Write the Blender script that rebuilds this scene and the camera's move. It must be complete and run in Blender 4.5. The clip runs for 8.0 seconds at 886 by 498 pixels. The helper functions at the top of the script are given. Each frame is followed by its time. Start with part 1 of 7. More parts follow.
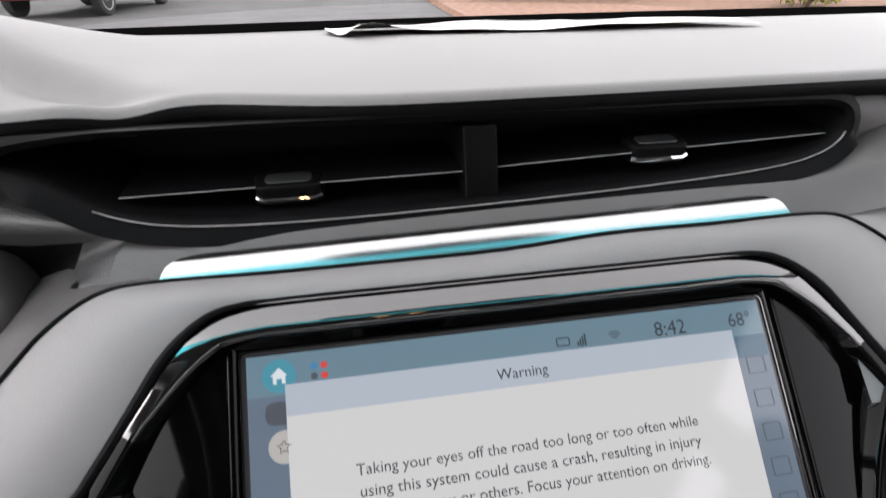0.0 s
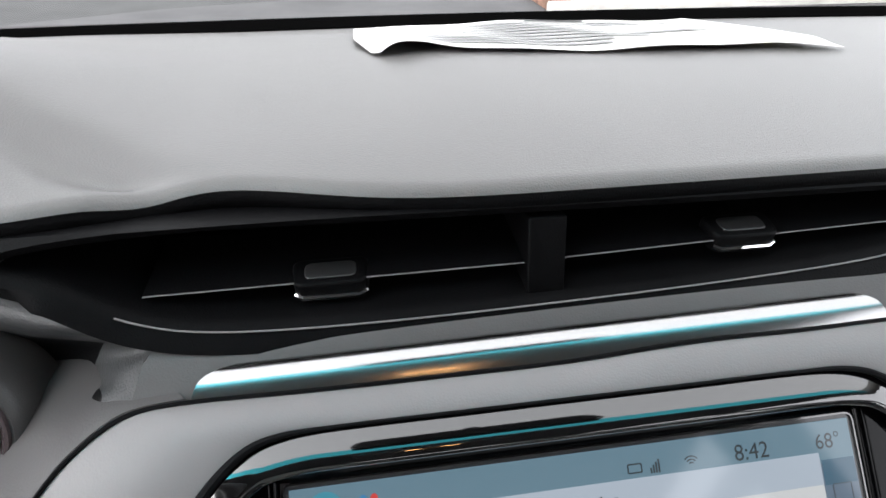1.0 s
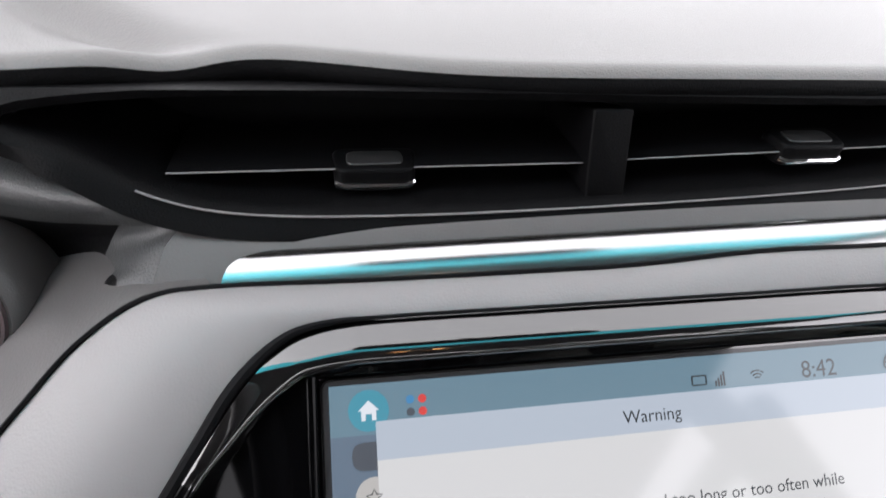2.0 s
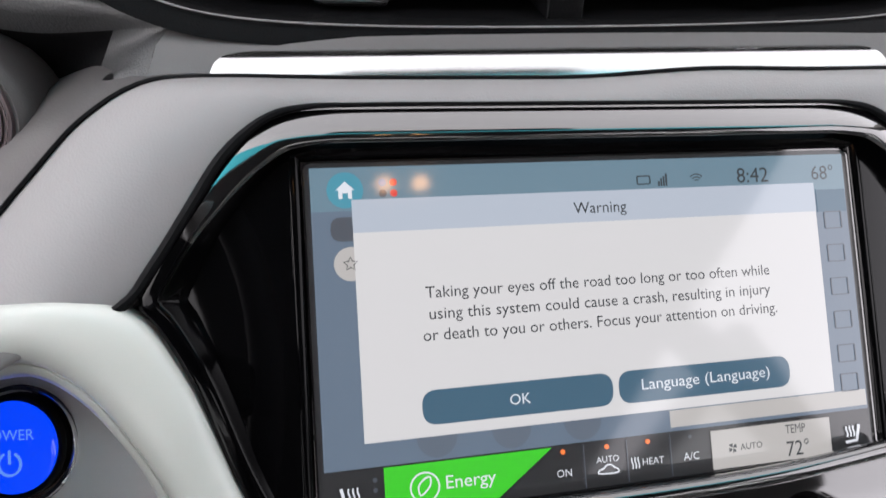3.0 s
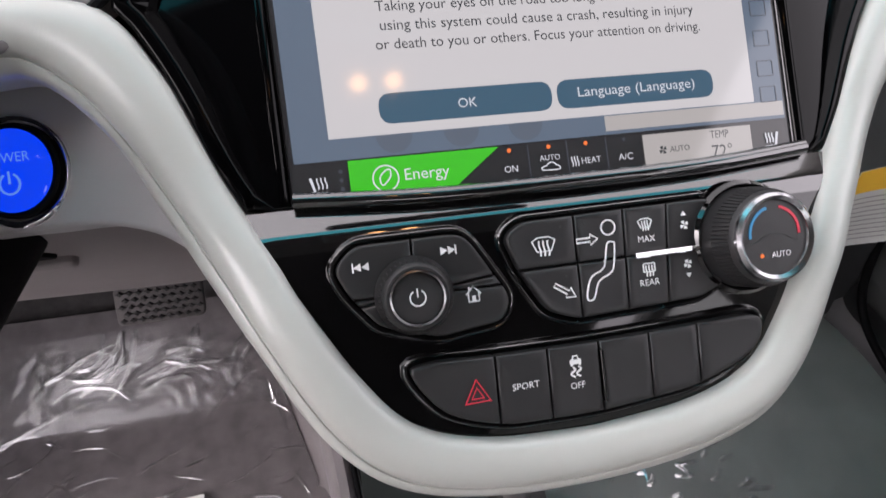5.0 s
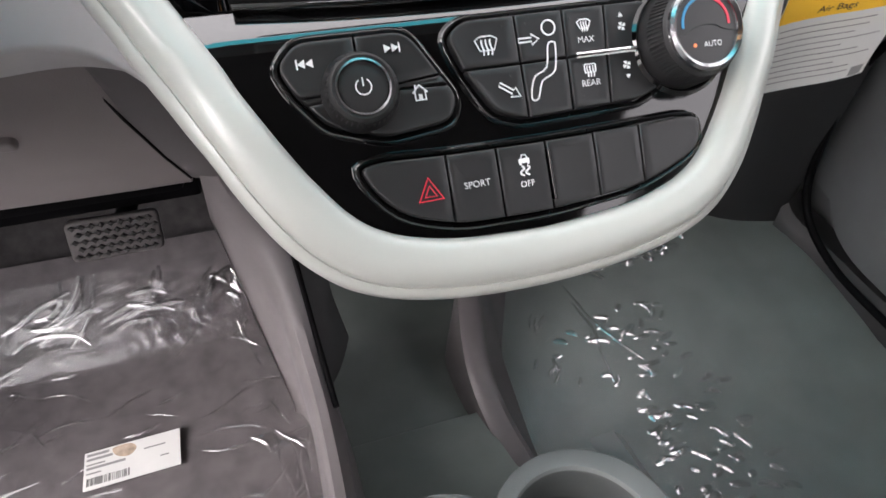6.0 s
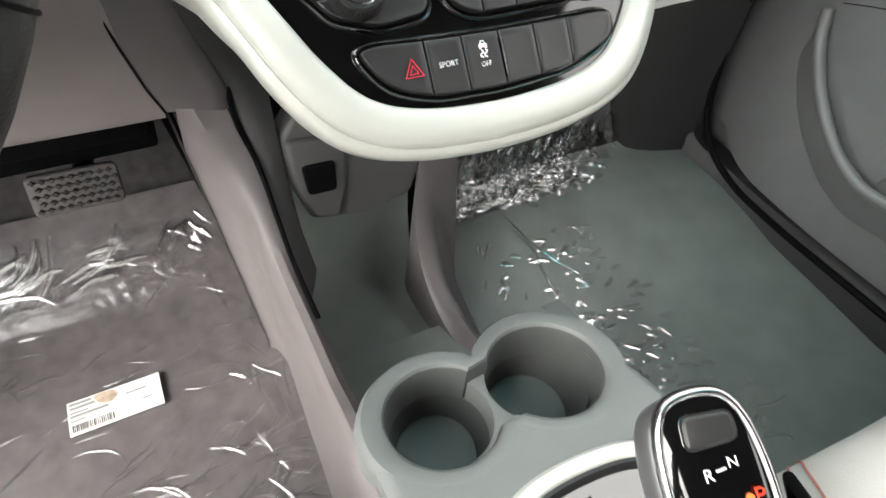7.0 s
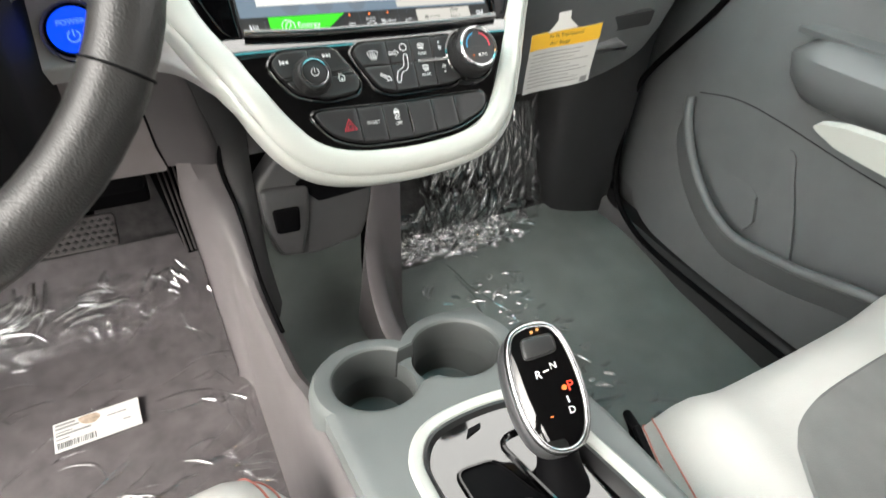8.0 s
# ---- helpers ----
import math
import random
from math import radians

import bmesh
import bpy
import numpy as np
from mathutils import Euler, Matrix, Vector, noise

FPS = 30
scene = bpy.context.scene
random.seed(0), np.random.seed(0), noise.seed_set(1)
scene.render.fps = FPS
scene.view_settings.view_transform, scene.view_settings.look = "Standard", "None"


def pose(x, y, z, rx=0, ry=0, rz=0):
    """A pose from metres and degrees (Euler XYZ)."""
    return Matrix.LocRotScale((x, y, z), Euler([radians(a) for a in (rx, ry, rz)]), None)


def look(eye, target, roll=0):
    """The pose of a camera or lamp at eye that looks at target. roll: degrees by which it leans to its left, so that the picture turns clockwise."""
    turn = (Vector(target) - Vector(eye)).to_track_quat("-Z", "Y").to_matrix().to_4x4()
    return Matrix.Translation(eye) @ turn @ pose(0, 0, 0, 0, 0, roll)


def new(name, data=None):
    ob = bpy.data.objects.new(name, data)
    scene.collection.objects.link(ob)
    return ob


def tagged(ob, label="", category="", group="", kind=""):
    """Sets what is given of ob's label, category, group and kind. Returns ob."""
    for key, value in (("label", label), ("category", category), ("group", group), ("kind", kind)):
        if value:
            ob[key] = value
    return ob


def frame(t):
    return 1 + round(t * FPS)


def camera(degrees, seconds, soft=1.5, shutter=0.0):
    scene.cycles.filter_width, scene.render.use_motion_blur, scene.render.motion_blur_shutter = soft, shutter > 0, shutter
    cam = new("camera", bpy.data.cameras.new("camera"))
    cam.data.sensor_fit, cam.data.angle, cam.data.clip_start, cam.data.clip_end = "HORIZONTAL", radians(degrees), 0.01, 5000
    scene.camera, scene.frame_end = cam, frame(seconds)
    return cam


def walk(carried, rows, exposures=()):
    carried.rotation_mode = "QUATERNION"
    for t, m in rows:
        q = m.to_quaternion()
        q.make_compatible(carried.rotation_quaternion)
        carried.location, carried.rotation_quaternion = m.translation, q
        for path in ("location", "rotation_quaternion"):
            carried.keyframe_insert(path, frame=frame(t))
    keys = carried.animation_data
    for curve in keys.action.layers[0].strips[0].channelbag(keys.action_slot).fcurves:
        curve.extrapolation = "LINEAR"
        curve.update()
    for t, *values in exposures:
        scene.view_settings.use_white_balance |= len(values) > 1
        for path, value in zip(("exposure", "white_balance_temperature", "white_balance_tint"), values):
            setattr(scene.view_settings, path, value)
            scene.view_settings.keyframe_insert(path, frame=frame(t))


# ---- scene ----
cam = camera(78.1, 8.0, shutter=0.2)
PATH = [
    (0, (-0.0600, -0.1716, 0.7846), (0.0805, 0.6926, 0.3016), -0.80),
    (0.5, (-0.0610, -0.1339, 0.8252), (0.0645, 0.7069, 0.2987), -0.83),
    (1, (-0.0730, -0.1127, 0.8252), (0.0505, 0.7058, 0.2641), 0.20),
    (1.2, (-0.0720, -0.1069, 0.8270), (0.0524, 0.6983, 0.2472), 0.63),
    (2.3, (-0.1070, -0.1287, 0.7664), (0.0605, 0.6811, 0.2040), 4.52),
    (2.5, (-0.1020, -0.1424, 0.7634), (0.0570, 0.6420, 0.1639), 4.47),
    (3, (-0.0980, -0.1683, 0.7467), (0.0725, 0.5939, 0.1223), 4.87),
    (3.5, (-0.1010, -0.1791, 0.7229), (0.0750, 0.5713, 0.0858), 4.41),
    (4, (-0.0960, -0.1980, 0.7062), (0.0846, 0.5439, 0.0603), 3.78),
    (4.2, (-0.0950, -0.2092, 0.6995), (0.0835, 0.5286, 0.0484), 3.38),
    (5.3, (-0.0990, -0.2706, 0.6697), (0.0890, 0.4437, -0.0045), 1.64),
    (5.5, (-0.1020, -0.2818, 0.6560), (0.0941, 0.4240, -0.0247), 1.44),
    (6, (-0.1020, -0.3033, 0.6368), (0.1290, 0.3704, -0.0652), 1.69),
    (6.5, (-0.1070, -0.3315, 0.6288), (0.1640, 0.3124, -0.0867), 2.36),
    (7, (-0.1570, -0.3747, 0.6419), (0.1740, 0.2241, -0.0873), 4.28),
    (7.5, (-0.1670, -0.4494, 0.6415), (0.2169, 0.1473, -0.0631), 6.28),
    (8, (-0.1940, -0.5177, 0.6966), (0.2281, 0.1462, 0.0793), 5.87),
]
walk(cam, [(t, look(eye, target, roll)) for t, eye, target, roll in PATH],
     exposures=[(0, 2.25, 6450, 15), (0.5, 2.2, 6250, 12), (1.2, 2.15, 6250, 11), (2.5, 2.5, 6400, 17), (3.5, 2.2, 6400, 16), (4.2, 2.15, 6400, 16), (5.5, 2.25, 6500, 24), (6, 2.55, 6500, 17), (6.5, 2.9, 6700, 8), (7, 3.13, 6750, 9), (7.5, 3.12, 6750, 10), (8, 3.05, 6750, 9)])

# ---- light: overcast daylight through the glass ----
EXPOSURE = 2.2
world = bpy.data.worlds.new("sky")
scene.world = world
world.use_nodes = True
_n = world.node_tree.nodes
_sky = _n.new("ShaderNodeTexSky")
_sky.sky_type, _sky.sun_disc = "NISHITA", False
_sky.sun_elevation, _sky.sun_rotation = radians(38), radians(246)
_sky.air_density, _sky.dust_density = 1.0, 3.0
_cloud = _n.new("ShaderNodeHueSaturation")
_cloud.inputs["Saturation"].default_value = 0.22
_n["Background"].inputs["Strength"].default_value = 0.15
world.node_tree.links.new(_sky.outputs[0], _cloud.inputs["Color"])
_mix = _n.new("ShaderNodeMix")
_mix.data_type = "RGBA"
_mix.inputs["Factor"].default_value = 0.55
_mix.inputs["B"].default_value = (6.7, 6.5, 6.4, 1)   # even cloud cover
world.node_tree.links.new(_cloud.outputs[0], _mix.inputs["A"])
world.node_tree.links.new(_mix.outputs["Result"], _n["Background"].inputs["Color"])
sun_data = bpy.data.lights.new("sun", "SUN")
sun_data.energy, sun_data.angle, sun_data.color = 0.12, radians(28), (1.0, 0.96, 0.92)
sun = new("sun", sun_data)
sun.matrix_world = look((0, 0, 30), (20, 9, 12.9))


# ---- materials ----
def mat(name, col, rough=0.5, metal=0.0, var=0.1, scale=25.0, bump=0.0, bscale=900.0, coat=0.0, spec=0.5, grain="noise", rvar=0.0):
    """A procedural surface: colour that drifts at a large scale, fine relief, roughness that varies."""
    m = bpy.data.materials.new(name)
    m.use_nodes = True
    nt = m.node_tree
    b = nt.nodes["Principled BSDF"]
    co = nt.nodes.new("ShaderNodeTexCoord")
    big = nt.nodes.new("ShaderNodeTexNoise")
    big.inputs["Scale"].default_value, big.inputs["Detail"].default_value = scale, 5
    nt.links.new(co.outputs["Object"], big.inputs["Vector"])
    ramp = nt.nodes.new("ShaderNodeValToRGB")
    ramp.color_ramp.elements[0].position, ramp.color_ramp.elements[1].position = 0.3, 0.7
    ramp.color_ramp.elements[0].color = (*[c * (1 - var) for c in col], 1)
    ramp.color_ramp.elements[1].color = (*[min(1, c * (1 + var)) for c in col], 1)
    nt.links.new(big.outputs["Fac"], ramp.inputs[0])
    nt.links.new(ramp.outputs[0], b.inputs["Base Color"])
    b.inputs["Roughness"].default_value, b.inputs["Metallic"].default_value = rough, metal
    b.inputs["Coat Weight"].default_value, b.inputs["Specular IOR Level"].default_value = coat, spec
    b.inputs["Coat Roughness"].default_value = 0.05
    if rvar:
        rr = nt.nodes.new("ShaderNodeMapRange")
        rr.inputs["To Min"].default_value, rr.inputs["To Max"].default_value = max(0.02, rough - rvar), rough + rvar
        nt.links.new(big.outputs["Fac"], rr.inputs["Value"])
        nt.links.new(rr.outputs[0], b.inputs["Roughness"])
    if bump:
        if grain == "leather":
            f = nt.nodes.new("ShaderNodeTexVoronoi")
            f.feature = "SMOOTH_F1"
            out = f.outputs["Distance"]
        else:
            f = nt.nodes.new("ShaderNodeTexNoise")
            f.inputs["Detail"].default_value = 4
            out = f.outputs["Fac"]
        f.inputs["Scale"].default_value = bscale
        nt.links.new(co.outputs["Object"], f.inputs["Vector"])
        bp = nt.nodes.new("ShaderNodeBump")
        bp.inputs["Strength"].default_value, bp.inputs["Distance"].default_value = bump, 0.0006
        nt.links.new(out, bp.inputs["Height"])
        nt.links.new(bp.outputs[0], b.inputs["Normal"])
    return m


def glow(name, col, strength, rough=0.08):
    """A lit part of the display or a lit marking, under smooth glass."""
    m = mat(name, (0.02, 0.02, 0.02), rough, var=0.02)
    b = m.node_tree.nodes["Principled BSDF"]
    b.inputs["Emission Color"].default_value = (*col, 1)
    b.inputs["Emission Strength"].default_value = strength / 2 ** EXPOSURE
    return m


def film_mat(name, gloss=0.15, rough=0.06, tint=(1, 1, 1)):
    m = bpy.data.materials.new(name)
    m.use_nodes = True
    nt = m.node_tree
    nt.nodes.remove(nt.nodes["Principled BSDF"])
    tr, gl, mix = nt.nodes.new("ShaderNodeBsdfTransparent"), nt.nodes.new("ShaderNodeBsdfGlossy"), nt.nodes.new("ShaderNodeMixShader")
    tr.inputs[0].default_value = (*tint, 1)
    gl.inputs["Roughness"].default_value = rough
    mix.inputs[0].default_value = gloss
    haze, top = nt.nodes.new("ShaderNodeBsdfGlossy"), nt.nodes.new("ShaderNodeMixShader")
    haze.inputs["Roughness"].default_value = 0.34
    top.inputs[0].default_value = 0.10 if rough > 0.05 else 0.0
    nt.links.new(gl.outputs[0], top.inputs[1])
    nt.links.new(haze.outputs[0], top.inputs[2])
    if rough > 0.05:
        co, nz, bp = nt.nodes.new("ShaderNodeTexCoord"), nt.nodes.new("ShaderNodeTexNoise"), nt.nodes.new("ShaderNodeBump")
        nz.inputs["Scale"].default_value, nz.inputs["Detail"].default_value = 60, 2
        bp.inputs["Strength"].default_value, bp.inputs["Distance"].default_value = 0.35, 0.003
        nt.links.new(co.outputs["Object"], nz.inputs["Vector"])
        nt.links.new(nz.outputs["Fac"], bp.inputs["Height"])
        nt.links.new(bp.outputs[0], gl.inputs["Normal"])
    nt.links.new(tr.outputs[0], mix.inputs[1])
    nt.links.new(top.outputs[0], mix.inputs[2])
    nt.links.new(mix.outputs[0], nt.nodes["Material Output"].inputs[0])
    return m


M = {
    "pad": mat("dash_pad_vinyl", (0.102, 0.099, 0.097), 0.42, var=0.05, scale=12, bump=0.25, bscale=1400, grain="leather"),
    # black plastic parts, and the shade painted into hollows under the pad
    "dark": mat("black_plastic_and_shade", (0.0022, 0.0022, 0.0025), 0.5, spec=0.06, bump=0.2, bscale=1500, grain="leather"),
    "frit": mat("matt_black_glass_edge", (0.002, 0.002, 0.002), 0.95, spec=0.0),
    # black plastic parts, and slabs that stand for shade in openings
    "black": mat("matt_black_plastic_and_shade", (0.0025, 0.0025, 0.003), 0.6, spec=0.08, bump=0.1),
    "grey": mat("grey_dash_vinyl", (0.172, 0.165, 0.166), 0.48, var=0.04, scale=14, bump=0.15, bscale=1300, grain="leather"),
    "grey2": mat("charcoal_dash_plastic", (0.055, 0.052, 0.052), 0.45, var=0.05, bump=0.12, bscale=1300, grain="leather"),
    "chrome": mat("satin_silver_trim", (0.40, 0.40, 0.40), 0.17, 1.0, var=0.02),
    "ring": mat("polished_ring_metal", (0.42, 0.42, 0.43), 0.2, 1.0, var=0.02),
    "bright": mat("bright_chrome", (0.85, 0.85, 0.86), 0.07, 1.0, var=0.02),
    "gloss": mat("piano_black", (0.0015, 0.0015, 0.0017), 0.05, var=0.1, spec=0.45, coat=0.3, rvar=0.02),
    "frame": mat("deep_gloss_black_lacquer", (0.0015, 0.0015, 0.0017), 0.05, var=0.1, spec=1.0, coat=1.0),
    "plate": mat("smooth_black_glass_plate", (0.001, 0.001, 0.0012), 0.05, var=0.1, spec=0.10),
    "white": mat("pearl_white_trim", (0.42, 0.432, 0.402), 0.30, var=0.025, scale=18, bump=0.05, bscale=2500, coat=0.2),
    "silver": mat("pale_silver_plastic", (0.42, 0.415, 0.42), 0.36, var=0.03, bump=0.06, bscale=2500),
    "button": mat("soft_black_button", (0.013, 0.013, 0.0135), 0.42, var=0.08, bump=0.12, bscale=2200),
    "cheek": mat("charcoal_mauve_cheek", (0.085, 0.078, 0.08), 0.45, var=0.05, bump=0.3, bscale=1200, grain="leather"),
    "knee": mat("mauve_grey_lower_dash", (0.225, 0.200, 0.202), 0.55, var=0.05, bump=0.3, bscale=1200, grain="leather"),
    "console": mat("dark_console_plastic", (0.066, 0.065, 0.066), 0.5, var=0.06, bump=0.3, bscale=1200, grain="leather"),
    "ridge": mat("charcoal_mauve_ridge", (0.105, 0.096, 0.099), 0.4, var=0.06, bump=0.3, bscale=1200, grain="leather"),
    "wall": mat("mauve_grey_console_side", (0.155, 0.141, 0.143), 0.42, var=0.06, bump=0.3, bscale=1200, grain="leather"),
    "tint": film_mat("teal_shade_band_glass", 0.06, 0.01, (0.08, 0.58, 0.66)),
    "tray": mat("green_grey_tray_lining", (0.19, 0.215, 0.205), 0.38, var=0.06, bump=0.2, bscale=1400),
    "cup": mat("charcoal_cup_holder_plastic", (0.125, 0.136, 0.134), 0.5, var=0.05, bump=0.25, bscale=1400, grain="leather"),
    "mat2": mat("green_grey_floor_mat", (0.165, 0.195, 0.184), 0.6, var=0.14, scale=14, bump=0.8, bscale=900),
    "carpet": mat("dark_carpet", (0.04, 0.037, 0.037), 0.95, var=0.3, scale=60, bump=1.0, bscale=700),
    "mat": mat("mauve_grey_floor_mat", (0.102, 0.091, 0.094), 0.85, var=0.2, scale=40, bump=1.0, bscale=900),
    "film": film_mat("clear_flat_film", 0.03, 0.30),
    "film2": film_mat("hazy_flat_film", 0.06, 0.42),
    "fold3": film_mat("bright_creased_film", 0.36, 0.03),
    "fold4": film_mat("glossy_folded_film", 0.26, 0.045),
    "fold2": film_mat("clear_crumpled_film", 0.05, 0.05),
    "fold": film_mat("clear_creased_film", 0.16, 0.04),
    # cup plastic with the shade of the deep wells put into its colour
    "well": mat("cup_plastic_shade_darkened", (0.055, 0.06, 0.059), 0.6, var=0.08, bump=0.2),
    "rubber": mat("worn_grey_rubber", (0.080, 0.072, 0.072), 0.6, var=0.15, bump=0.2),
    "seat": mat("pale_grey_perforated_leather", (0.475, 0.465, 0.445), 0.5, var=0.04, scale=15, bump=0.35, bscale=1000, grain="leather"),
    "satin": mat("dark_satin_metal", (0.12, 0.12, 0.125), 0.28, 0.6, var=0.04),
    "seatdark": mat("dark_grey_seat_cloth", (0.06, 0.06, 0.06), 0.85, var=0.15, bump=0.8, bscale=1100),
    "seatmid": mat("mid_grey_perforated_cloth", (0.16, 0.16, 0.155), 0.8, var=0.1, bump=0.6, bscale=900),
    "stud": mat("dark_rubber_stud", (0.022, 0.020, 0.020), 0.5, var=0.1),
    # charcoal plastic, its colour lowered to carry the shade under the dash
    "kick": mat("charcoal_plastic_shade_darkened", (0.021, 0.022, 0.023), 0.55, var=0.06, bump=0.3, bscale=1200, grain="leather"),
    "stitch": mat("dusty_red_thread", (0.45, 0.16, 0.13), 0.7),
    "paper": mat("white_printed_paper", (0.60, 0.60, 0.58), 0.6, var=0.03, bump=0.15, bscale=120),
    "ink": mat("grey_print", (0.24, 0.24, 0.24), 0.7),
    "inkblack": mat("black_print", (0.03, 0.03, 0.03), 0.7),
    "stain": mat("brown_smudge", (0.42, 0.33, 0.25), 0.7, var=0.3, scale=120),
    "yellow": mat("yellow_tag_print", (0.78, 0.45, 0.03), 0.6, var=0.03),
    "legend": mat("pale_key_legend", (0.75, 0.75, 0.75), 0.5, var=0.02),
    "red": mat("red_key_legend", (0.62, 0.03, 0.06), 0.45, var=0.05),
    "blue": mat("blue_dial_arc", (0.02, 0.22, 0.42), 0.4, var=0.05),
    "door": mat("charcoal_door_plastic", (0.115, 0.122, 0.124), 0.46, var=0.05, bump=0.3, bscale=1200, grain="leather"),
    "leather": mat("black_wheel_leather", (0.02, 0.019, 0.0185), 0.42, var=0.1, bump=0.35, bscale=900, grain="leather"),
    "liner": mat("grey_headliner", (0.19, 0.185, 0.18), 0.9, var=0.04, bump=0.4, bscale=700),
    "glass": film_mat("window_glass", 0.14, 0.01, (0.95, 0.965, 0.95)),
    "gauge": mat("dark_mauve_gauge_glass", (0.07, 0.055, 0.058), 0.2, var=0.1, spec=0.6),
    "ground": mat("wet_grey_asphalt", (0.05, 0.05, 0.05), 0.8, var=0.25, scale=1.5, bump=0.6, bscale=150),
    "line": mat("worn_white_road_paint", (0.4, 0.4, 0.39), 0.7, var=0.2, scale=6),
    "kerb": mat("pale_concrete", (0.38, 0.37, 0.34), 0.85, var=0.15, scale=5, bump=0.4, bscale=120),
    "leaf": mat("yellow_green_leaves", (0.16, 0.17, 0.03), 0.7, var=0.5, scale=3),
    "bark": mat("brown_bark", (0.10, 0.07, 0.05), 0.9, var=0.3),
    "soil": mat("reddish_bark_mulch", (0.16, 0.09, 0.06), 0.95, var=0.4, scale=8, bump=0.8, bscale=90),
    "carred": mat("dark_red_car_paint", (0.09, 0.012, 0.015), 0.25, coat=0.8),
    "cardark": mat("dark_grey_car_paint", (0.03, 0.035, 0.04), 0.25, coat=0.8),
    "tyre": mat("tyre_rubber", (0.02, 0.02, 0.02), 0.85),
    "alloy": mat("alloy_wheel", (0.6, 0.6, 0.62), 0.3, 0.9),
    "wallpaint": mat("pale_render_wall", (0.5, 0.5, 0.47), 0.85, var=0.08, scale=3),
    "u_bg": glow("screen_slate_blue", (0.19, 0.27, 0.36), 0.55),
    "u_bgtop": glow("screen_teal_header", (0.20, 0.34, 0.42), 0.6),
    "u_dialog": glow("screen_white", (0.80, 0.81, 0.79), 0.72),
    "u_head": glow("screen_pale_blue_grey", (0.58, 0.66, 0.74), 0.68),
    "u_btn": glow("screen_slate_button", (0.045, 0.125, 0.19), 0.8),
    "u_text": glow("screen_dark_text", (0.05, 0.06, 0.07), 0.4),
    "u_textw": glow("screen_white_text", (0.8, 0.85, 0.88), 0.8),
    "u_bar": glow("screen_black_bar", (0.02, 0.02, 0.022), 0.6),
    "u_green": glow("screen_green", (0.03, 0.62, 0.01), 0.85),
    "u_home": glow("screen_teal_disc", (0.07, 0.36, 0.47), 0.7),
    "u_dim": glow("screen_dim_grey", (0.12, 0.14, 0.17), 0.5),
    "u_grey": glow("screen_warm_grey", (0.60, 0.59, 0.55), 0.7),
    "u_hidden": glow("screen_shaded_disc", (0.17, 0.22, 0.28), 0.55),
    "u_red": glow("screen_red_dot", (0.75, 0.06, 0.05), 0.8),
    "u_blue": glow("screen_blue_dot", (0.05, 0.25, 0.5), 0.8),
    "u_orange": glow("amber_pilot_light", (0.95, 0.22, 0.04), 1.0),
    "u_power": glow("blue_lit_button", (0.0, 0.05, 0.9), 1.0),
    "u_powermark": glow("pale_blue_button_mark", (0.12, 0.3, 0.9), 0.8),
    "u_redp": glow("red_lit_letter", (0.95, 0.05, 0.02), 1.4),
    "lamp": glow("warm_lamp_lens", (1.0, 0.5, 0.18), 22.0),
}

# ---- building helpers ----
PLACE = {}


def thing(name, base, label, category, group="", kind=""):
    ob = new(name)
    ob.empty_display_size = 0.02
    ob.location = base
    PLACE[ob.name] = Vector(base)
    return tagged(ob, label, category, group, kind)


def finish(me, material, angle=38):
    me.materials.append(material)
    for p in me.polygons:
        p.use_smooth = len(p.vertices) < 5
    me.set_sharp_from_angle(angle=radians(angle))


def part(name, bm, material, parent=None, label="", angle=38):
    me = bpy.data.meshes.new(name)
    bmesh.ops.recalc_face_normals(bm, faces=bm.faces)
    bm.to_mesh(me)
    bm.free()
    finish(me, material, angle)
    ob = new(name, me)
    if parent is not None:
        ob.parent = parent
        ob.matrix_parent_inverse = Matrix.Translation(-PLACE.get(parent.name, Vector()))
    return tagged(ob, label)


def solid(name, bm, material, label, category, group="", kind="", angle=38):
    return tagged(part(name, bm, material, angle=angle), label, category, group, kind)


def join(*bms):
    out = bmesh.new()
    for b in bms:
        me = bpy.data.meshes.new("tmp")
        b.to_mesh(me)
        b.free()
        out.from_mesh(me)
        bpy.data.meshes.remove(me)
    return out


def sheet(rows, loop=False, wrap=False, caps=False):
    """A skin over rows of points. loop: each row closes on itself; wrap: the last row joins the first."""
    bm = bmesh.new()
    vs = [[bm.verts.new(p) for p in row] for row in rows]
    n = len(rows[0])
    for i in range(len(rows) if wrap else len(rows) - 1):
        a, b = vs[i], vs[(i + 1) % len(rows)]
        for j in range(n if loop else n - 1):
            k = (j + 1) % n
            bm.faces.new((a[j], a[k], b[k], b[j]))
    if caps:
        bm.faces.new(vs[0])
        bm.faces.new(vs[-1])
    return bm


def spline(pts, per=6, loop=False):
    """A smooth line through a few points (any dimension)."""
    pts = [Vector(p) for p in pts]
    n, out = len(pts), []
    for i in range(n if loop else n - 1):
        a, b, c, d = (pts[(i + k) % n] if loop else pts[min(max(i + k, 0), n - 1)] for k in (-1, 0, 1, 2))
        for j in range(per):
            t = j / per
            out.append(0.5 * ((2 * b) + (c - a) * t + (2 * a - 5 * b + 4 * c - d) * t * t + (3 * b - a - 3 * c + d) * t ** 3))
    if not loop:
        out.append(pts[-1])
    return out


def plane(origin, u, v):
    """A frame on a plane: (a, b, n) -> a along u, b along v, n off the face."""
    o, u, v = Vector(origin), Vector(u).normalized(), Vector(v).normalized()
    w = u.cross(v)
    return lambda a, b, n=0.0: o + u * float(a) + v * float(b) + w * float(n)


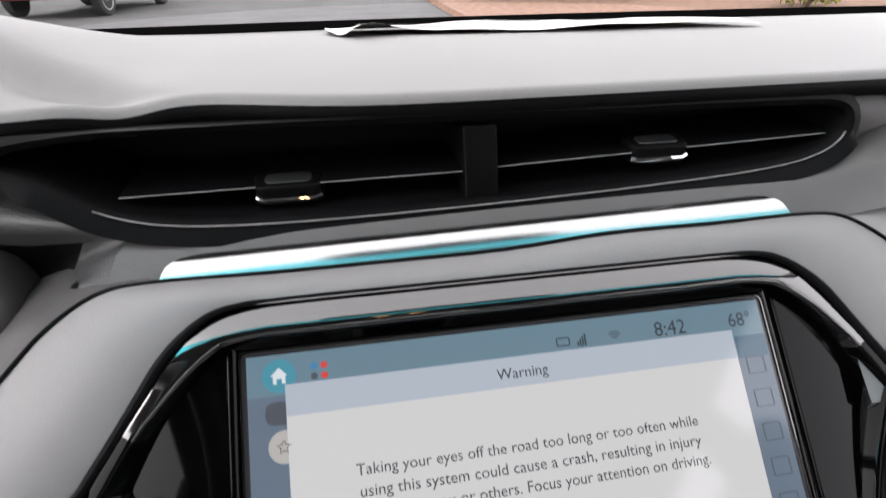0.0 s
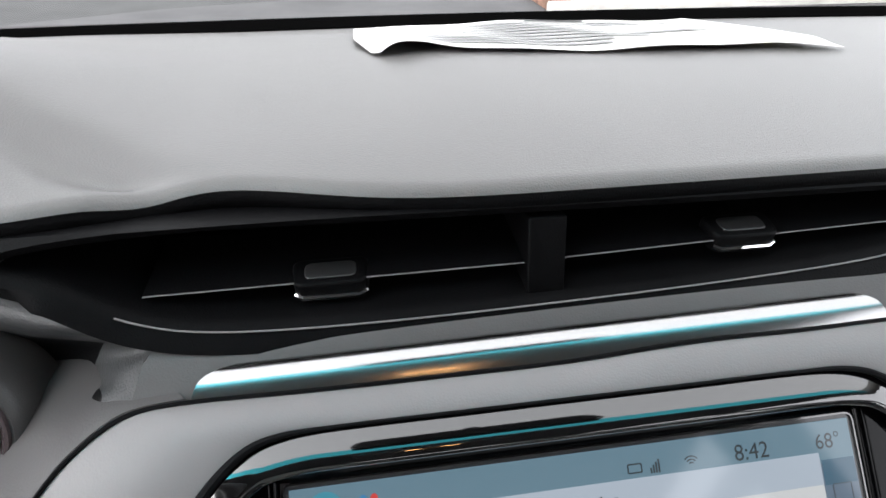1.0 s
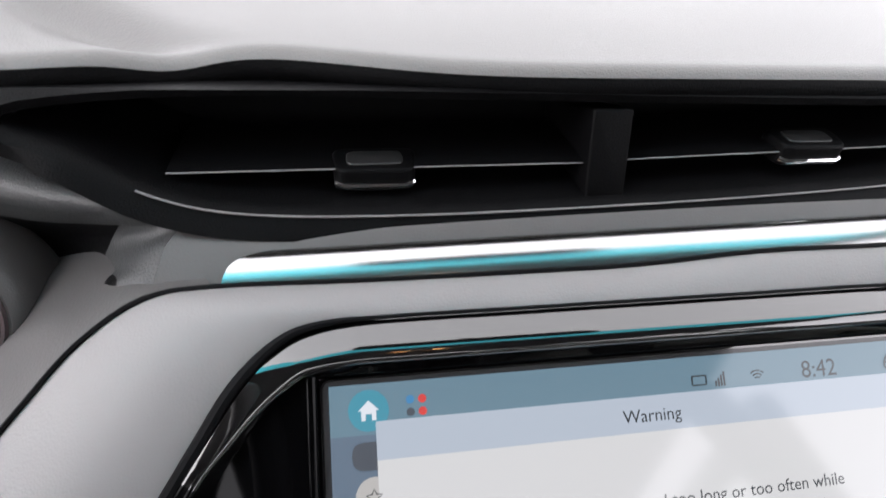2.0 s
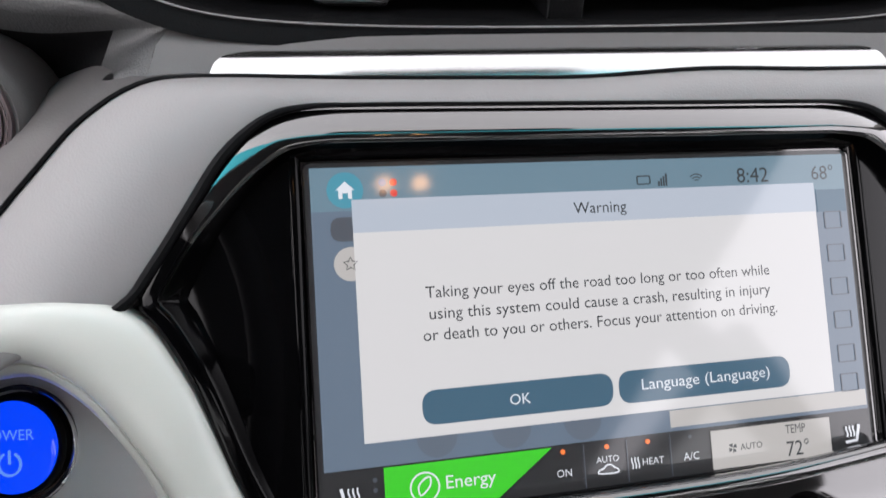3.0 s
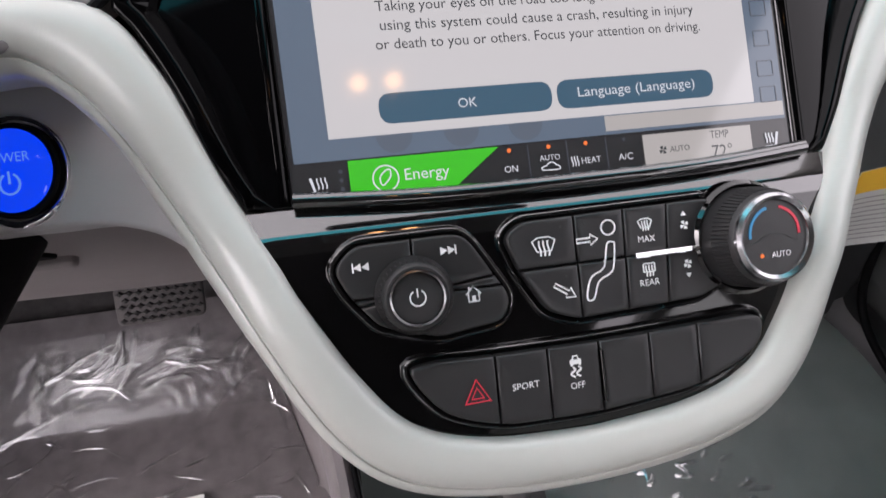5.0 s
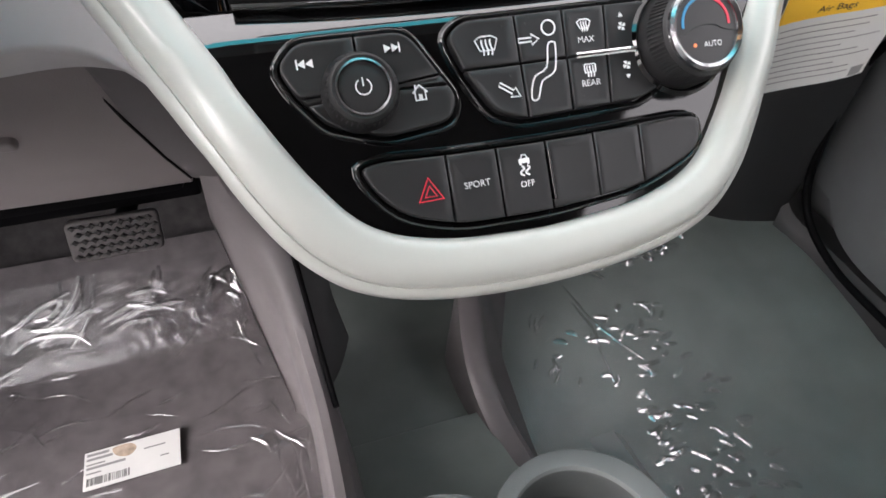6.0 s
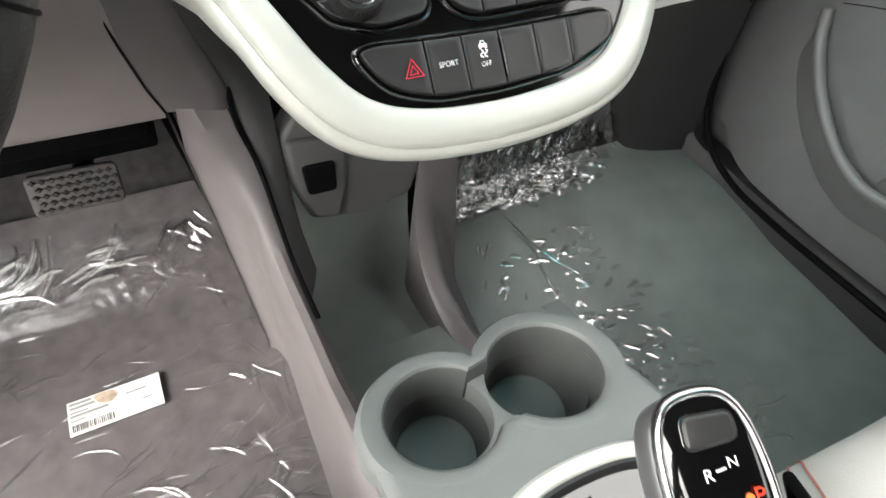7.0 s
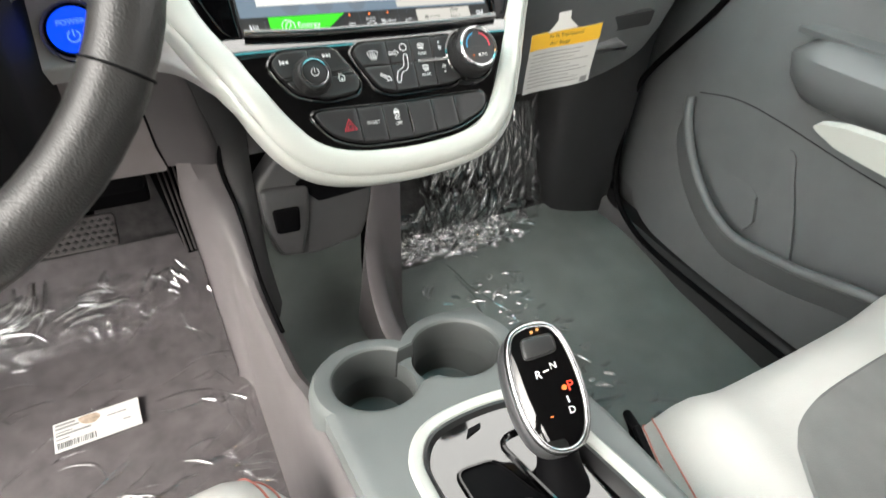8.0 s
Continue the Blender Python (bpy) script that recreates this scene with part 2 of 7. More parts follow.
def area2(p):
    return sum(p[i - 1][0] * p[i][1] - p[i][0] * p[i - 1][1] for i in range(len(p))) / 2


def inset(poly, d):
    """The closed outline moved inwards by d."""
    s, n, out = (1 if area2(poly) > 0 else -1), len(poly), []
    for i in range(n):
        p, q, r = Vector(poly[i - 1][:2]), Vector(poly[i][:2]), Vector(poly[(i + 1) % n][:2])
        e, f = (q - p).normalized(), (r - q).normalized()
        m = Vector((-(e.y + f.y), e.x + f.x))
        m = m.normalized() if m.length > 1e-6 else Vector((-e.y, e.x))
        k = max(0.5, m.dot(Vector((-e.y, e.x))))
        out.append(q + s * d / k * m)
    return out


def rounded(poly, r, k=4):
    n, out = len(poly), []
    for i in range(n):
        p, q, s = Vector(poly[i - 1][:2]), Vector(poly[i][:2]), Vector(poly[(i + 1) % n][:2])
        a, b = q + (p - q).normalized() * min(r, (p - q).length * 0.45), q + (s - q).normalized() * min(r, (s - q).length * 0.45)
        for j in range(k + 1):
            t = j / k
            out.append((1 - t) ** 2 * a + 2 * t * (1 - t) * q + t * t * b)
    return out


def rect(x0, y0, x1, y1):
    return [(x0, y0), (x1, y0), (x1, y1), (x0, y1)]


def slab(outline, f, n0, n1, bev=0.0, steps=3):
    """A plate of that outline on the frame f, from n0 up to n1, its upper edge rounded by bev."""
    rows = [[f(p[0], p[1], n0) for p in outline]]
    if bev:
        for i in range(steps + 1):
            a = math.pi / 2 * i / steps
            rows.append([f(p[0], p[1], n1 - bev + bev * math.sin(a)) for p in inset(outline, bev * (1 - math.cos(a)))])
    else:
        rows.append([f(p[0], p[1], n1) for p in outline])
    return sheet(rows, loop=True, caps=True)


def disc(cx, cy, r, k=24):
    return [(cx + r * math.cos(2 * math.pi * i / k), cy + r * math.sin(2 * math.pi * i / k)) for i in range(k)]


def lathe(profile, f, cx=0.0, cy=0.0, seg=40, caps=True):
    """Turns (radius, height) about the frame's normal at (cx, cy)."""
    rows = [[f(cx + r * math.cos(2 * math.pi * i / seg), cy + r * math.sin(2 * math.pi * i / seg), h) for i in range(seg)] for r, h in profile]
    return sheet(rows, loop=True, caps=caps)


def tube(path, r, seg=10, loop=False, caps=True):
    path = [Vector(p) for p in path]
    n, rows = len(path), []
    for i, p in enumerate(path):
        a, b = (path[i - 1], path[(i + 1) % n]) if loop else (path[max(i - 1, 0)], path[min(i + 1, n - 1)])
        d = (b - a).normalized()
        u = d.cross(Vector((0.13, 0.2, 1))).normalized()
        w = d.cross(u)
        rr = r[i] if isinstance(r, (list, tuple)) else r
        rows.append([p + rr * (u * math.cos(2 * math.pi * k / seg) + w * math.sin(2 * math.pi * k / seg)) for k in range(seg)])
    return sheet(rows, loop=True, wrap=loop, caps=caps and not loop)


def stroke(pts, w, f, n0, n1, loop=False):
    """A flat line of width w drawn on the frame f."""
    pts = [Vector(p[:2]) for p in pts]
    n, L, R = len(pts), [], []
    for i, p in enumerate(pts):
        a, b = (pts[i - 1], pts[(i + 1) % n]) if loop else (pts[max(i - 1, 0)], pts[min(i + 1, n - 1)])
        d = (b - a).normalized()
        m = Vector((-d.y, d.x)) * w / 2
        L.append(p + m), R.append(p - m)
    rows = [[f(*l, n0), f(*l, n1), f(*r, n1), f(*r, n0)] for l, r in zip(L, R)]
    return sheet(rows, loop=True, wrap=loop, caps=not loop)


def box(x0, y0, z0, x1, y1, z1, bev=0.0, k=2):
    bm = bmesh.new()
    bmesh.ops.create_cube(bm, size=1, matrix=Matrix.Translation(((x0 + x1) / 2, (y0 + y1) / 2, (z0 + z1) / 2)) @ Matrix.Diagonal((abs(x1 - x0), abs(y1 - y0), abs(z1 - z0), 1)))
    if bev:
        bmesh.ops.bevel(bm, geom=bm.edges[:], offset=bev, segments=k, affect="EDGES", profile=0.5)
    return bm


def lettering(text, f, cx, cy, width, n, material, parent, turn=0.0, height=None, name="lettering"):
    """Letters of the built-in font, centred at (cx, cy) on the frame f."""
    cu = bpy.data.curves.new("letters", "FONT")
    cu.body, cu.align_x, cu.align_y, cu.resolution_u = text, "CENTER", "CENTER", 3
    ob = bpy.data.objects.new("letters", cu)
    scene.collection.objects.link(ob)
    bpy.context.view_layer.update()
    me = bpy.data.meshes.new_from_object(ob.evaluated_get(bpy.context.evaluated_depsgraph_get()))
    bpy.data.objects.remove(ob)
    bpy.data.curves.remove(cu)
    xs, ys = [v.co.x for v in me.vertices], [v.co.y for v in me.vertices]
    k = width / (max(xs) - min(xs))
    ky = k if height is None else height / (max(ys) - min(ys))
    mx, my = (max(xs) + min(xs)) / 2, (max(ys) + min(ys)) / 2
    c, s = math.cos(turn), math.sin(turn)
    for v in me.vertices:
        a, b = (v.co.x - mx) * k, (v.co.y - my) * ky
        v.co = f(cx + a * c - b * s, cy + a * s + b * c, n)
    bm = bmesh.new()
    bm.from_mesh(me)
    bpy.data.meshes.remove(me)
    return part(name, bm, material, parent)


# frames of the centre stack: the display, and the control panel below it
SCR = plane((0, 0, 0.634), (1, 0, 0), (0, 0.677, 0.736))
LOW = plane((0, -0.099, 0.5455), (1, 0, 0), (0, 0.641, 0.768))
FACE = [(0.017, 0.664), (0.006, 0.656), (-0.080, 0.5535), (-0.099, 0.5455), (-0.1185, 0.5212), (-0.152, 0.482), (-0.19, 0.438)]


def face(x, s, n=0.0):
    """A point of the stack's face, s metres down its slope from the top edge, n off the face."""
    for i, ((y0, z0), (y1, z1)) in enumerate(zip(FACE, FACE[1:])):
        length = math.hypot(y1 - y0, z1 - z0)
        if s <= length or i == len(FACE) - 2:
            dy, dz = (y1 - y0) / length, (z1 - z0) / length
            return Vector((x, y0 + dy * s + n * dz, z0 + dz * s - n * dy))
        s -= length


def _profile():
    """The face's slope with the shelf smoothed away, for the trim that spans it."""
    picks = [-0.01, 0.02, 0.05, 0.08, 0.11, 0.135, 0.188, 0.215, 0.25, 0.285, 0.31]
    pts = [face(0, s) for s in picks]
    line = spline([(s, p.y, p.z) for s, p in zip(picks, pts)], 12)
    return [p.x for p in line], [p.y for p in line], [p.z for p in line]


PROFILE = _profile()


def smooth_face(x, s, n=0.0):
    y, z = np.interp(s, PROFILE[0], PROFILE[1]), np.interp(s, PROFILE[0], PROFILE[2])
    dy, dz = (np.interp(s + 0.006, PROFILE[0], PROFILE[k]) - np.interp(s - 0.006, PROFILE[0], PROFILE[k]) for k in (1, 2))
    q = math.hypot(dy, dz)
    return Vector((x, float(y + n * dz / q), float(z - n * dy / q)))


# half the width of the glossy face, from its top edge down to the foot of the U
HALF = [(0.0, 0.100), (0.0015, 0.112), (0.006, 0.1245), (0.019, 0.1375), (0.0365, 0.149), (0.055, 0.1610), (0.067, 0.1665), (0.0756, 0.1605), (0.097, 0.1500),
        (0.132, 0.1370), (0.166, 0.1195), (0.179, 0.1145), (0.209, 0.0985), (0.231, 0.0835), (0.2435, 0.064), (0.2495, 0.040), (0.2522, 0.015)]


HALF_LINE = spline([(a, b, 0) for a, b in HALF], 8)


def half(s):
    return float(np.interp(s, [p.x for p in HALF_LINE], [p.y for p in HALF_LINE]))

# ---- the shell of the car ----
def floor_z(x, y):
    """The cabin floor: nearly level, rising to the toe board."""
    z = 0.09 * (y - 0.07) - 0.012
    if y > 0.2:
        z += 1.1 * (y - 0.2) ** 1.25
    if x > 0:
        z += 0.035 * min(1, max(0, (y + 0.05) / 0.2))
    return z


def ground_rows(x0, x1, y0, y1, nx, ny, off=0.0, fn=floor_z):
    return [[Vector((x0 + (x1 - x0) * i / nx, y0 + (y1 - y0) * j / ny, fn(x0 + (x1 - x0) * i / nx, y0 + (y1 - y0) * j / ny) + off)) for i in range(nx + 1)] for j in range(ny + 1)]


solid("floor", sheet(ground_rows(-0.76, 0.76, -2.0, 0.52, 40, 80, -0.02)), M["carpet"], "black carpeted car floor rising to the toe board", "floor", kind="structure")
solid("ceiling", box(-0.62, -2.1, 1.13, 0.62, -0.22, 1.17, 0.01), M["liner"], "pale grey fabric headliner under the car roof", "ceiling", kind="structure")
solid("wall_front", box(-0.78, 0.50, -0.1, 0.78, 0.53, 0.70), M["carpet"], "dark firewall behind the dashboard", "firewall", kind="structure")
solid("wall_left", join(box(-0.80, -2.0, -0.1, -0.74, -0.80, 0.72, 0.01), box(-0.80, -2.0, 0.722, -0.74, -1.78, 1.14, 0.01), box(-0.80, -0.86, 0.722, -0.74, -0.80, 1.14, 0.01), box(-0.80, -1.778, 1.08, -0.74, -0.862, 1.14, 0.01), box(-0.80, -0.798, -0.1, -0.74, 0.0, 0.10, 0.02), box(-0.80, 0.002, -0.1, -0.74, 0.50, 0.70, 0.02)), M["door"], "charcoal sill and pillar round the open driver's doorway", "car side", kind="structure")
solid("wall_right", join(box(0.74, -2.0, -0.1, 0.80, 0.50, 0.70, 0.01), box(0.74, -2.0, 0.705, 0.80, -1.78, 1.14, 0.01), box(0.74, -0.86, 0.705, 0.80, -0.80, 1.14, 0.01), box(0.74, -1.778, 1.08, 0.80, -0.862, 1.14, 0.01)), M["door"], "dark side of the cabin behind the door", "car side", kind="structure")
solid("wall_rear", join(box(-0.74, -2.06, -0.1, 0.74, -2.0, 0.78), box(-0.74, -2.06, 1.10, 0.74, -2.0, 1.15), box(-0.74, -2.06, 0.782, -0.60, -2.0, 1.098), box(0.60, -2.06, 0.782, 0.74, -2.0, 1.098)), M["seatdark"], "dark rear end of the cabin", "car rear", kind="structure")
for sx in (-1, 1):
    solid("trim", tube(spline([(sx * 0.71, 0.44, 0.70), (sx * 0.66, 0.12, 0.935), (sx * 0.60, -0.22, 1.14)]), 0.035), M["liner"], "pale grey windscreen pillar cover", "pillar", kind="structure")
    solid("trim", tube([(sx * 0.75, -0.75, 0.62), (sx * 0.62, -0.80, 1.14)], 0.05), M["liner"], "pale grey door pillar cover", "pillar", kind="structure")
    solid("trim", tube([(sx * 0.72, -1.9, 0.70), (sx * 0.60, -2.0, 1.14)], 0.09), M["liner"], "pale grey rear pillar cover", "pillar", kind="structure")
pane = solid("window_1", sheet([[Vector((x, 0.445 - 0.66 * t, 0.735 + 0.40 * t + 0.02 * math.sin(math.pi * t) - 0.06 * (x / 0.7) ** 2 * (1 - t))) for x in np.linspace(-0.72 + 0.11 * t, 0.72 - 0.11 * t, 13)] for t in np.linspace(0, 0.84, 7)]), M["glass"], "clear raked windscreen", "windscreen", kind="structure")
pane.visible_shadow = False
pane = solid("window_2", sheet([[Vector((x, 0.445 - 0.66 * t, 0.735 + 0.40 * t + 0.02 * math.sin(math.pi * t) - 0.06 * (x / 0.7) ** 2 * (1 - t))) for x in np.linspace(-0.72 + 0.11 * t, 0.72 - 0.11 * t, 13)] for t in np.linspace(0.84, 1, 4)]), M["tint"], "teal shade band at the head of the windscreen", "windscreen", kind="structure")
pane.visible_shadow = False
# rear glass
for i, (gx0, gx1, gy0, gy1, gz0, gz1) in enumerate(((-0.772, -0.768, -1.79, -0.85, 0.71, 1.09), (0.768, 0.772, -1.79, -0.85, 0.70, 1.09), (-0.61, 0.61, -2.032, -2.028, 0.77, 1.11))):
    pane = solid("window_%d" % (i + 3), box(gx0, gy0, gz0, gx1, gy1, gz1), M["glass"], "clear rear window glass", "car window", kind="structure")
    pane.visible_shadow = False
# the black edge of the windscreen, along its foot
solid("trim", sheet([[Vector((x, yy - 0.05 * (x / 0.7) ** 2, zz)) for x in np.linspace(-0.74, 0.74, 25)] for yy, zz in ((0.385, 0.705), (0.393, 0.7195), (0.403, 0.7235), (0.413, 0.7238), (0.424, 0.718), (0.45, 0.69))]), M["frit"], "black band along the foot of the windscreen", "windscreen edge", kind="structure")

# ---- outside ----
GZ = -0.36
solid("ground", sheet([[Vector((x, y, GZ)) for x in (-900, -60, -20, 0, 20, 60, 900)] for y in (-900, -60, 0, 20, 60, 900)]), M["ground"], "grey asphalt car park", "ground", kind="structure")
for i, (lx, ly) in enumerate(((-4.6, 8.0), (-4.2, 9.1), (-7.4, 9.6), (-3.6, 10.4), (-7.0, 11.2))):
    solid("road_marking", box(lx, ly, GZ, lx + 1.45, ly + 0.11, GZ + 0.006), M["line"], "worn white painted parking bay line", "road marking", group="bay lines", kind="structure")
solid("kerb", box(1.9, 5.6, GZ, 30, 5.8, GZ + 0.14, 0.02), M["kerb"], "pale concrete kerb round a planting bed", "kerb", kind="structure")
solid("planting_bed", box(2.0, 5.8, GZ, 30, 16.0, GZ + 0.12), M["soil"], "reddish bark mulch planting bed", "planting bed", kind="structure")


def parked_car(x, y, turn, paint, label):
    t = thing("parked_car", (x, y, GZ), label, "car", group="parked cars")
    rot = Matrix.Translation((x, y, GZ)) @ Matrix.Rotation(turn, 4, "Z")

    def put(bm):
        bm.transform(rot)
        return bm
    prof = [(-2.1, 0.35), (-2.2, 0.6), (-2.1, 0.88), (-1.2, 0.95), (-0.6, 1.4), (0.9, 1.45), (1.7, 1.0), (2.15, 0.95), (2.2, 0.5), (2.1, 0.32)]
    side = spline([(a, b, 0) for a, b in prof], 4)
    rows = []
    for w, k in ((-0.88, 0.97), (-0.92, 1.0), (0.92, 1.0), (0.88, 0.97)):
        rows.append([Vector((p.x * k, w * (1 - 0.22 * max(0, p.y - 0.95) / 0.5), 0.3 + (p.y - 0.3) * k)) for p in side])
    body = part("body", put(sheet(rows, loop=True, caps=True)), paint, t)
    for wy in (-1, 1):
        win = [(-0.95, 0.98), (1.55, 1.02), (0.85, 1.38), (-0.55, 1.34)]
        part("window", put(slab(rounded(win, 0.08), plane((0, wy * 0.915, 0), (1, 0, 0), (0, -wy * 0.22 * 1.9, 1)) if wy < 0 else plane((0, wy * 0.915, 0), (-1, 0, 0), (0, -wy * 0.42, 1)), -0.02, 0.012)), M["gauge"], t, "dark side window")
        for wx in (-1.35, 1.35):
            f = plane((wx, wy * 0.80, 0.32), (1, 0, 0), (0, 0, 1)) if wy < 0 else plane((wx, wy * 0.80, 0.32), (-1, 0, 0), (0, 0, 1))
            w = part("wheel", put(lathe([(0.2, 0), (0.31, 0.0), (0.325, 0.03), (0.325, 0.16), (0.30, 0.185), (0.22, 0.18)], f, seg=28)), M["tyre"], t)
            part("rim", put(join(lathe([(0.21, 0.15), (0.22, 0.185), (0.20, 0.185), (0.19, 0.165)], f, seg=28, caps=False), *[slab(rounded(rect(-0.02, 0.02, 0.02, 0.2), 0.01), plane(f(0, 0, 0), f(math.cos(a), math.sin(a), 0) - f(0, 0, 0), f(-math.sin(a), math.cos(a), 0) - f(0, 0, 0)), 0.15, 0.175) for a in [k * math.pi / 5 for k in range(10)]], lathe([(0.001, 0.18), (0.05, 0.18), (0.06, 0.15)], f, seg=16, caps=False))), M["alloy"], w, "silver alloy rim")
    return t


parked_car(-9.6, 14.8, radians(90), M["carred"], "dark red hatchback parked in the car park")
parked_car(-5.6, 14.6, radians(82), M["carred"], "dark red saloon parked on wet asphalt")
parked_car(-12.6, 14.6, radians(92), M["cardark"], "dark grey car parked in a row")


def bush(x, y, size, seed):
    rng = random.Random(seed)
    t = thing("bush", (x, y, GZ + 0.1), "yellow-green leafy bush in a mulch bed", "bush", group="bushes in the bed")
    base = Vector((x, y, GZ + 0.1))
    part("trunk", join(*[tube([base, base + Vector((rng.uniform(-.3, .3), rng.uniform(-.3, .3), size * 0.6))], [0.03, 0.01], 6) for _ in range(5)]), M["bark"], t)
    vs, fs = [], []
    for _ in range(900):
        a, e, r = rng.uniform(0, 6.283), rng.uniform(-0.3, 1.5), size * rng.uniform(0.35, 1.0) ** 0.6
        c = base + Vector((math.cos(a) * math.cos(e), math.sin(a) * math.cos(e), 0.5 + 0.8 * math.sin(e))) * r * 0.8
        d1, d2 = Vector((rng.gauss(0, 1), rng.gauss(0, 1), rng.gauss(0, 1))).normalized(), Vector((rng.gauss(0, 1), rng.gauss(0, 1), rng.gauss(0, 1))).normalized()
        L = rng.uniform(0.05, 0.11)
        i = len(vs)
        vs += [c - d1 * L, c + d2 * L * 0.5, c + d1 * L, c - d2 * L * 0.5]
        fs.append((i, i + 1, i + 2, i + 3))
    me = bpy.data.meshes.new("crown")
    me.from_pydata(vs, [], fs)
    finish(me, M["leaf"])
    ob = new("crown", me)
    ob.parent, ob.matrix_parent_inverse = t, Matrix.Translation(-base)


for i, (bx, by, bs) in enumerate([(3.6, 12.6, 1.3), (5.4, 12.2, 1.4), (7.2, 12.8, 1.3), (9.2, 12.4, 1.5), (11.6, 12.8, 1.4), (8.2, 9.4, 0.8), (10.6, 8.6, 0.9)]):
    bush(bx, by, bs, 10 + i)
shop = thing("building", (6, 34, GZ), "pale low building across the car park", "building")
part("wall", box(-22, 34, GZ, 34, 44, 4.4), M["wallpaint"], shop)
part("roof", box(-22.4, 33.6, 4.4, 34.4, 44.4, 4.8), M["kerb"], shop)
for i in range(12):
    part("window", box(-20 + 4.4 * i, 33.93, 0.6, -17.4 + 4.4 * i, 34.02, 3.0), M["gauge"], shop)

# ---- dashboard top ----
def pad_z(x, y):
    """Height of the dash top: a flat shelf with the hood of the gauges rising on the driver's side."""
    z = 0.7285 - 0.033 * (y - 0.07) + 0.006 * math.sin(math.pi * min(1, max(0, (y - 0.07) / 0.3)))
    h = min(1, max(0, (-0.15 - x) / 0.16))
    near = min(1, max(0, (y - 0.0735) / 0.07))
    near = near * near * (3 - 2 * near)
    z += 0.034 * h * h * (3 - 2 * h) * math.exp(-((y - 0.17) / 0.13) ** 2) * near
    # soft fold between the shelf and the hood's lip
    line = 0.0863 + (-0.1528 - x) * 0.60
    if x < -0.12:
        k = min(1, (-0.12 - x) / 0.05)
        z -= 0.008 * k * min(1, max(0, (y - 0.0735) / 0.025)) * math.exp(-((y - line) / 0.015) ** 2)
    r = min(1, max(0, (x - 0.50) / 0.2))
    z += 0.02 * r * r
    return z


def pad_edge(x):
    """Where the pad rolls over: straight over the vents, swept back beside the gauges' hood."""
    return 0.0735 + 0.018 * math.exp(-((x + 0.135) / 0.055) ** 2)


rows = []
xs = [-0.735 + 1.47 * i / 300 for i in range(301)]
for j in range(85):
    row = []
    for x in xs:
        y = 0.392 - (0.392 - pad_edge(x)) * j / 84
        row.append(Vector((x, y - 0.02 * (x / 0.7) ** 2 if j < 6 else y, pad_z(x, y))))
    rows.append(row)
LIP = 0.0075
for a in (15, 30, 45, 60):
    rows.append([Vector((x, pad_edge(x) - LIP * math.sin(radians(a)), pad_z(x, pad_edge(x)) - LIP * (1 - math.cos(radians(a))))) for x in xs])
lip_rows = [(0.0735 - LIP * math.sin(radians(a)), LIP * (1 - math.cos(radians(a)))) for a in (60, 75, 90)] + [(0.0663, 0.0095), (0.0675, 0.0118), (0.072, 0.0132), (0.090, 0.0142)]
brow = [[Vector((x, yy + pad_edge(x) - 0.0735, pad_z(x, pad_edge(x)) - dz)) for x in xs] for yy, dz in lip_rows]
dash = thing("dashboard", (0, 0.3, 0.1), "grey soft-touch dashboard with silver strip and wide centre vents", "dashboard")
part("top_pad", sheet(rows), M["pad"], dash, "grey grained soft dash top")
# the lip's lower turn is painted black for the shade under it
part("pad_brow", sheet(brow), M["dark"], dash, "underside of the pad edge, blackened as shade")
# face below the pad, the vent opening and its surround
VENT_TOP, VENT_LOW = 0.7145, 0.6825


def opening(k=0.0):
    """The outline of the vent opening in x and z, grown by k."""
    pts = [(-0.205, 0.712), (-0.188, 0.7025), (-0.165, 0.690), (-0.135, 0.6835), (-0.08, 0.6815), (0.0, 0.6825), (0.08, 0.685), (0.140, 0.6885), (0.170, 0.694), (0.183, 0.703), (0.180, 0.7115),
           (0.150, 0.7135), (0.05, 0.7145), (-0.06, 0.716), (-0.15, 0.717)]
    line = [(p.x, p.y) for p in spline([(a, b, 0) for a, b in pts], 5, True)]
    return inset(line, -k) if k else line


def vy(z):
    return 0.0555 + (z - 0.682) * 0.36


o0 = opening()
o1, o2 = ([(p[0], min(p[1], 0.7205)) for p in opening(k)] for k in (0.004, 0.009))
# vents are black plastic, darkened further for the shade of the pad's overhang
part("vent_surround", sheet([[Vector((p[0], 0.125, 0.697 + (p[1] - 0.697) * 0.9)) for p in o0], [Vector((p[0], vy(p[1]) + 0.004, p[1])) for p in o0], [Vector((p[0], vy(p[1]) - 0.001, p[1])) for p in inset(o0, -0.001)],
                             [Vector((p[0], vy(p[1]) - 0.003, p[1])) for p in o1], [Vector((p[0], vy(p[1]) - 0.001 - (0.004 if p[1] < 0.697 else 0), p[1])) for p in o2], [Vector((p[0], vy(p[1]) + 0.02, min(p[1], 0.7165))) for p in opening(0.012)]], loop=True), M["dark"], dash, "black rim round the vents")
part("vent_back", box(-0.21, 0.122, 0.665, 0.2, 0.126, 0.7165), M["black"], dash)
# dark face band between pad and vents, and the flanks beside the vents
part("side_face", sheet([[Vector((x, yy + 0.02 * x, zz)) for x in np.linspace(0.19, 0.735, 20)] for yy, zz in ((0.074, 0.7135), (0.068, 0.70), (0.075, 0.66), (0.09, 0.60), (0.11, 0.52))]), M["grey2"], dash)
# sill between the vents and the silver strip


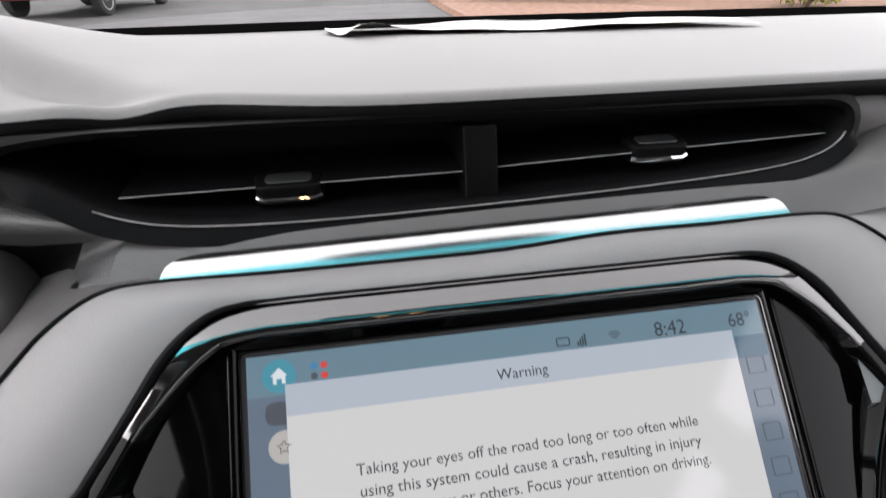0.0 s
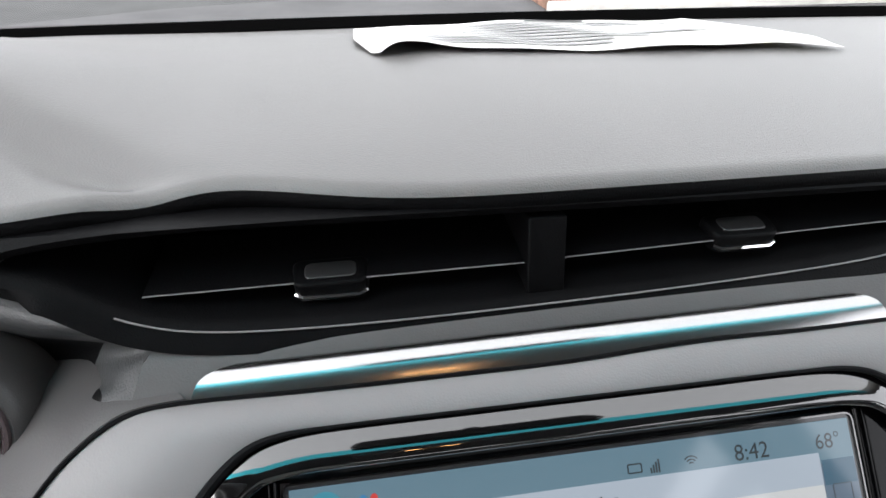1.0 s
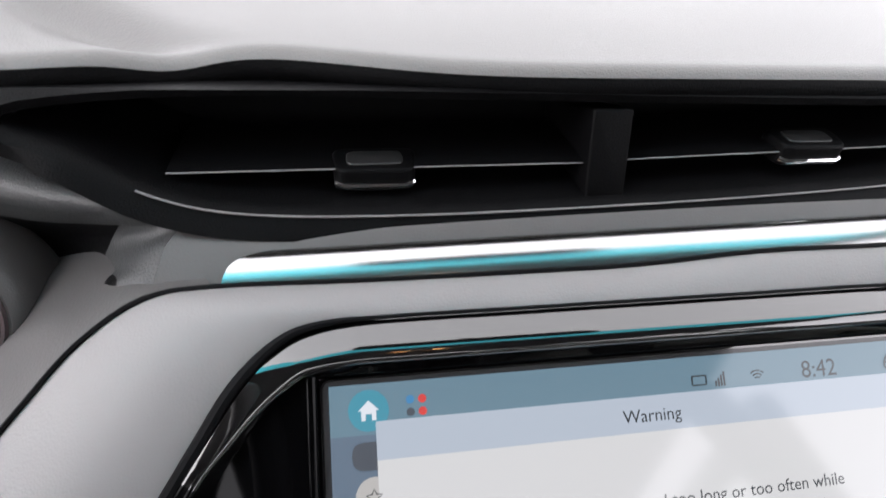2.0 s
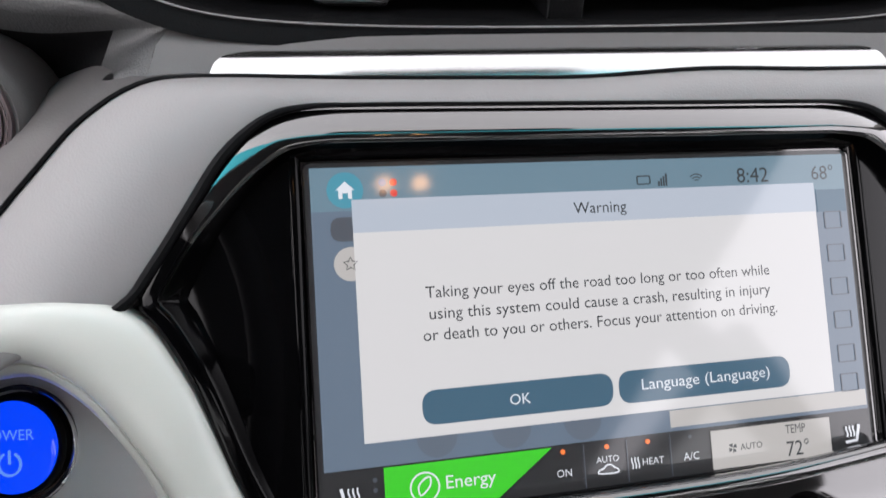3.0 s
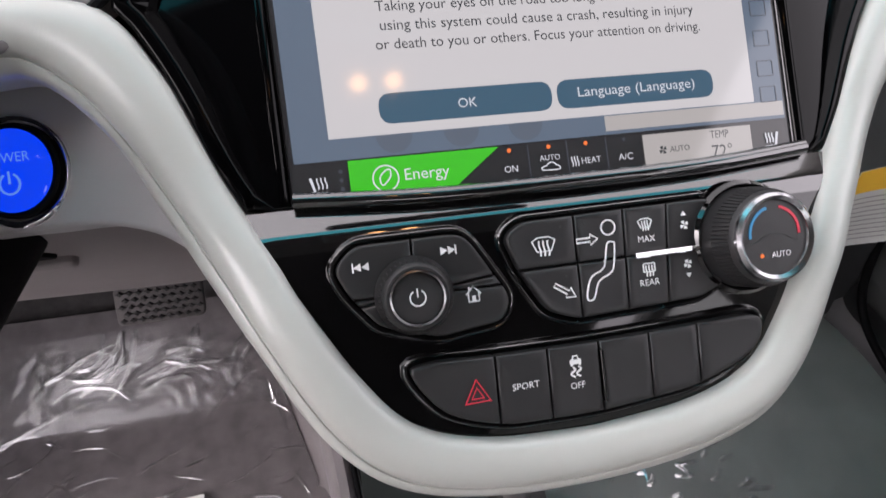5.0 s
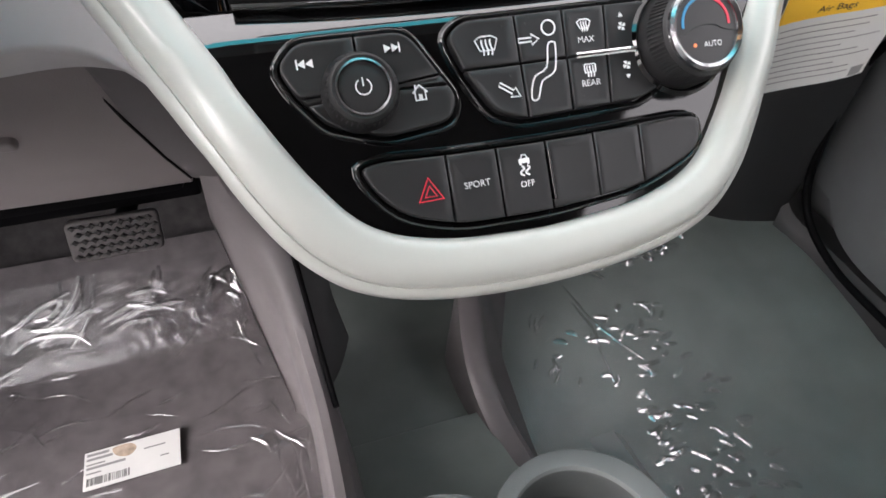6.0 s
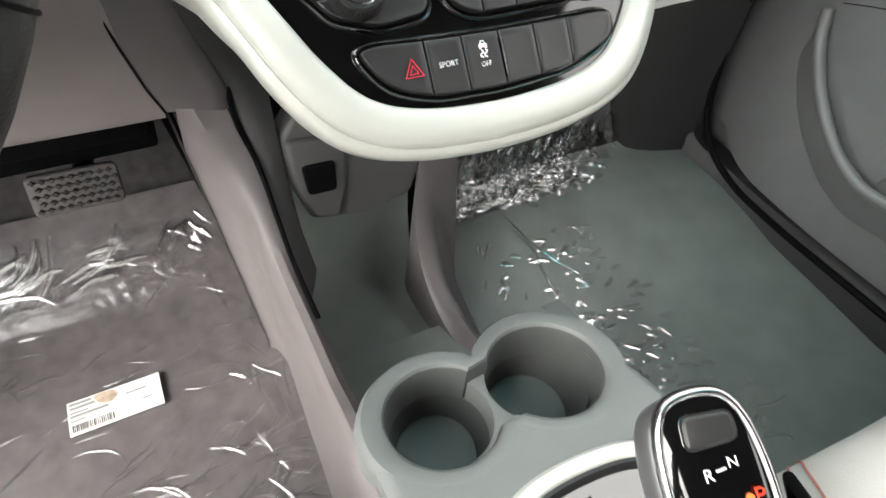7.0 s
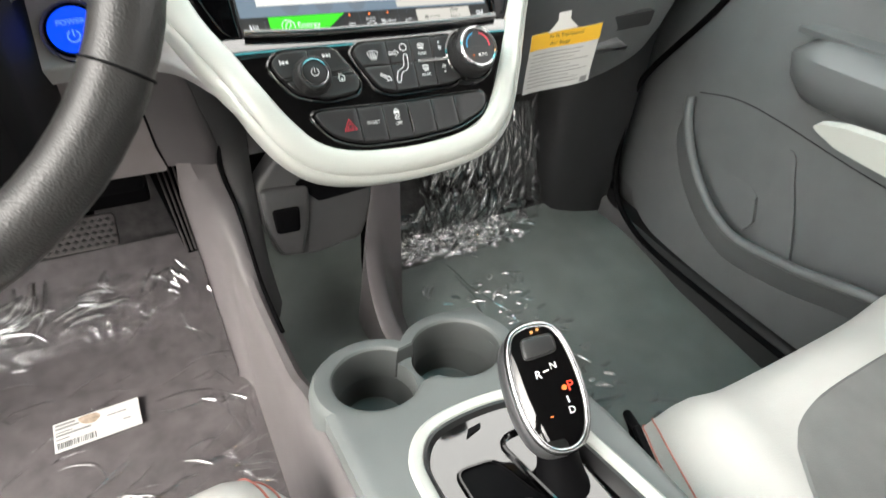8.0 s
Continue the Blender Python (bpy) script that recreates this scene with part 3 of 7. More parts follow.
def sill(x, k):
    """Rows of the sill from the vent's lower edge to the strip; it sweeps upwards past the vent's ends."""
    e = max(0, abs(x) - 0.135) / 0.08
    lift = 0.014 * e * e
    y, z = ((0.060, 0.6795), (0.0545, 0.6800), (0.050, 0.6780), (0.0465, 0.6748), (0.037, 0.668), (0.0335, 0.6640))[k]
    return Vector((x, y + 0.014 * e * e * (1 if k < 3 else 0.4), z + lift * (1 if k < 4 else 0.1) + 0.018 * x))


SILL_END = (-0.158, -0.158, -0.160, -0.163, -0.166, -0.168)
part("vent_sill", sheet([[sill(x, k) for x in np.linspace(SILL_END[k], 0.235, 61)] for k in range(6)]), M["grey2"], dash, "charcoal sill under the vents")
# the same face runs on past the sill's end: a ledge over a hollow beside the gauges, the hood's shade painted into both
SWEEP = (
    ((-0.176, 0.066, 0.683), (-0.191, 0.074, 0.685), (-0.205, 0.084, 0.687), (-0.221, 0.095, 0.691), (-0.239, 0.105, 0.696)),
    ((-0.167, 0.056, 0.681), (-0.184, 0.060, 0.682), (-0.203, 0.066, 0.682), (-0.220, 0.073, 0.682), (-0.236, 0.080, 0.682)),
    ((-0.174, 0.058, 0.671), (-0.198, 0.075, 0.660), (-0.225, 0.090, 0.651), (-0.247, 0.100, 0.649), (-0.259, 0.100, 0.655)),
    ((-0.178, 0.052, 0.666), (-0.203, 0.072, 0.647), (-0.228, 0.090, 0.631), (-0.250, 0.100, 0.624), (-0.269, 0.100, 0.631)),
    ((-0.173, 0.042, 0.666), (-0.184, 0.046, 0.661), (-0.199, 0.055, 0.650), (-0.227, 0.070, 0.629), (-0.261, 0.080, 0.611)),
    ((-0.176, 0.036, 0.658), (-0.189, 0.040, 0.648), (-0.206, 0.048, 0.632), (-0.237, 0.060, 0.606), (-0.267, 0.070, 0.584)))
cols = [spline([sill(SILL_END[k], k)] + list(row), 5) for k, row in enumerate(SWEEP)]
cols = [spline([c[j] for c in cols], 4) for j in range(len(cols[0]))]
part("gauge_sweep", sheet([c[:7] for c in cols]), M["kick"], dash, "ledge sweeping past the vents, blackened as hood shade", angle=70)
part("gauge_sweep", sheet([c[6:] for c in cols[:9]]), M["kick"], dash, "end of the sill, blackened as shade", angle=70)
part("side_hollow", sheet([c[6:] for c in cols[8:]]), M["dark"], dash, "hollow under the ledge, its shade painted black", angle=70)
part("left_hollow", sheet([[Vector((x, yy, zz)) for x in np.linspace(-0.735, -0.186, 16)] for yy, zz in ((0.112, 0.722), (0.115, 0.69), (0.115, 0.65), (0.112, 0.60), (0.07, 0.56))]), M["dark"], dash, "hollow beside the gauges, its shade painted black")
# the silver strip: a rounded bar with slanted ends
bow = [(0.0, 0.0)]
for a in range(14):
    u = (a + 0.5) / 14
    th = radians(46 - 22 * u if u < 0.45 else 36 - 42 * (u - 0.45) / 0.55)
    bow.append((bow[-1][0] + 0.0151 / 14 * math.cos(th), bow[-1][1] + 0.0151 / 14 * math.sin(th)))
rows = []
for i in range(61):
    t = i / 60
    ring = []
    for k, (by, bz) in enumerate(bow):
        u = k / 14
        x = (-0.1445 + 0.004 * u + 0.012 * u ** 5) * (1 - t) + (0.141 - 0.004 * u - 0.010 * u ** 5) * t
        ring.append(Vector((x, 0.0316 + by, 0.6683 + bz + 0.0195 * (x + 0.003))))
    ring += [Vector((ring[-1].x, 0.0485, ring[-1].z - 0.005)), Vector((ring[0].x, 0.042, ring[0].z - 0.006))]
    rows.append(ring)
part("trim_strip", sheet(rows, loop=True, caps=True), M["chrome"], dash, "satin silver trim strip", angle=60)
low_line = [p for p in opening() if p[1] < 0.7035 and p[0] > -0.172]
low_line.sort(key=lambda p: p[0])
part("vent_edge", tube([(p[0], vy(p[1]) - 0.0035, p[1] - 0.0015) for p in low_line], 0.0004, 6), M["grey"], dash, "thin pale edge under the vents")
# vents: slats, tabs, divider
vents = thing("air_vent", (0, 0.07, 0.68), "black twin centre air vents with chrome-lipped tabs", "air vent")
for x0, x1, z0, z1 in ((-0.163, -0.0112, 0.6915, 0.6925), (0.0045, 0.178, 0.6935, 0.699)):
    part("slat", sheet([[Vector((x, yy, z0 + (z1 - z0) * (x - x0) / (x1 - x0) + dz)) for x in np.linspace(x0, x1, 12)] for yy, dz in ((0.105, 0.0020), (0.068, 0.0009), (0.0663, 0.0004), (0.0660, -0.0004), (0.0675, -0.0010), (0.105, 0.0020))]), M["dark"], vents, "thin black louvre with a bright front edge")
    part("slat_edge", tube([(x0, 0.0660, z0), (x1, 0.0660, z1)], 0.0003, 6), M["grey"], vents)
f = plane((0, 0.064, 0.6965), (1, 0, 0), (0, 0.25, 1))
part("divider", slab(rounded(rect(-0.0116, -0.0165, 0.0046, 0.0175), 0.0015), f, -0.05, 0.002, 0.0012), M["dark"], vents, "black upright post between the vents")
for x in (-0.0915, 0.087):
    z = 0.6920 if x < 0 else 0.6985
    top = plane((x, 0.079, z), (1, 0, 0), (0, 1, 0.12))
    tab = part("tab", slab(rounded([(-0.0145, -0.016), (0.0145, -0.016), (0.0160, 0.000), (-0.0160, 0.000)], 0.005), top, -0.0062, 0.0026, 0.0016), M["dark"], vents, "black slider tab")
    part("tab_pad", slab(rounded(rect(-0.0105, -0.0125, 0.0105, -0.003), 0.0035), top, 0.001, 0.0030, 0.0008), M["button"], tab)
    part("tab_lip", tube([top(-0.0142, -0.0140, -0.0038), top(-0.011, -0.0160, -0.0042), top(0.011, -0.0160, -0.0042), top(0.0142, -0.0140, -0.0038)], 0.0013, 8), M["bright"], tab, "chrome front lip")

# ---- grey surround of the centre stack ----
outer_half = [(0.262, -0.062, 0.572), (0.240, -0.033, 0.600), (0.2165, -0.003, 0.6275), (0.199, 0.0125, 0.6445), (0.185, 0.0225, 0.6565), (0.167, 0.0305, 0.6655), (0.146, 0.0325, 0.6675), (0.10, 0.0322, 0.6672), (0.05, 0.0322, 0.6672)]
inner_s = [0.080, 0.068, 0.055, 0.0365, 0.019, 0.006, 0.0012, 0.0, 0.0]
ow = spline([(-a, b, c) for a, b, c in outer_half] + [(0, 0.0322, 0.6677)] + [(a, b, c + 0.004) for a, b, c in reversed(outer_half)], 4)
iw = []
for i, s in enumerate(inner_s):
    iw.append(face(-(0.200 if i == 0 else [0, 0.1725, 0.1615, 0.1495, 0.138, 0.125, 0.112, 0.09, 0.045][i]), s, -0.002))
iw = spline(iw + [face(0, 0, -0.002)] + [Vector((-p.x, p.y, p.z)) for p in reversed(iw)], 4)
rows = []
for k in range(9):
    t = k / 8
    row = []
    for a, b in zip(ow, iw):
        p = a.lerp(b, t)
        d = (a - b).length
        row.append(p + Vector((0, -0.73, 0.68)) * (0.10 * d * math.sin(math.pi * min(1, t * 1.02)) ** 0.8))
    rows.append(row)
rows.append([p - Vector((0, -0.73, 0.68)) * 0.012 for p in rows[-1]])
rows.insert(0, [p - Vector((0, -0.73, 0.68)) * 0.006 for p in rows[0]])
part("stack_surround", sheet(rows), M["grey"], dash, "smooth grey panel round the display")
part("seam", tube([p + Vector((0, -0.0008, 0.0004)) for p in ow], 0.0009, 6), M["black"], dash, "dark joint round the grey panel")
gap = [p + Vector((0, -0.0010, 0.0010)) for p in iw]
part("seam", tube(gap, [0.0007 + 0.0012 * min(1, max(0, (abs(p.x) - 0.095) / 0.04)) for p in gap], 8), M["black"], dash, "dark gap beside the gloss frame")
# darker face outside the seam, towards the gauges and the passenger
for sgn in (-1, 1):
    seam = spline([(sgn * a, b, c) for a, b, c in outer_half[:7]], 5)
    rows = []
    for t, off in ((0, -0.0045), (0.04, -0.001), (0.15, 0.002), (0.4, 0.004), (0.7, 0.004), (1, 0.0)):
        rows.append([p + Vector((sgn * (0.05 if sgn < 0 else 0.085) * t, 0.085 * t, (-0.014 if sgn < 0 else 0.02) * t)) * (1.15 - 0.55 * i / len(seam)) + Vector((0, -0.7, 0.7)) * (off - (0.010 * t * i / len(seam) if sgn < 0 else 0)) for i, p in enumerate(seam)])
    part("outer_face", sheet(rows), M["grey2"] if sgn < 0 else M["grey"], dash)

# ---- gauge pod at the edge of the driver's side ----
pod = thing("gauge_pod", (-0.27, 0.06, 0.6), "dark round gauge pod with a glossy rim", "instrument cluster")
gf = plane((-0.247, 0.050, 0.645), (1, 0, 0), (0, 0.34, 0.94))


def pod_ring(r):
    """A long outline with a round end."""
    return [(r * math.cos(a), r * math.sin(a)) for a in np.linspace(-math.pi / 2, math.pi / 2, 25)] + [(-0.17, r), (-0.17, -r)]


def pod_rows(*rh):
    return sheet([[gf(p[0], p[1], h) for p in pod_ring(r)] for r, h in rh], loop=True)


part("bezel", pod_rows((0.0335, -0.03), (0.0330, -0.010), (0.0315, -0.003), (0.0295, 0.000), (0.0275, 0.001), (0.0255, 0.0002)), M["grey2"], pod, "charcoal rounded bezel")
part("ring", pod_rows((0.0260, 0.0004), (0.0255, 0.0018), (0.0242, 0.0018), (0.0232, 0.0004), (0.0205, -0.001)), M["gauge"], pod, "dark glossy rim")
part("dial", slab(pod_ring(0.0215), gf, -0.004, 0.0004), M["gauge"], pod, "dark glass display face")
for i in range(3):
    part("dial_mark", slab(rect(-0.030, 0.012 - 0.010 * i, -0.012, 0.0145 - 0.010 * i), gf, 0.0, 0.0008), M["ink"], pod)
part("dial_mark", slab(disc(-0.008, -0.010, 0.003, 10), gf, 0.0, 0.0008), M["stain"], pod, "dim amber tell-tale")

# ---- centre stack: glossy face, display, keys, white U ----
stack = thing("centre_stack", (0, -0.05, 0.45), "gloss black centre stack with touch screen inside a white U trim", "centre stack")
# upper frame round the display: outer edge, bright bevel, slope to the glass
edge_pts = [p for p in HALF_LINE if p.x <= 0.1474]
dist = [0.0]
for a, b in zip(edge_pts, edge_pts[1:]):
    dist.append(dist[-1] + (b - a).length)
N_SIDE = 48
side = []
for i in range(N_SIDE + 1):
    q = dist[-1] * (1 - (i / N_SIDE))
    side.append((float(np.interp(q, dist, [p.y for p in edge_pts])), float(np.interp(q, dist, [p.x for p in edge_pts]))))
loop = [(-w, s) for w, s in side] + [(0.1 * k / 6, 0.0) for k in range(-5, 6)] + [(w, s) for w, s in reversed(side)] + [(0.12 - 0.24 * k / 12, 0.1474) for k in range(0, 13)]
win = (-0.1135, -0.1145, 0.1150, 0.0145)


def to_window(x, s, grow):
    """The nearest point of the display's window for a point of the outer edge."""
    p = face(x, s) - Vector((0, 0, 0.634))
    v = p.y * 0.677 + p.z * 0.736
    return min(max(x, win[0] - grow), win[2] + grow), min(max(v, win[1] - grow), win[3] + grow)


def band(d, n_top, n_side):
    """The outer edge moved d inwards along the face; n_top off the face at the head, n_side at the flanks."""
    row = []
    for (x, s), q in zip(loop, inset(loop, d)):
        k = min(1.0, s / 0.04)
        q = Vector((x, s)).lerp(q, 1 - 0.55 * k)
        row.append(face(q.x, min(max(q.y, 0.0), 0.1474) if s < 0.147 else 0.1474 - 0.1 * d, n_top + (n_side - n_top) * k))
    return row


rows = [band(0, -0.012, -0.014)]
# a broad bevel, curved over towards the glass
for d, top_n, side_n in ((0, -0.0024, -0.0008), (0.003, -0.0016, -0.0004), (0.006, -0.0008, -0.0002), (0.009, -0.0002, -0.0001), (0.0105, 0.0, 0.0), (0.0118, 0.0, 0.0), (0.0130, -0.0002, -0.0002), (0.0140, -0.0006, -0.0006), (0.0148, -0.0013, -0.0013)):
    rows.append(band(d, top_n, side_n))


ringw = [SCR(*to_window(x, s, 0.004), 0.0030) for x, s in loop]
heel = rows[-1]
W_SCR = Vector((0, -0.736, 0.677))
for t in [k / 10 for k in range(1, 10)]:
    row = []
    for a, b in zip(heel, ringw):
        p = a.lerp(b, t)
        q = p - Vector((0, 0, 0.634))
        d = max(0.0, abs(p.x - 0.0007) - 0.1180)
        bend = 0.0030 - 0.05 * d - 1.5 * d * d
        reach = 1.0 - 0.65 * min(1, d / 0.015)
        w = min(1, t / reach)
        w = w * w * (3 - 2 * w)
        bend -= 0.012 * min(1, d / 0.006)
        row.append(p + W_SCR * ((bend - (a - Vector((0, 0, 0.634))).dot(W_SCR)) * w + (a - Vector((0, 0, 0.634))).dot(W_SCR) - q.dot(W_SCR)))
    rows.append(row)
rows.append(ringw)
rows.append([SCR(*to_window(x, s, 0.0012), 0.0024) for x, s in loop])
rows.append([SCR(*to_window(x, s, 0.0), 0.0) for x, s in loop])
head = [i for i, (x, q) in enumerate(loop) if q < 0.046]
i0, i1, NB = head[0], head[-1], 10
part("display_frame", sheet([r[i0:i1 + 1] for r in rows[:NB + 1]]), M["frame"], stack, "gloss black frame with a broad bevel")
part("display_plate", join(sheet(rows[NB:], loop=True), sheet([r[i1:] + r[:i0 + 1] for r in rows[:NB + 1]])), M["plate"], stack, "smooth black surface round the screen", angle=180)
# smooth black flanks beside the glass, falling away towards the trim
for sgn in (-1, 1):
    rows = []
    for k in range(49):
        b = 0.0172 - 0.1372 * k / 48
        q = SCR(0, b) - Vector((0, 0.006, 0.656))
        inner = 0.1172 if sgn < 0 else 0.1186
        outer = max(inner + 0.0008, half(0.0136 - q.y * 0.643 - q.z * 0.766) - 0.0072)
        row = []
        for i in range(17):
            d = (outer - inner) * i / 16
            row.append(SCR(sgn * (inner + d), b, 0.0030 - 0.05 * d - 1.4 * d * d))
        rows.append(row + [SCR(sgn * (outer + 0.0006), b, -0.012)])
    part("display_flank", sheet(rows), M["plate"], stack, "deep black gloss flank beside the glass", angle=60)
# lower face, with a shelf under the display
rows = []
for s in [0.1474 + 0.105 * i / 40 for i in range(41)]:
    w = half(min(s, 0.2522))
    if s > 0.2435:
        w = 0.064 * math.sqrt(max(0.0, 1 - ((s - 0.2435) / 0.0089) ** 2)) if s < 0.2524 else 0.002
    d = -0.006 if s > 0.163 else 0
    dip = -0.003 * min(1, max(0, (s - 0.160) / 0.008))
    rows.append([face(-0.003 + w * (j / 16 - 1), s, dip) for j in range(33)])
part("shelf", sheet(rows[:8]), M["frame"], stack, "gloss black shelf under the display")
part("lower_face", sheet(rows[7:]), M["gloss"], stack, "gloss black control panel")
# raised lip under the display
part("shelf_lip", tube(spline([face(-0.112, 0.1445, 0.0015), face(-0.06, 0.1495, 0.003), face(0.0, 0.1505, 0.0035), (face(0.06, 0.1495, 0.003)), face(0.114, 0.1445, 0.0015)], 6), 0.0035, 10), M["frame"], stack)

# display
disp = part("display", slab(rounded(rect(-0.1125, -0.1138, 0.1138, 0.0138), 0.003), SCR, -0.006, 0.0006, 0.0), M["u_bar"], stack, "lit touch screen showing a warning message")
part("screen_edge", stroke(rounded(rect(-0.1128, -0.1141, 0.1141, 0.0141), 0.0035), 0.0007, SCR, 0.0, 0.0014, True), M["frame"], disp, "thin polished edge")


def ui(name, outline, n, m, parent=None):
    return part(name, slab(outline, SCR, 0.0006 + 0.00035 * (n - 1), 0.0006 + 0.00035 * n), M[m], parent or disp)


def ui_text(text, x, v, w, n, m, h=None):
    return lettering(text, SCR, x, v, w, 0.00062 + 0.00035 * n, M[m], disp, 0.0, h)


ui("screen_background", rect(-0.1105, -0.0955, 0.1120, 0.0120), 1, "u_bg")
ui("status_bar", rect(-0.1105, -0.004, 0.1120, 0.0120), 1.2, "u_bgtop")
ui("pop_up", rect(-0.0960, -0.0870, 0.0965, 0.0), 2, "u_dialog")
ui("pop_up_header", rect(-0.0960, -0.0121, 0.0965, 0.0), 2.3, "u_head")
ui_text("Warning", -0.0003, -0.0072, 0.0220, 2.7, "u_text")
ui_text("Taking your eyes off the road too long or too often while", 0.0002, -0.0358, 0.1425, 2.4, "u_text", 0.0056)
ui_text("using this system could cause a crash, resulting in injury", 0.0005, -0.0437, 0.1412, 2.4, "u_text", 0.0056)
ui_text("or death to you or others. Focus your attention on driving.", 0.0003, -0.0514, 0.1462, 2.4, "u_text", 0.0056)
ui("key_ok", rounded(rect(-0.0748, -0.0829, -0.0009, -0.0705), 0.0056, 6), 2.5, "u_btn")
ui("key_language", rounded(rect(0.0015, -0.0829, 0.0764, -0.0705), 0.0056, 6), 2.5, "u_btn")
ui_text("OK", -0.0380, -0.0768, 0.0080, 2.8, "u_textw")
ui_text("Language (Language)", 0.0390, -0.0768, 0.0560, 2.8, "u_textw", 0.0056)
ui("home_key", disc(-0.0981, 0.0036, 0.0066), 1.6, "u_home")
ui("home_mark", [(-0.1015, 0.0036), (-0.0981, 0.0068), (-0.0947, 0.0036), (-0.0957, 0.0036), (-0.0957, 0.0005), (-0.0971, 0.0005), (-0.0971, 0.0025), (-0.0991, 0.0025), (-0.0991, 0.0005), (-0.1005, 0.0005), (-0.1005, 0.0036)], 1.9, "u_textw")
for dx, dv, m in ((-0.002, 0.002, "u_blue"), (0.002, 0.002, "u_red"), (-0.002, -0.002, "u_dim"), (0.002, -0.002, "u_red")):
    ui("apps_dot", disc(-0.0825 + dx, 0.0040 + dv, 0.0014, 12), 1.6, m)
ui("side_key", rounded(rect(-0.1040, -0.0150, -0.0900, -0.0062), 0.004), 1.6, "u_dim")
ui("side_key", disc(-0.0972, -0.0232, 0.0062), 1.6, "u_grey")
star = [(-0.0975 + (0.0026 if i % 2 == 0 else 0.0012) * math.sin(math.pi * i / 5), -0.0232 + (0.0026 if i % 2 == 0 else 0.0012) * math.cos(math.pi * i / 5)) for i in range(10)]
part("star_mark", stroke(star, 0.0004, SCR, 0.0012, 0.0014, True), M["u_text"], disp)
ui_text("8:42", 0.0682, 0.0042, 0.0145, 1.5, "u_text", 0.0062)
ui_text("68°", 0.1015, 0.0044, 0.0105, 1.5, "u_text", 0.0062)
for i in range(3):
    arc = [(0.0425 + (0.0012 + 0.0012 * i) * math.sin(a), 0.0018 + (0.0012 + 0.0012 * i) * math.cos(a)) for a in np.linspace(-0.8, 0.8, 7)]
    part("signal_arc", stroke(arc, 0.00045, SCR, 0.0010, 0.00125), M["u_text"], disp)
for i in range(4):
    ui("signal_bar", rect(0.0255 + 0.0011 * i, 0.0010, 0.0262 + 0.0011 * i, 0.0030 + 0.0010 * i), 1.5, "u_text")
part("battery_mark", stroke(rounded(rect(0.0165, 0.0020, 0.0220, 0.0052), 0.0005), 0.0005, SCR, 0.0010, 0.00125, True), M["u_text"], disp)
for v in (-0.016, -0.030, -0.044, -0.058, -0.072, -0.084):
    part("side_box", stroke(rounded(rect(0.1005, v - 0.0035, 0.1085, v + 0.0035), 0.0006), 0.0004, SCR, 0.0010, 0.00125, True), M["u_dim"], disp)
ui("side_panel", rect(0.0975, -0.0125, 0.1115, -0.0030), 1.7, "u_btn")
for x in (-0.070, -0.042, -0.014):
    ui("hidden_key", [(x + 0.0075 * math.cos(a), -0.0872 + 0.0075 * math.sin(a)) for a in np.linspace(math.pi, 2 * math.pi, 12)], 1.5, "u_hidden")
ui("lower_panel", rect(0.022, -0.0940, 0.1115, -0.0875), 1.5, "u_grey")
# bar of climate keys along the foot of the display
ui("energy_key", [(-0.0898, -0.1128), (-0.0500, -0.1128), (-0.0272, -0.0962), (-0.0898, -0.0962)], 1.5, "u_green")
part("leaf_ring", stroke(disc(-0.0755, -0.1045, 0.0052, 20), 0.0006, SCR, 0.0012, 0.0014, True), M["u_textw"], disp)
leafo = spline([(-0.0772, -0.1072, 0), (-0.0778, -0.1040, 0), (-0.0755, -0.1015, 0), (-0.0735, -0.1012, 0), (-0.0735, -0.1038, 0), (-0.0750, -0.1058, 0)], 3, True)
part("leaf_mark", stroke(leafo, 0.0006, SCR, 0.0012, 0.0014, True), M["u_textw"], disp)
ui_text("Energy", -0.0585, -0.1045, 0.0185, 1.8, "u_textw", 0.0062)
ui_text("ON", -0.0228, -0.1060, 0.0058, 1.2, "u_textw")
ui_text("AUTO", -0.0052, -0.1028, 0.0092, 1.2, "u_textw")
ui_text("HEAT", 0.0135, -0.1056, 0.0090, 1.2, "u_textw")
ui_text("A/C", 0.0297, -0.1057, 0.0068, 1.2, "u_textw")
car_mark = spline([(-0.0093, -0.1078, 0), (-0.0088, -0.1066, 0), (-0.0072, -0.1062, 0), (-0.0058, -0.1050, 0), (-0.0040, -0.1050, 0), (-0.0026, -0.1062, 0), (-0.0014, -0.1068, 0), (-0.0012, -0.1080, 0), (-0.0050, -0.1082, 0)], 2, True)
part("car_mark", stroke(car_mark, 0.0005, SCR, 0.0010, 0.0013, True), M["u_textw"], disp)


def steam(x, v, h, w, f, n0, n1, m, parent, k=3, name="heat_mark"):
    for i in range(k):
        a = x + w * (i - (k - 1) / 2)
        part(name, stroke([(a + 0.18 * w * math.sin(q * 6.0), v - h / 2 + h * q) for q in np.linspace(0, 1, 8)], w * 0.34, f, n0, n1), m, parent)


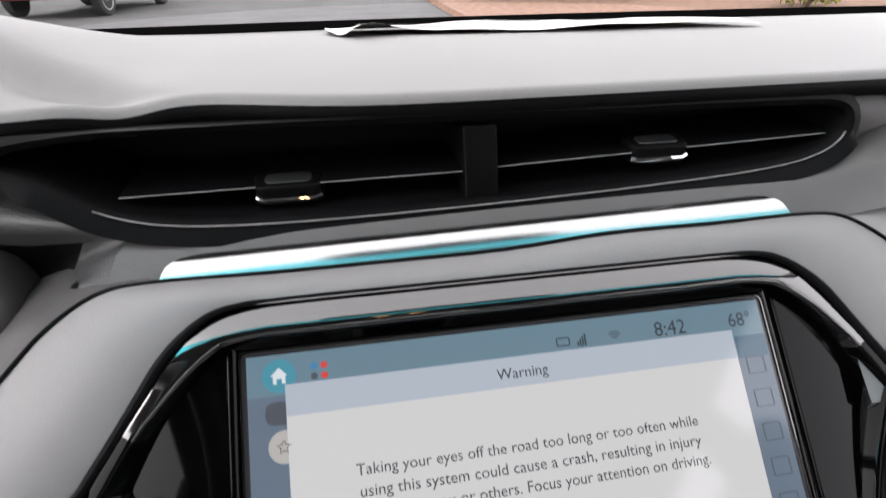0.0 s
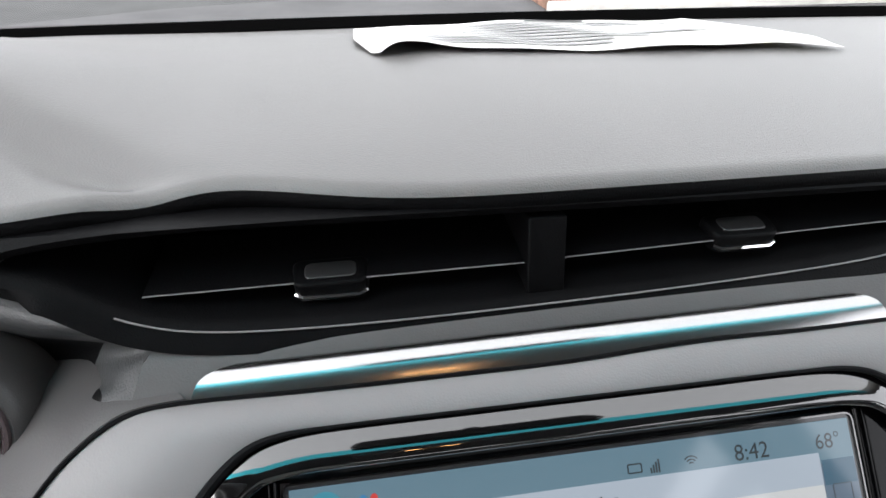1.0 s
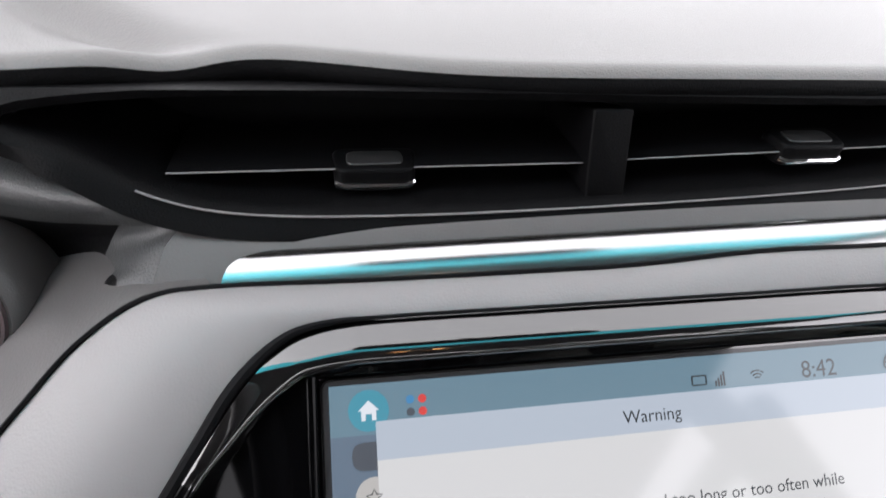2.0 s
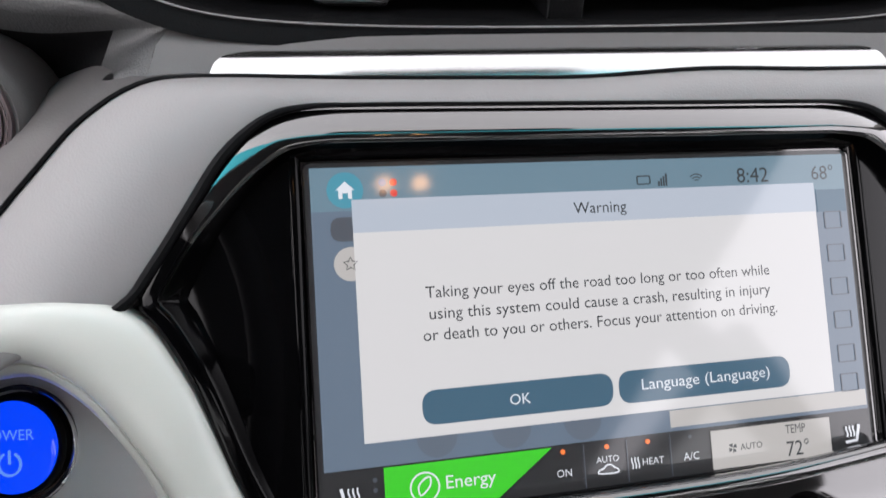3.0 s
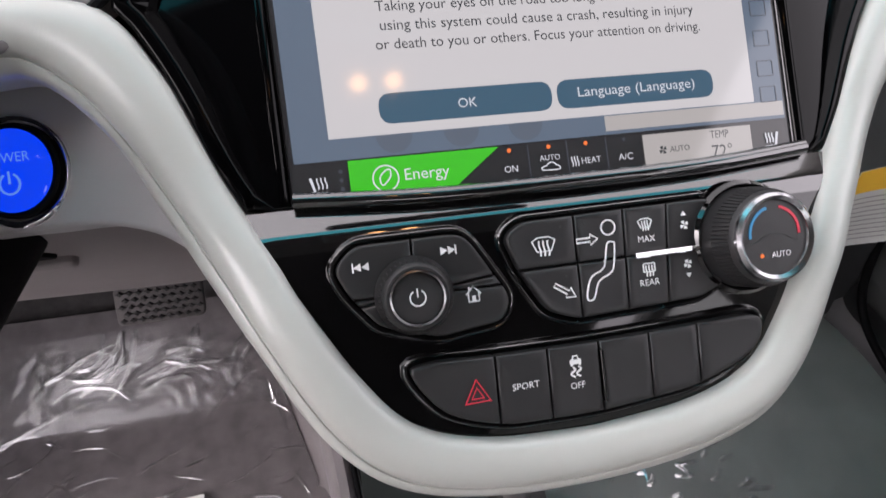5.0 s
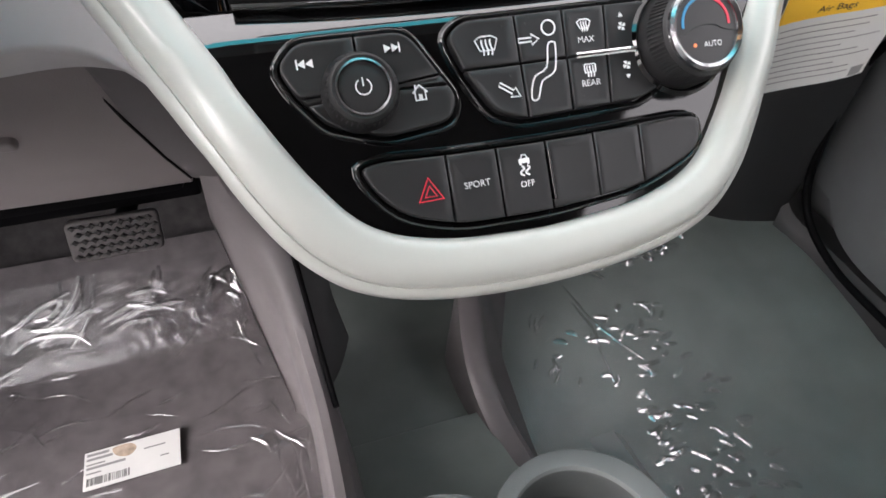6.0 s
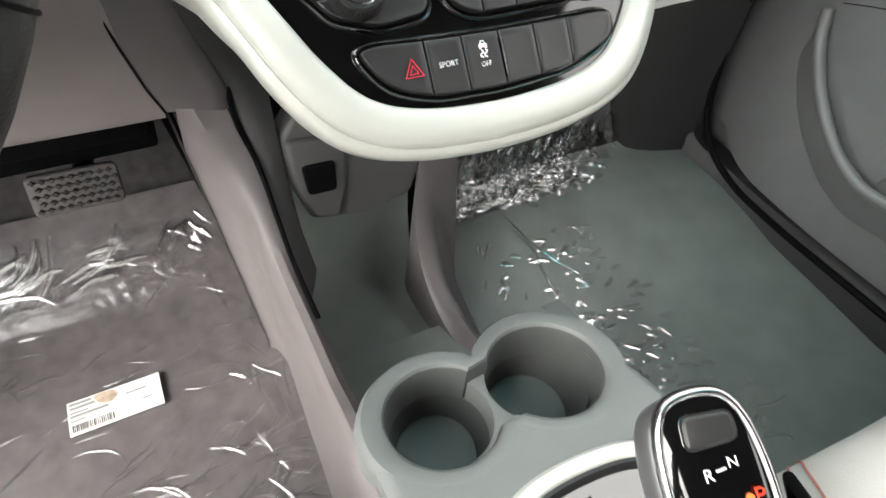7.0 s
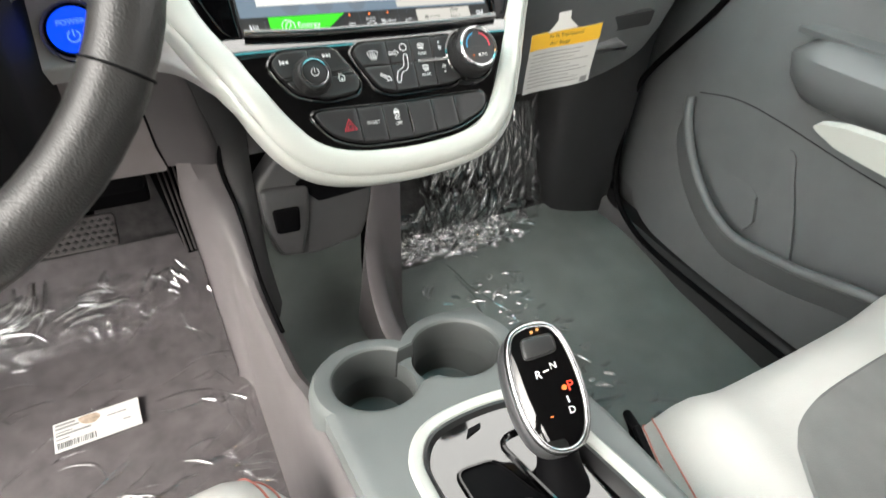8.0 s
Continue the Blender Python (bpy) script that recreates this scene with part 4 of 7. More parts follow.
steam(0.0060, -0.1056, 0.0042, 0.0013, SCR, 0.0010, 0.0013, M["u_textw"], disp)
for x in (-0.0228, -0.0052, 0.0118):
    ui("pilot_light", disc(x, -0.0982, 0.0009, 10), 1.4, "u_orange")
ui("pilot_light", disc(0.0297, -0.0982, 0.0008, 10), 1.4, "u_dim")
for x in (-0.0145, 0.0030, 0.0212):
    ui("key_line", rect(x - 0.0002, -0.1125, x + 0.0002, -0.0965), 1.2, "u_dim")
ui("temperature_key", rect(0.0388, -0.1122, 0.0928, -0.0972), 1.5, "u_grey")
ui_text("AUTO", 0.0560, -0.1046, 0.0098, 1.8, "u_text")
ui_text("TEMP", 0.0765, -0.1000, 0.0092, 1.8, "u_text", 0.0034)
ui_text("72°", 0.0770, -0.1076, 0.0102, 1.8, "u_text", 0.0062)
for k in range(4):
    a = k * math.pi / 2 + 0.5
    ui("fan_mark", [(0.0478 + 0.0011 * math.cos(a + q) * r, -0.1046 + 0.0011 * math.sin(a + q) * r) for q, r in ((0, 0.2), (-0.5, 1.6), (0.3, 1.9), (0.6, 1.0))], 1.8, "u_text")
for x in (-0.1015, 0.1030):
    seat_mark = [(-0.0035, 0.0036), (-0.0020, -0.0026), (0.0032, -0.0030)]
    part("seat_mark", stroke([(x + (a if x < 0 else -a), -0.1052 + b) for a, b in seat_mark], 0.0011, SCR, 0.0010, 0.0013), M["u_textw"], disp)
    steam(x + (0.0008 if x < 0 else -0.0008), -0.1040, 0.0044, 0.0016, SCR, 0.0010, 0.0013, M["u_textw"], disp)
for v in (-0.1000, -0.1035, -0.1070):
    ui("dots_mark", disc(-0.0930, v, 0.0009, 8), 1.3, "u_dim")

# key clusters below the display
def keys(outline, cuts, name="key"):
    """Splits an outline by straight cuts ((x, v), (x, v)) into keys with a narrow gap, and returns their outlines."""
    polys = [[Vector(p[:2]) for p in outline]]
    for a, b in cuts:
        a, b = Vector(a), Vector(b)
        d = (b - a).normalized()
        nrm = Vector((-d.y, d.x))
        new_polys = []
        for poly in polys:
            side = [(p - a).dot(nrm) for p in poly]
            if min(side) > -1e-4 or max(side) < 1e-4:
                new_polys.append(poly)
                continue
            for sg in (1, -1):
                out = []
                for i in range(len(poly)):
                    p, q, s, t = poly[i - 1], poly[i], side[i - 1] * sg, side[i] * sg
                    if s * t < 0:
                        out.append(p.lerp(q, s / (s - t)))
                    if t >= 0:
                        out.append(q)
                new_polys.append(out)
        polys = new_polys
    return polys


def cluster(name, outline, cuts, label, gap=0.00035, high=0.0022):
    c = part(name, slab(outline, LOW, -0.006, -0.0026), M["black"], stack, label)
    part("rim", sheet([[LOW(p[0], p[1], h) for p in q] for q, h in ((inset(outline, -0.0036), -0.0036), (inset(outline, -0.0028), -0.0014), (inset(outline, -0.0021), -0.0008), (inset(outline, -0.0015), -0.0010), (inset(outline, -0.0006), -0.0022), (outline, -0.0040))], loop=True), M["frame"], c, "polished black rim")
    made = []
    for poly in keys(outline, cuts):
        clean = [p for i, p in enumerate(poly) if (p - poly[i - 1]).length > 0.0008]
        line = inset(clean, gap)
        mid = sum(line, Vector((0, 0))) / len(line)
        rows = []
        for d, h in ((0, -0.005), (0, high - 0.0009), (0.0003, high - 0.0003), (0.0009, high)):
            rows.append([LOW(q[0], q[1], h) for q in inset(line, d)])
        top = inset(line, 0.0009)
        for sc, dish in ((0.8, 0.00025), (0.5, 0.0004), (0.02, 0.00045)):
            rows.append([LOW(mid.x + (q[0] - mid.x) * sc, mid.y + (q[1] - mid.y) * sc, high - dish) for q in top])
        made.append(part("key", sheet(rows, loop=True, caps=True), M["button"], c, angle=60))
    return c, made


left_out = rounded([(-0.1012, -0.0060), (-0.0925, 0.0022), (-0.0530, 0.0022), (-0.0480, -0.0010), (-0.0335, -0.0255), (-0.0375, -0.0345), (-0.0640, -0.0372), (-0.0860, -0.0300), (-0.0965, -0.0165)], 0.0045)
audio, _ = cluster("audio_keys", left_out, [((-0.0712, -0.0192), (-0.0705, 0.01)), ((-0.0712, -0.0192), (-0.0300, -0.0150)), ((-0.1100, -0.0180), (-0.0712, -0.0192))], "soft black audio keys round a power knob")
pk = part("power_knob", lathe([(0.0150, -0.002), (0.0150, 0.004), (0.0135, 0.0062), (0.0132, 0.0100), (0.0122, 0.0118)], LOW, -0.0718, -0.0192, 44), M["button"], audio, "round black power knob")
part("knob_ring", lathe([(0.0131, 0.0098), (0.0126, 0.0118), (0.0115, 0.0128), (0.0104, 0.0126), (0.0097, 0.0115)], LOW, -0.0718, -0.0192, 44, False), M["button"], pk, "rounded knob edge")
part("inner_ring", lathe([(0.0106, 0.0116), (0.0103, 0.0131), (0.0095, 0.0133), (0.0091, 0.0120)], LOW, -0.0718, -0.0192, 40, False), M["ring"], pk, "thin polished inner ring")
part("knob_cap", lathe([(0.0098, 0.010), (0.0096, 0.0116), (0.0088, 0.0119), (0.0004, 0.0123)], LOW, -0.0718, -0.0192, 40), M["button"], pk)
for i in range(40):
    a = 2 * math.pi * i / 40
    cx, cy = -0.0718 + 0.0138 * math.cos(a), -0.0192 + 0.0138 * math.sin(a)
    part("rib", tube([LOW(cx, cy, 0.0045), LOW(-0.0718 + 0.0130 * math.cos(a), -0.0192 + 0.0130 * math.sin(a), 0.0102)], 0.0004, 4), M["button"], pk)
arc = [(-0.0718 + 0.0029 * math.sin(a), -0.0192 + 0.0029 * math.cos(a)) for a in np.linspace(0.55, 2 * math.pi - 0.55, 16)]
part("power_mark", stroke(arc, 0.0005, LOW, 0.0125, 0.0128), M["legend"], pk)
part("power_mark", stroke([(-0.0718, -0.0190), (-0.0718, -0.0158)], 0.0005, LOW, 0.0125, 0.0128), M["legend"], pk)
KT = 0.0022


def mark(outline, m="legend", parent=None, n=KT, name="key_mark"):
    return part(name, slab(outline, LOW, n - 0.0002, n + 0.00015), M[m], parent)


def line_mark(pts, w, parent, m="legend", loop=False, n=KT, name="key_mark"):
    return part(name, stroke(pts, w, LOW, n - 0.0002, n + 0.00015, loop), M[m], parent)


for sg, cx, cy in ((-1, -0.0900, -0.0062), (1, -0.0572, -0.0040)):
    for k in (0, 1):
        x = cx + sg * (0.0012 - 0.0030 * k) * -1
        mark([(x - sg * 0.0014, cy + 0.0016), (x - sg * 0.0014, cy - 0.0016), (x + sg * 0.0014, cy)], parent=audio)
    mark(rect(cx + sg * 0.0034 - 0.0003, cy - 0.0018, cx + sg * 0.0034 + 0.0003, cy + 0.0018), parent=audio)
hx, hy = -0.0488, -0.0222
line_mark([(hx - 0.0030, hy), (hx, hy + 0.0030), (hx + 0.0030, hy)], 0.0006, audio)
line_mark([(hx - 0.0021, hy + 0.0006), (hx - 0.0021, hy - 0.0028), (hx + 0.0021, hy - 0.0028), (hx + 0.0021, hy + 0.0006)], 0.0006, audio)
mark(rect(hx - 0.0007, hy - 0.0028, hx + 0.0007, hy - 0.0006), parent=audio)
mark(rect(hx - 0.0020, hy + 0.0016, hx - 0.0013, hy + 0.0032), parent=audio)

right_out = rounded([(-0.0345, -0.0020), (-0.0270, 0.0035), (0.0580, 0.0040), (0.0660, -0.0300), (0.0500, -0.0375), (-0.0070, -0.0385), (-0.0190, -0.0340), (-0.0290, -0.0170)], 0.0045)
hvac, _ = cluster("climate_keys", right_out, [((0.0172, 0.01), (0.0158, -0.05)), ((-0.06, -0.0158), (0.08, -0.0164)), ((-0.0045, 0.01), (-0.0045, -0.0161)), ((0.0372, 0.01), (0.0335, -0.05))], "soft black climate keys with pale symbols")
# chrome bar between the fan keys
part("key_bar", tube([LOW(0.0200, -0.0162, 0.0030), LOW(0.0490, -0.0164, 0.0030)], 0.0012, 8), M["bright"], hvac, "slim chrome bar")
# windscreen symbols


def screen_mark(cx, cy, k, parent, box_shape=False):
    if box_shape:
        line_mark(rounded(rect(cx - 0.0034 * k, cy - 0.0020 * k, cx + 0.0034 * k, cy + 0.0026 * k), 0.0005), 0.0005, parent, loop=True)
    else:
        top = [(cx - 0.0048 * k, cy + 0.0016 * k), (cx - 0.0024 * k, cy + 0.0030 * k), (cx + 0.0024 * k, cy + 0.0030 * k), (cx + 0.0048 * k, cy + 0.0016 * k), (cx + 0.0030 * k, cy - 0.0026 * k), (cx - 0.0030 * k, cy - 0.0026 * k)]
        line_mark(top, 0.0005, parent, loop=True)
    steam(cx, cy - 0.0014 * k, 0.0062 * k, 0.0018 * k, LOW, KT - 0.0001, KT + 0.0003, M["legend"], parent, name="key_mark")


screen_mark(-0.0182, -0.0068, 1.0, hvac)
screen_mark(0.0262, -0.0035, 0.65, hvac)
screen_mark(0.0262, -0.0220, 0.75, hvac, True)
lettering("MAX", LOW, 0.0262, -0.0098, 0.0076, KT + 0.0003, M["legend"], hvac)
lettering("REAR", LOW, 0.0258, -0.0278, 0.0088, KT + 0.0003, M["legend"], hvac)
line_mark(disc(0.0098, -0.0032, 0.0030, 20), 0.0006, hvac, loop=True)
arrow = [(-0.0060, 0.0008), (0.0005, 0.0008), (0.0005, 0.0022), (0.0042, 0.0), (0.0005, -0.0022), (0.0005, -0.0008), (-0.0060, -0.0008)]
line_mark([(0.0015 + a * 0.9 - 0.0004, -0.0072 + b) for a, b in arrow], 0.0006, hvac, loop=True)
ca, sa = math.cos(-0.6), math.sin(-0.6)
line_mark([(-0.0105 + a * ca - b * sa, -0.0268 + a * sa + b * ca) for a, b in arrow], 0.0006, hvac, loop=True)
body_mark = spline([(0.0085, -0.0100, 0), (0.0112, -0.0092, 0), (0.0118, -0.0110, 0), (0.0105, -0.0195, 0), (0.0082, -0.0222, 0), (0.0035, -0.0245, 0), (0.0008, -0.0310, 0), (-0.0020, -0.0312, 0), (-0.0016, -0.0270, 0), (0.0008, -0.0220, 0), (0.0064, -0.0190, 0)], 3, True)
line_mark(body_mark, 0.0006, hvac, loop=True)
for cy, tri in ((-0.0062, 0.0050), (-0.0225, -0.0050)):
    for k in range(4):
        a = k * math.pi / 2 + 0.4
        mark([(0.0440 + 0.0011 * r * math.cos(a + q), cy + 0.0011 * r * math.sin(a + q)) for q, r in ((0, 0.2), (-0.5, 1.6), (0.3, 1.9), (0.6, 1.0))], parent=hvac)
    mark([(0.0428, cy + tri * 0.8), (0.0452, cy + tri * 0.8), (0.0440, cy + tri * 1.15)], parent=hvac)
for x, v in ((-0.0105, -0.0005), (0.0035 - 0.0035, -0.0005), (0.0200, -0.0003), (-0.0100, -0.0205), (0.0215, -0.0330)):
    mark(disc(x, v, 0.0005, 8), "inkblack", hvac)
# temperature dial
DX, DV = 0.0722, -0.0148
dial = part("temperature_dial", lathe([(0.0215, -0.004), (0.0212, 0.004), (0.0205, 0.0080), (0.0190, 0.0160), (0.0178, 0.0178)], LOW, DX, DV, 60), M["button"], stack, "knurled black temperature dial")
part("dial_collar", lathe([(0.0250, -0.005), (0.0245, 0.0015), (0.0228, 0.0030), (0.0216, 0.0015)], LOW, DX, DV, 60, False), M["gloss"], dial)
part("dial_ring", lathe([(0.0181, 0.0165), (0.0178, 0.0190), (0.0165, 0.0200), (0.0150, 0.0192), (0.0146, 0.0178)], LOW, DX, DV, 60, False), M["ring"], dial, "polished dial ring")
part("dial_face", lathe([(0.0150, 0.0172), (0.0148, 0.0182), (0.0003, 0.0184)], LOW, DX, DV, 50), M["button"], dial)
for i in range(72):
    a = 2 * math.pi * i / 72
    part("rib", tube([LOW(DX + 0.0207 * math.cos(a), DV + 0.0207 * math.sin(a), 0.0080), LOW(DX + 0.0192 * math.cos(a), DV + 0.0192 * math.sin(a), 0.0158)], 0.00042, 4), M["button"], dial)
for a0, a1, m in ((105, 185, "blue"), (-5, 75, "red")):
    line_mark([(DX + 0.0112 * math.cos(radians(a)), DV + 0.0015 + 0.0108 * math.sin(radians(a))) for a in np.linspace(a0, a1, 12)], 0.0011, dial, m, n=0.0184)
hump = [(DX - 0.0135, DV - 0.0020), (DX - 0.0080, DV - 0.0012), (DX - 0.0040, DV + 0.0010), (DX + 0.0040, DV + 0.0010), (DX + 0.0080, DV - 0.0012), (DX + 0.0135, DV - 0.0020)]
line_mark(spline([(a, b, 0) for a, b in hump], 4), 0.0006, dial, "inkblack", n=0.0185)
lettering("AUTO", LOW, DX + 0.0020, DV - 0.0068, 0.0088, 0.0187, M["legend"], dial)
mark(disc(DX - 0.0066, DV - 0.0068, 0.0008, 10), "u_orange", dial, 0.0186)
# row of six keys
row_out = spline([(-0.0770, -0.0500, 0), (-0.0690, -0.0462, 0), (-0.0421, -0.0474, 0), (0.0012, -0.0484, 0), (0.0460, -0.0480, 0), (0.0715, -0.0480, 0), (0.0772, -0.0530, 0), (0.0715, -0.0640, 0), (0.0450, -0.0738, 0), (0.0227, -0.0762, 0), (0.0, -0.0775, 0), (-0.0221, -0.0770, 0), (-0.0435, -0.0752, 0), (-0.0650, -0.0668, 0)], 4, True)
row_out = [(p.x, p.y) for p in row_out]
rowc, _ = cluster("switch_row", row_out, [((-0.0425, 0), (-0.0440, -0.1)), ((-0.0212, 0), (-0.0220, -0.1)), ((0.0010, 0), (0.0002, -0.1)), ((0.0236, 0), (0.0228, -0.1)), ((0.0460, 0), (0.0452, -0.1))], "row of six soft black keys")
part("key_bar", slab(rounded(rect(0.0004, -0.0735, 0.0018, -0.0520), 0.0006), LOW, 0.0, 0.0034, 0.0006), M["gloss"], rowc)
tri0 = [(-0.0570, -0.0645), (-0.0468, -0.0645), (-0.0519, -0.0555)]
line_mark(tri0, 0.0008, rowc, "red", True)
line_mark([(-0.0519 + (a + 0.0519) * 0.48, -0.0617 + (b + 0.0617) * 0.48) for a, b in tri0], 0.0007, rowc, "red", True)
lettering("SPORT", LOW, -0.0320, -0.0612, 0.0112, KT + 0.0003, M["legend"], rowc)
lettering("OFF", LOW, -0.0103, -0.0648, 0.0062, KT + 0.0003, M["legend"], rowc)
mark([(-0.0127, -0.0562), (-0.0079, -0.0562), (-0.0079, -0.0545), (-0.0088, -0.0541), (-0.0094, -0.0526), (-0.0112, -0.0526), (-0.0118, -0.0541), (-0.0127, -0.0545)], parent=rowc)
mark([(-0.0113, -0.0542), (-0.0093, -0.0542), (-0.0097, -0.0531), (-0.0109, -0.0531)], "inkblack", rowc, KT + 0.0002)
for dx in (-0.0124, -0.0090):
    mark(rect(dx, -0.0569, dx + 0.0009, -0.0562), parent=rowc)
for dx in (-0.0116, -0.0092):
    line_mark([(dx + 0.0010 * math.sin(q * 7.0), -0.0574 - 0.0040 * q) for q in np.linspace(0, 1, 10)], 0.0007, rowc)

# ---- the white U trim ----
# inner edge and lower crease, from the arch over the power key down to the foot of the U
TRIM = [((-0.345, 0.084), (-0.345, 0.104)), ((-0.29, 0.073), (-0.285, 0.093)), ((-0.235, 0.0660), (-0.235, 0.0855)), ((-0.200, 0.0632), (-0.206, 0.0824)), ((-0.183, 0.0640), (-0.195, 0.0848)),
        ((-0.1705, 0.0678), (-0.1858, 0.0915)), ((-0.1623, 0.0760), (-0.1780, 0.1003)), ((-0.1560, 0.0867), (-0.1712, 0.1105)), ((-0.1502, 0.0980), (-0.1658, 0.1195)), ((-0.1437, 0.1150), (-0.1595, 0.1315)),
        ((-0.1372, 0.1320), (-0.1525, 0.1450)), ((-0.1288, 0.1500), (-0.1448, 0.1615)), ((-0.1208, 0.1660), (-0.1375, 0.1765)), ((-0.1158, 0.1790), (-0.1318, 0.1895)), ((-0.1080, 0.1950), (-0.1240, 0.2065)),
        ((-0.1003, 0.2090), (-0.1165, 0.2215)), ((-0.0925, 0.2210), (-0.1082, 0.2355)), ((-0.0850, 0.2310), (-0.0990, 0.2468)), ((-0.0765, 0.2385), (-0.0875, 0.2565)), ((-0.0650, 0.2442), (-0.0725, 0.2635)),
        ((-0.0480, 0.2487), (-0.0520, 0.2685)), ((-0.0270, 0.2512), (-0.0290, 0.2712))]


def mirrored(p):
    return (-p[0] - 0.006 * min(1, max(0, p[1] - 0.08) / 0.1), p[1])


inner_line = spline([(*a, 0) for a, _ in TRIM] + [(-0.003, 0.2522, 0)] + [(*mirrored(a), 0) for a, _ in reversed(TRIM)], 4)
crease_line = spline([(*b, 0) for _, b in TRIM] + [(-0.003, 0.2722, 0)] + [(*mirrored(b), 0) for _, b in reversed(TRIM)], 4)
rows = []
for o, extra, n in ((0, 0, -0.007), (0.015, 0, -0.0004), (0.05, 0, 0.0016), (0.12, 0, 0.0032), (0.22, 0, 0.0042), (0.36, 0, 0.0049), (0.52, 0, 0.0050), (0.68, 0, 0.0044), (0.82, 0, 0.0030), (0.93, 0, 0.0010), (0.98, 0, -0.0004), (1, 0, -0.0016), (1, 0.0005, -0.0026), (1, 0.0010, -0.0022), (1, 0.0030, -0.0030), (1, 0.0052, -0.0056), (1, 0.0062, -0.0095), (1, 0.0060, -0.0140), (1, 0.0050, -0.025)):
    row = []
    for a, b in zip(inner_line, crease_line):
        p = a.lerp(b, o) + (b - a).normalized() * extra
        row.append(smooth_face(p.x, p.y, n))
    rows.append(row)
part("u_trim", sheet(rows), M["white"], stack, "pearl white U-shaped trim with a fine lower crease", angle=50)
edge = rows[-1]
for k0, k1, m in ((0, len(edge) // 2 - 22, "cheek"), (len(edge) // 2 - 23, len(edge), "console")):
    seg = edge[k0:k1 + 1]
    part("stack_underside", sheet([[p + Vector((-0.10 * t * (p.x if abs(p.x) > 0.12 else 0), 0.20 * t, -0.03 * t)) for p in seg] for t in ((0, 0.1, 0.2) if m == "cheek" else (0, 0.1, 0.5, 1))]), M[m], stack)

# silver pad under the arch, with the power key
PADF = plane((-0.212, -0.030, 0.563), (0.955, -0.16, 0.13), (0.02, 0.643, 0.766))
pad_out = spline([(-0.14, 0.030, 0), (-0.02, 0.036, 0), (0.018, 0.032, 0), (0.040, 0.012, 0), (0.058, -0.020, 0), (0.072, -0.050, 0), (0.088, -0.082, 0), (0.062, -0.056, 0), (0.046, -0.043, 0), (0.028, -0.0365, 0), (0.010, -0.0345, 0), (-0.012, -0.0345, 0), (-0.05, -0.0345, 0), (-0.14, -0.039, 0)], 5, True)
pad = part("key_panel", slab([(p.x, p.y) for p in pad_out], PADF, -0.03, -0.0022, 0.003), M["silver"], stack, "pale silver plastic panel")
BX, BV = -0.0100, -0.0095
pw = part("power_key", lathe([(0.0195, -0.006), (0.0195, 0.0005), (0.0185, 0.0014)], PADF, BX, BV, 44), M["black"], pad, "round power key in a black ring")
part("key_rim", lathe([(0.0235, -0.006), (0.0232, -0.0008), (0.0222, 0.0004), (0.0205, -0.0002), (0.0200, -0.004)], PADF, BX, BV, 44, False), M["bright"], pw, "thin bright rim")
part("key_cap", lathe([(0.0172, 0.0), (0.0168, 0.0022), (0.0150, 0.0028), (0.0003, 0.0032)], PADF, BX, BV, 44), M["u_power"], pw, "blue lit cap")
lettering("POWER", PADF, BX, BV + 0.0050, 0.0190, 0.0034, M["u_powermark"], pw)
arc = [(BX + 0.0042 * math.sin(a), BV - 0.0055 + 0.0042 * math.cos(a)) for a in np.linspace(0.5, 2 * math.pi - 0.5, 14)]
part("power_mark", stroke(arc, 0.0008, PADF, 0.0030, 0.0035), M["u_powermark"], pw)
part("power_mark", stroke([(BX, BV - 0.0055), (BX, BV - 0.0005)], 0.0008, PADF, 0.0030, 0.0035), M["u_powermark"], pw)

# ---- lower dash on the driver's side ----
knee = thing("knee_panel", (-0.4, 0.05, 0.35), "mauve-grey lower dash panel above the pedals", "dash panel")
rows = []
for yy, zz in ((0.03, 0.545), (0.0, 0.530), (-0.009, 0.515), (0.004, 0.495), (0.030, 0.460), (0.060, 0.420), (0.090, 0.379), (0.099, 0.365), (0.103, 0.3575), (0.108, 0.3535), (0.125, 0.354), (0.30, 0.40)):
    rows.append([Vector((x, yy + 0.004 * math.sin(x * 9), zz)) for x in np.linspace(-0.735, -0.184, 24)])
part("panel", sheet(rows), M["knee"], knee)
kf = plane((-0.32, 0.020, 0.4735), (1, 0, 0), (0, -0.595, 0.803))
# a raised slab whose black is the shade inside the recess
part("recess", slab(rounded([(-0.12, -0.018), (0.062, -0.016), (0.030, 0.030), (-0.12, 0.040)], 0.006), kf, -0.002, 0.0050, 0.001), M["black"], knee, "slab painted black as the shade of an open recess")
part("recess_lip", slab(rounded(rect(-0.12, -0.030, 0.066, -0.020), 0.004), kf, -0.002, 0.0085, 0.003), M["knee"], knee)
# cheek between the knee panel and the console
def along(pts, t):
    """The point at t on a line whose points carry their own t."""
    return Vector([float(np.interp(t, [p[0] for p in pts], [p[k] for p in pts])) for k in (1, 2, 3)])


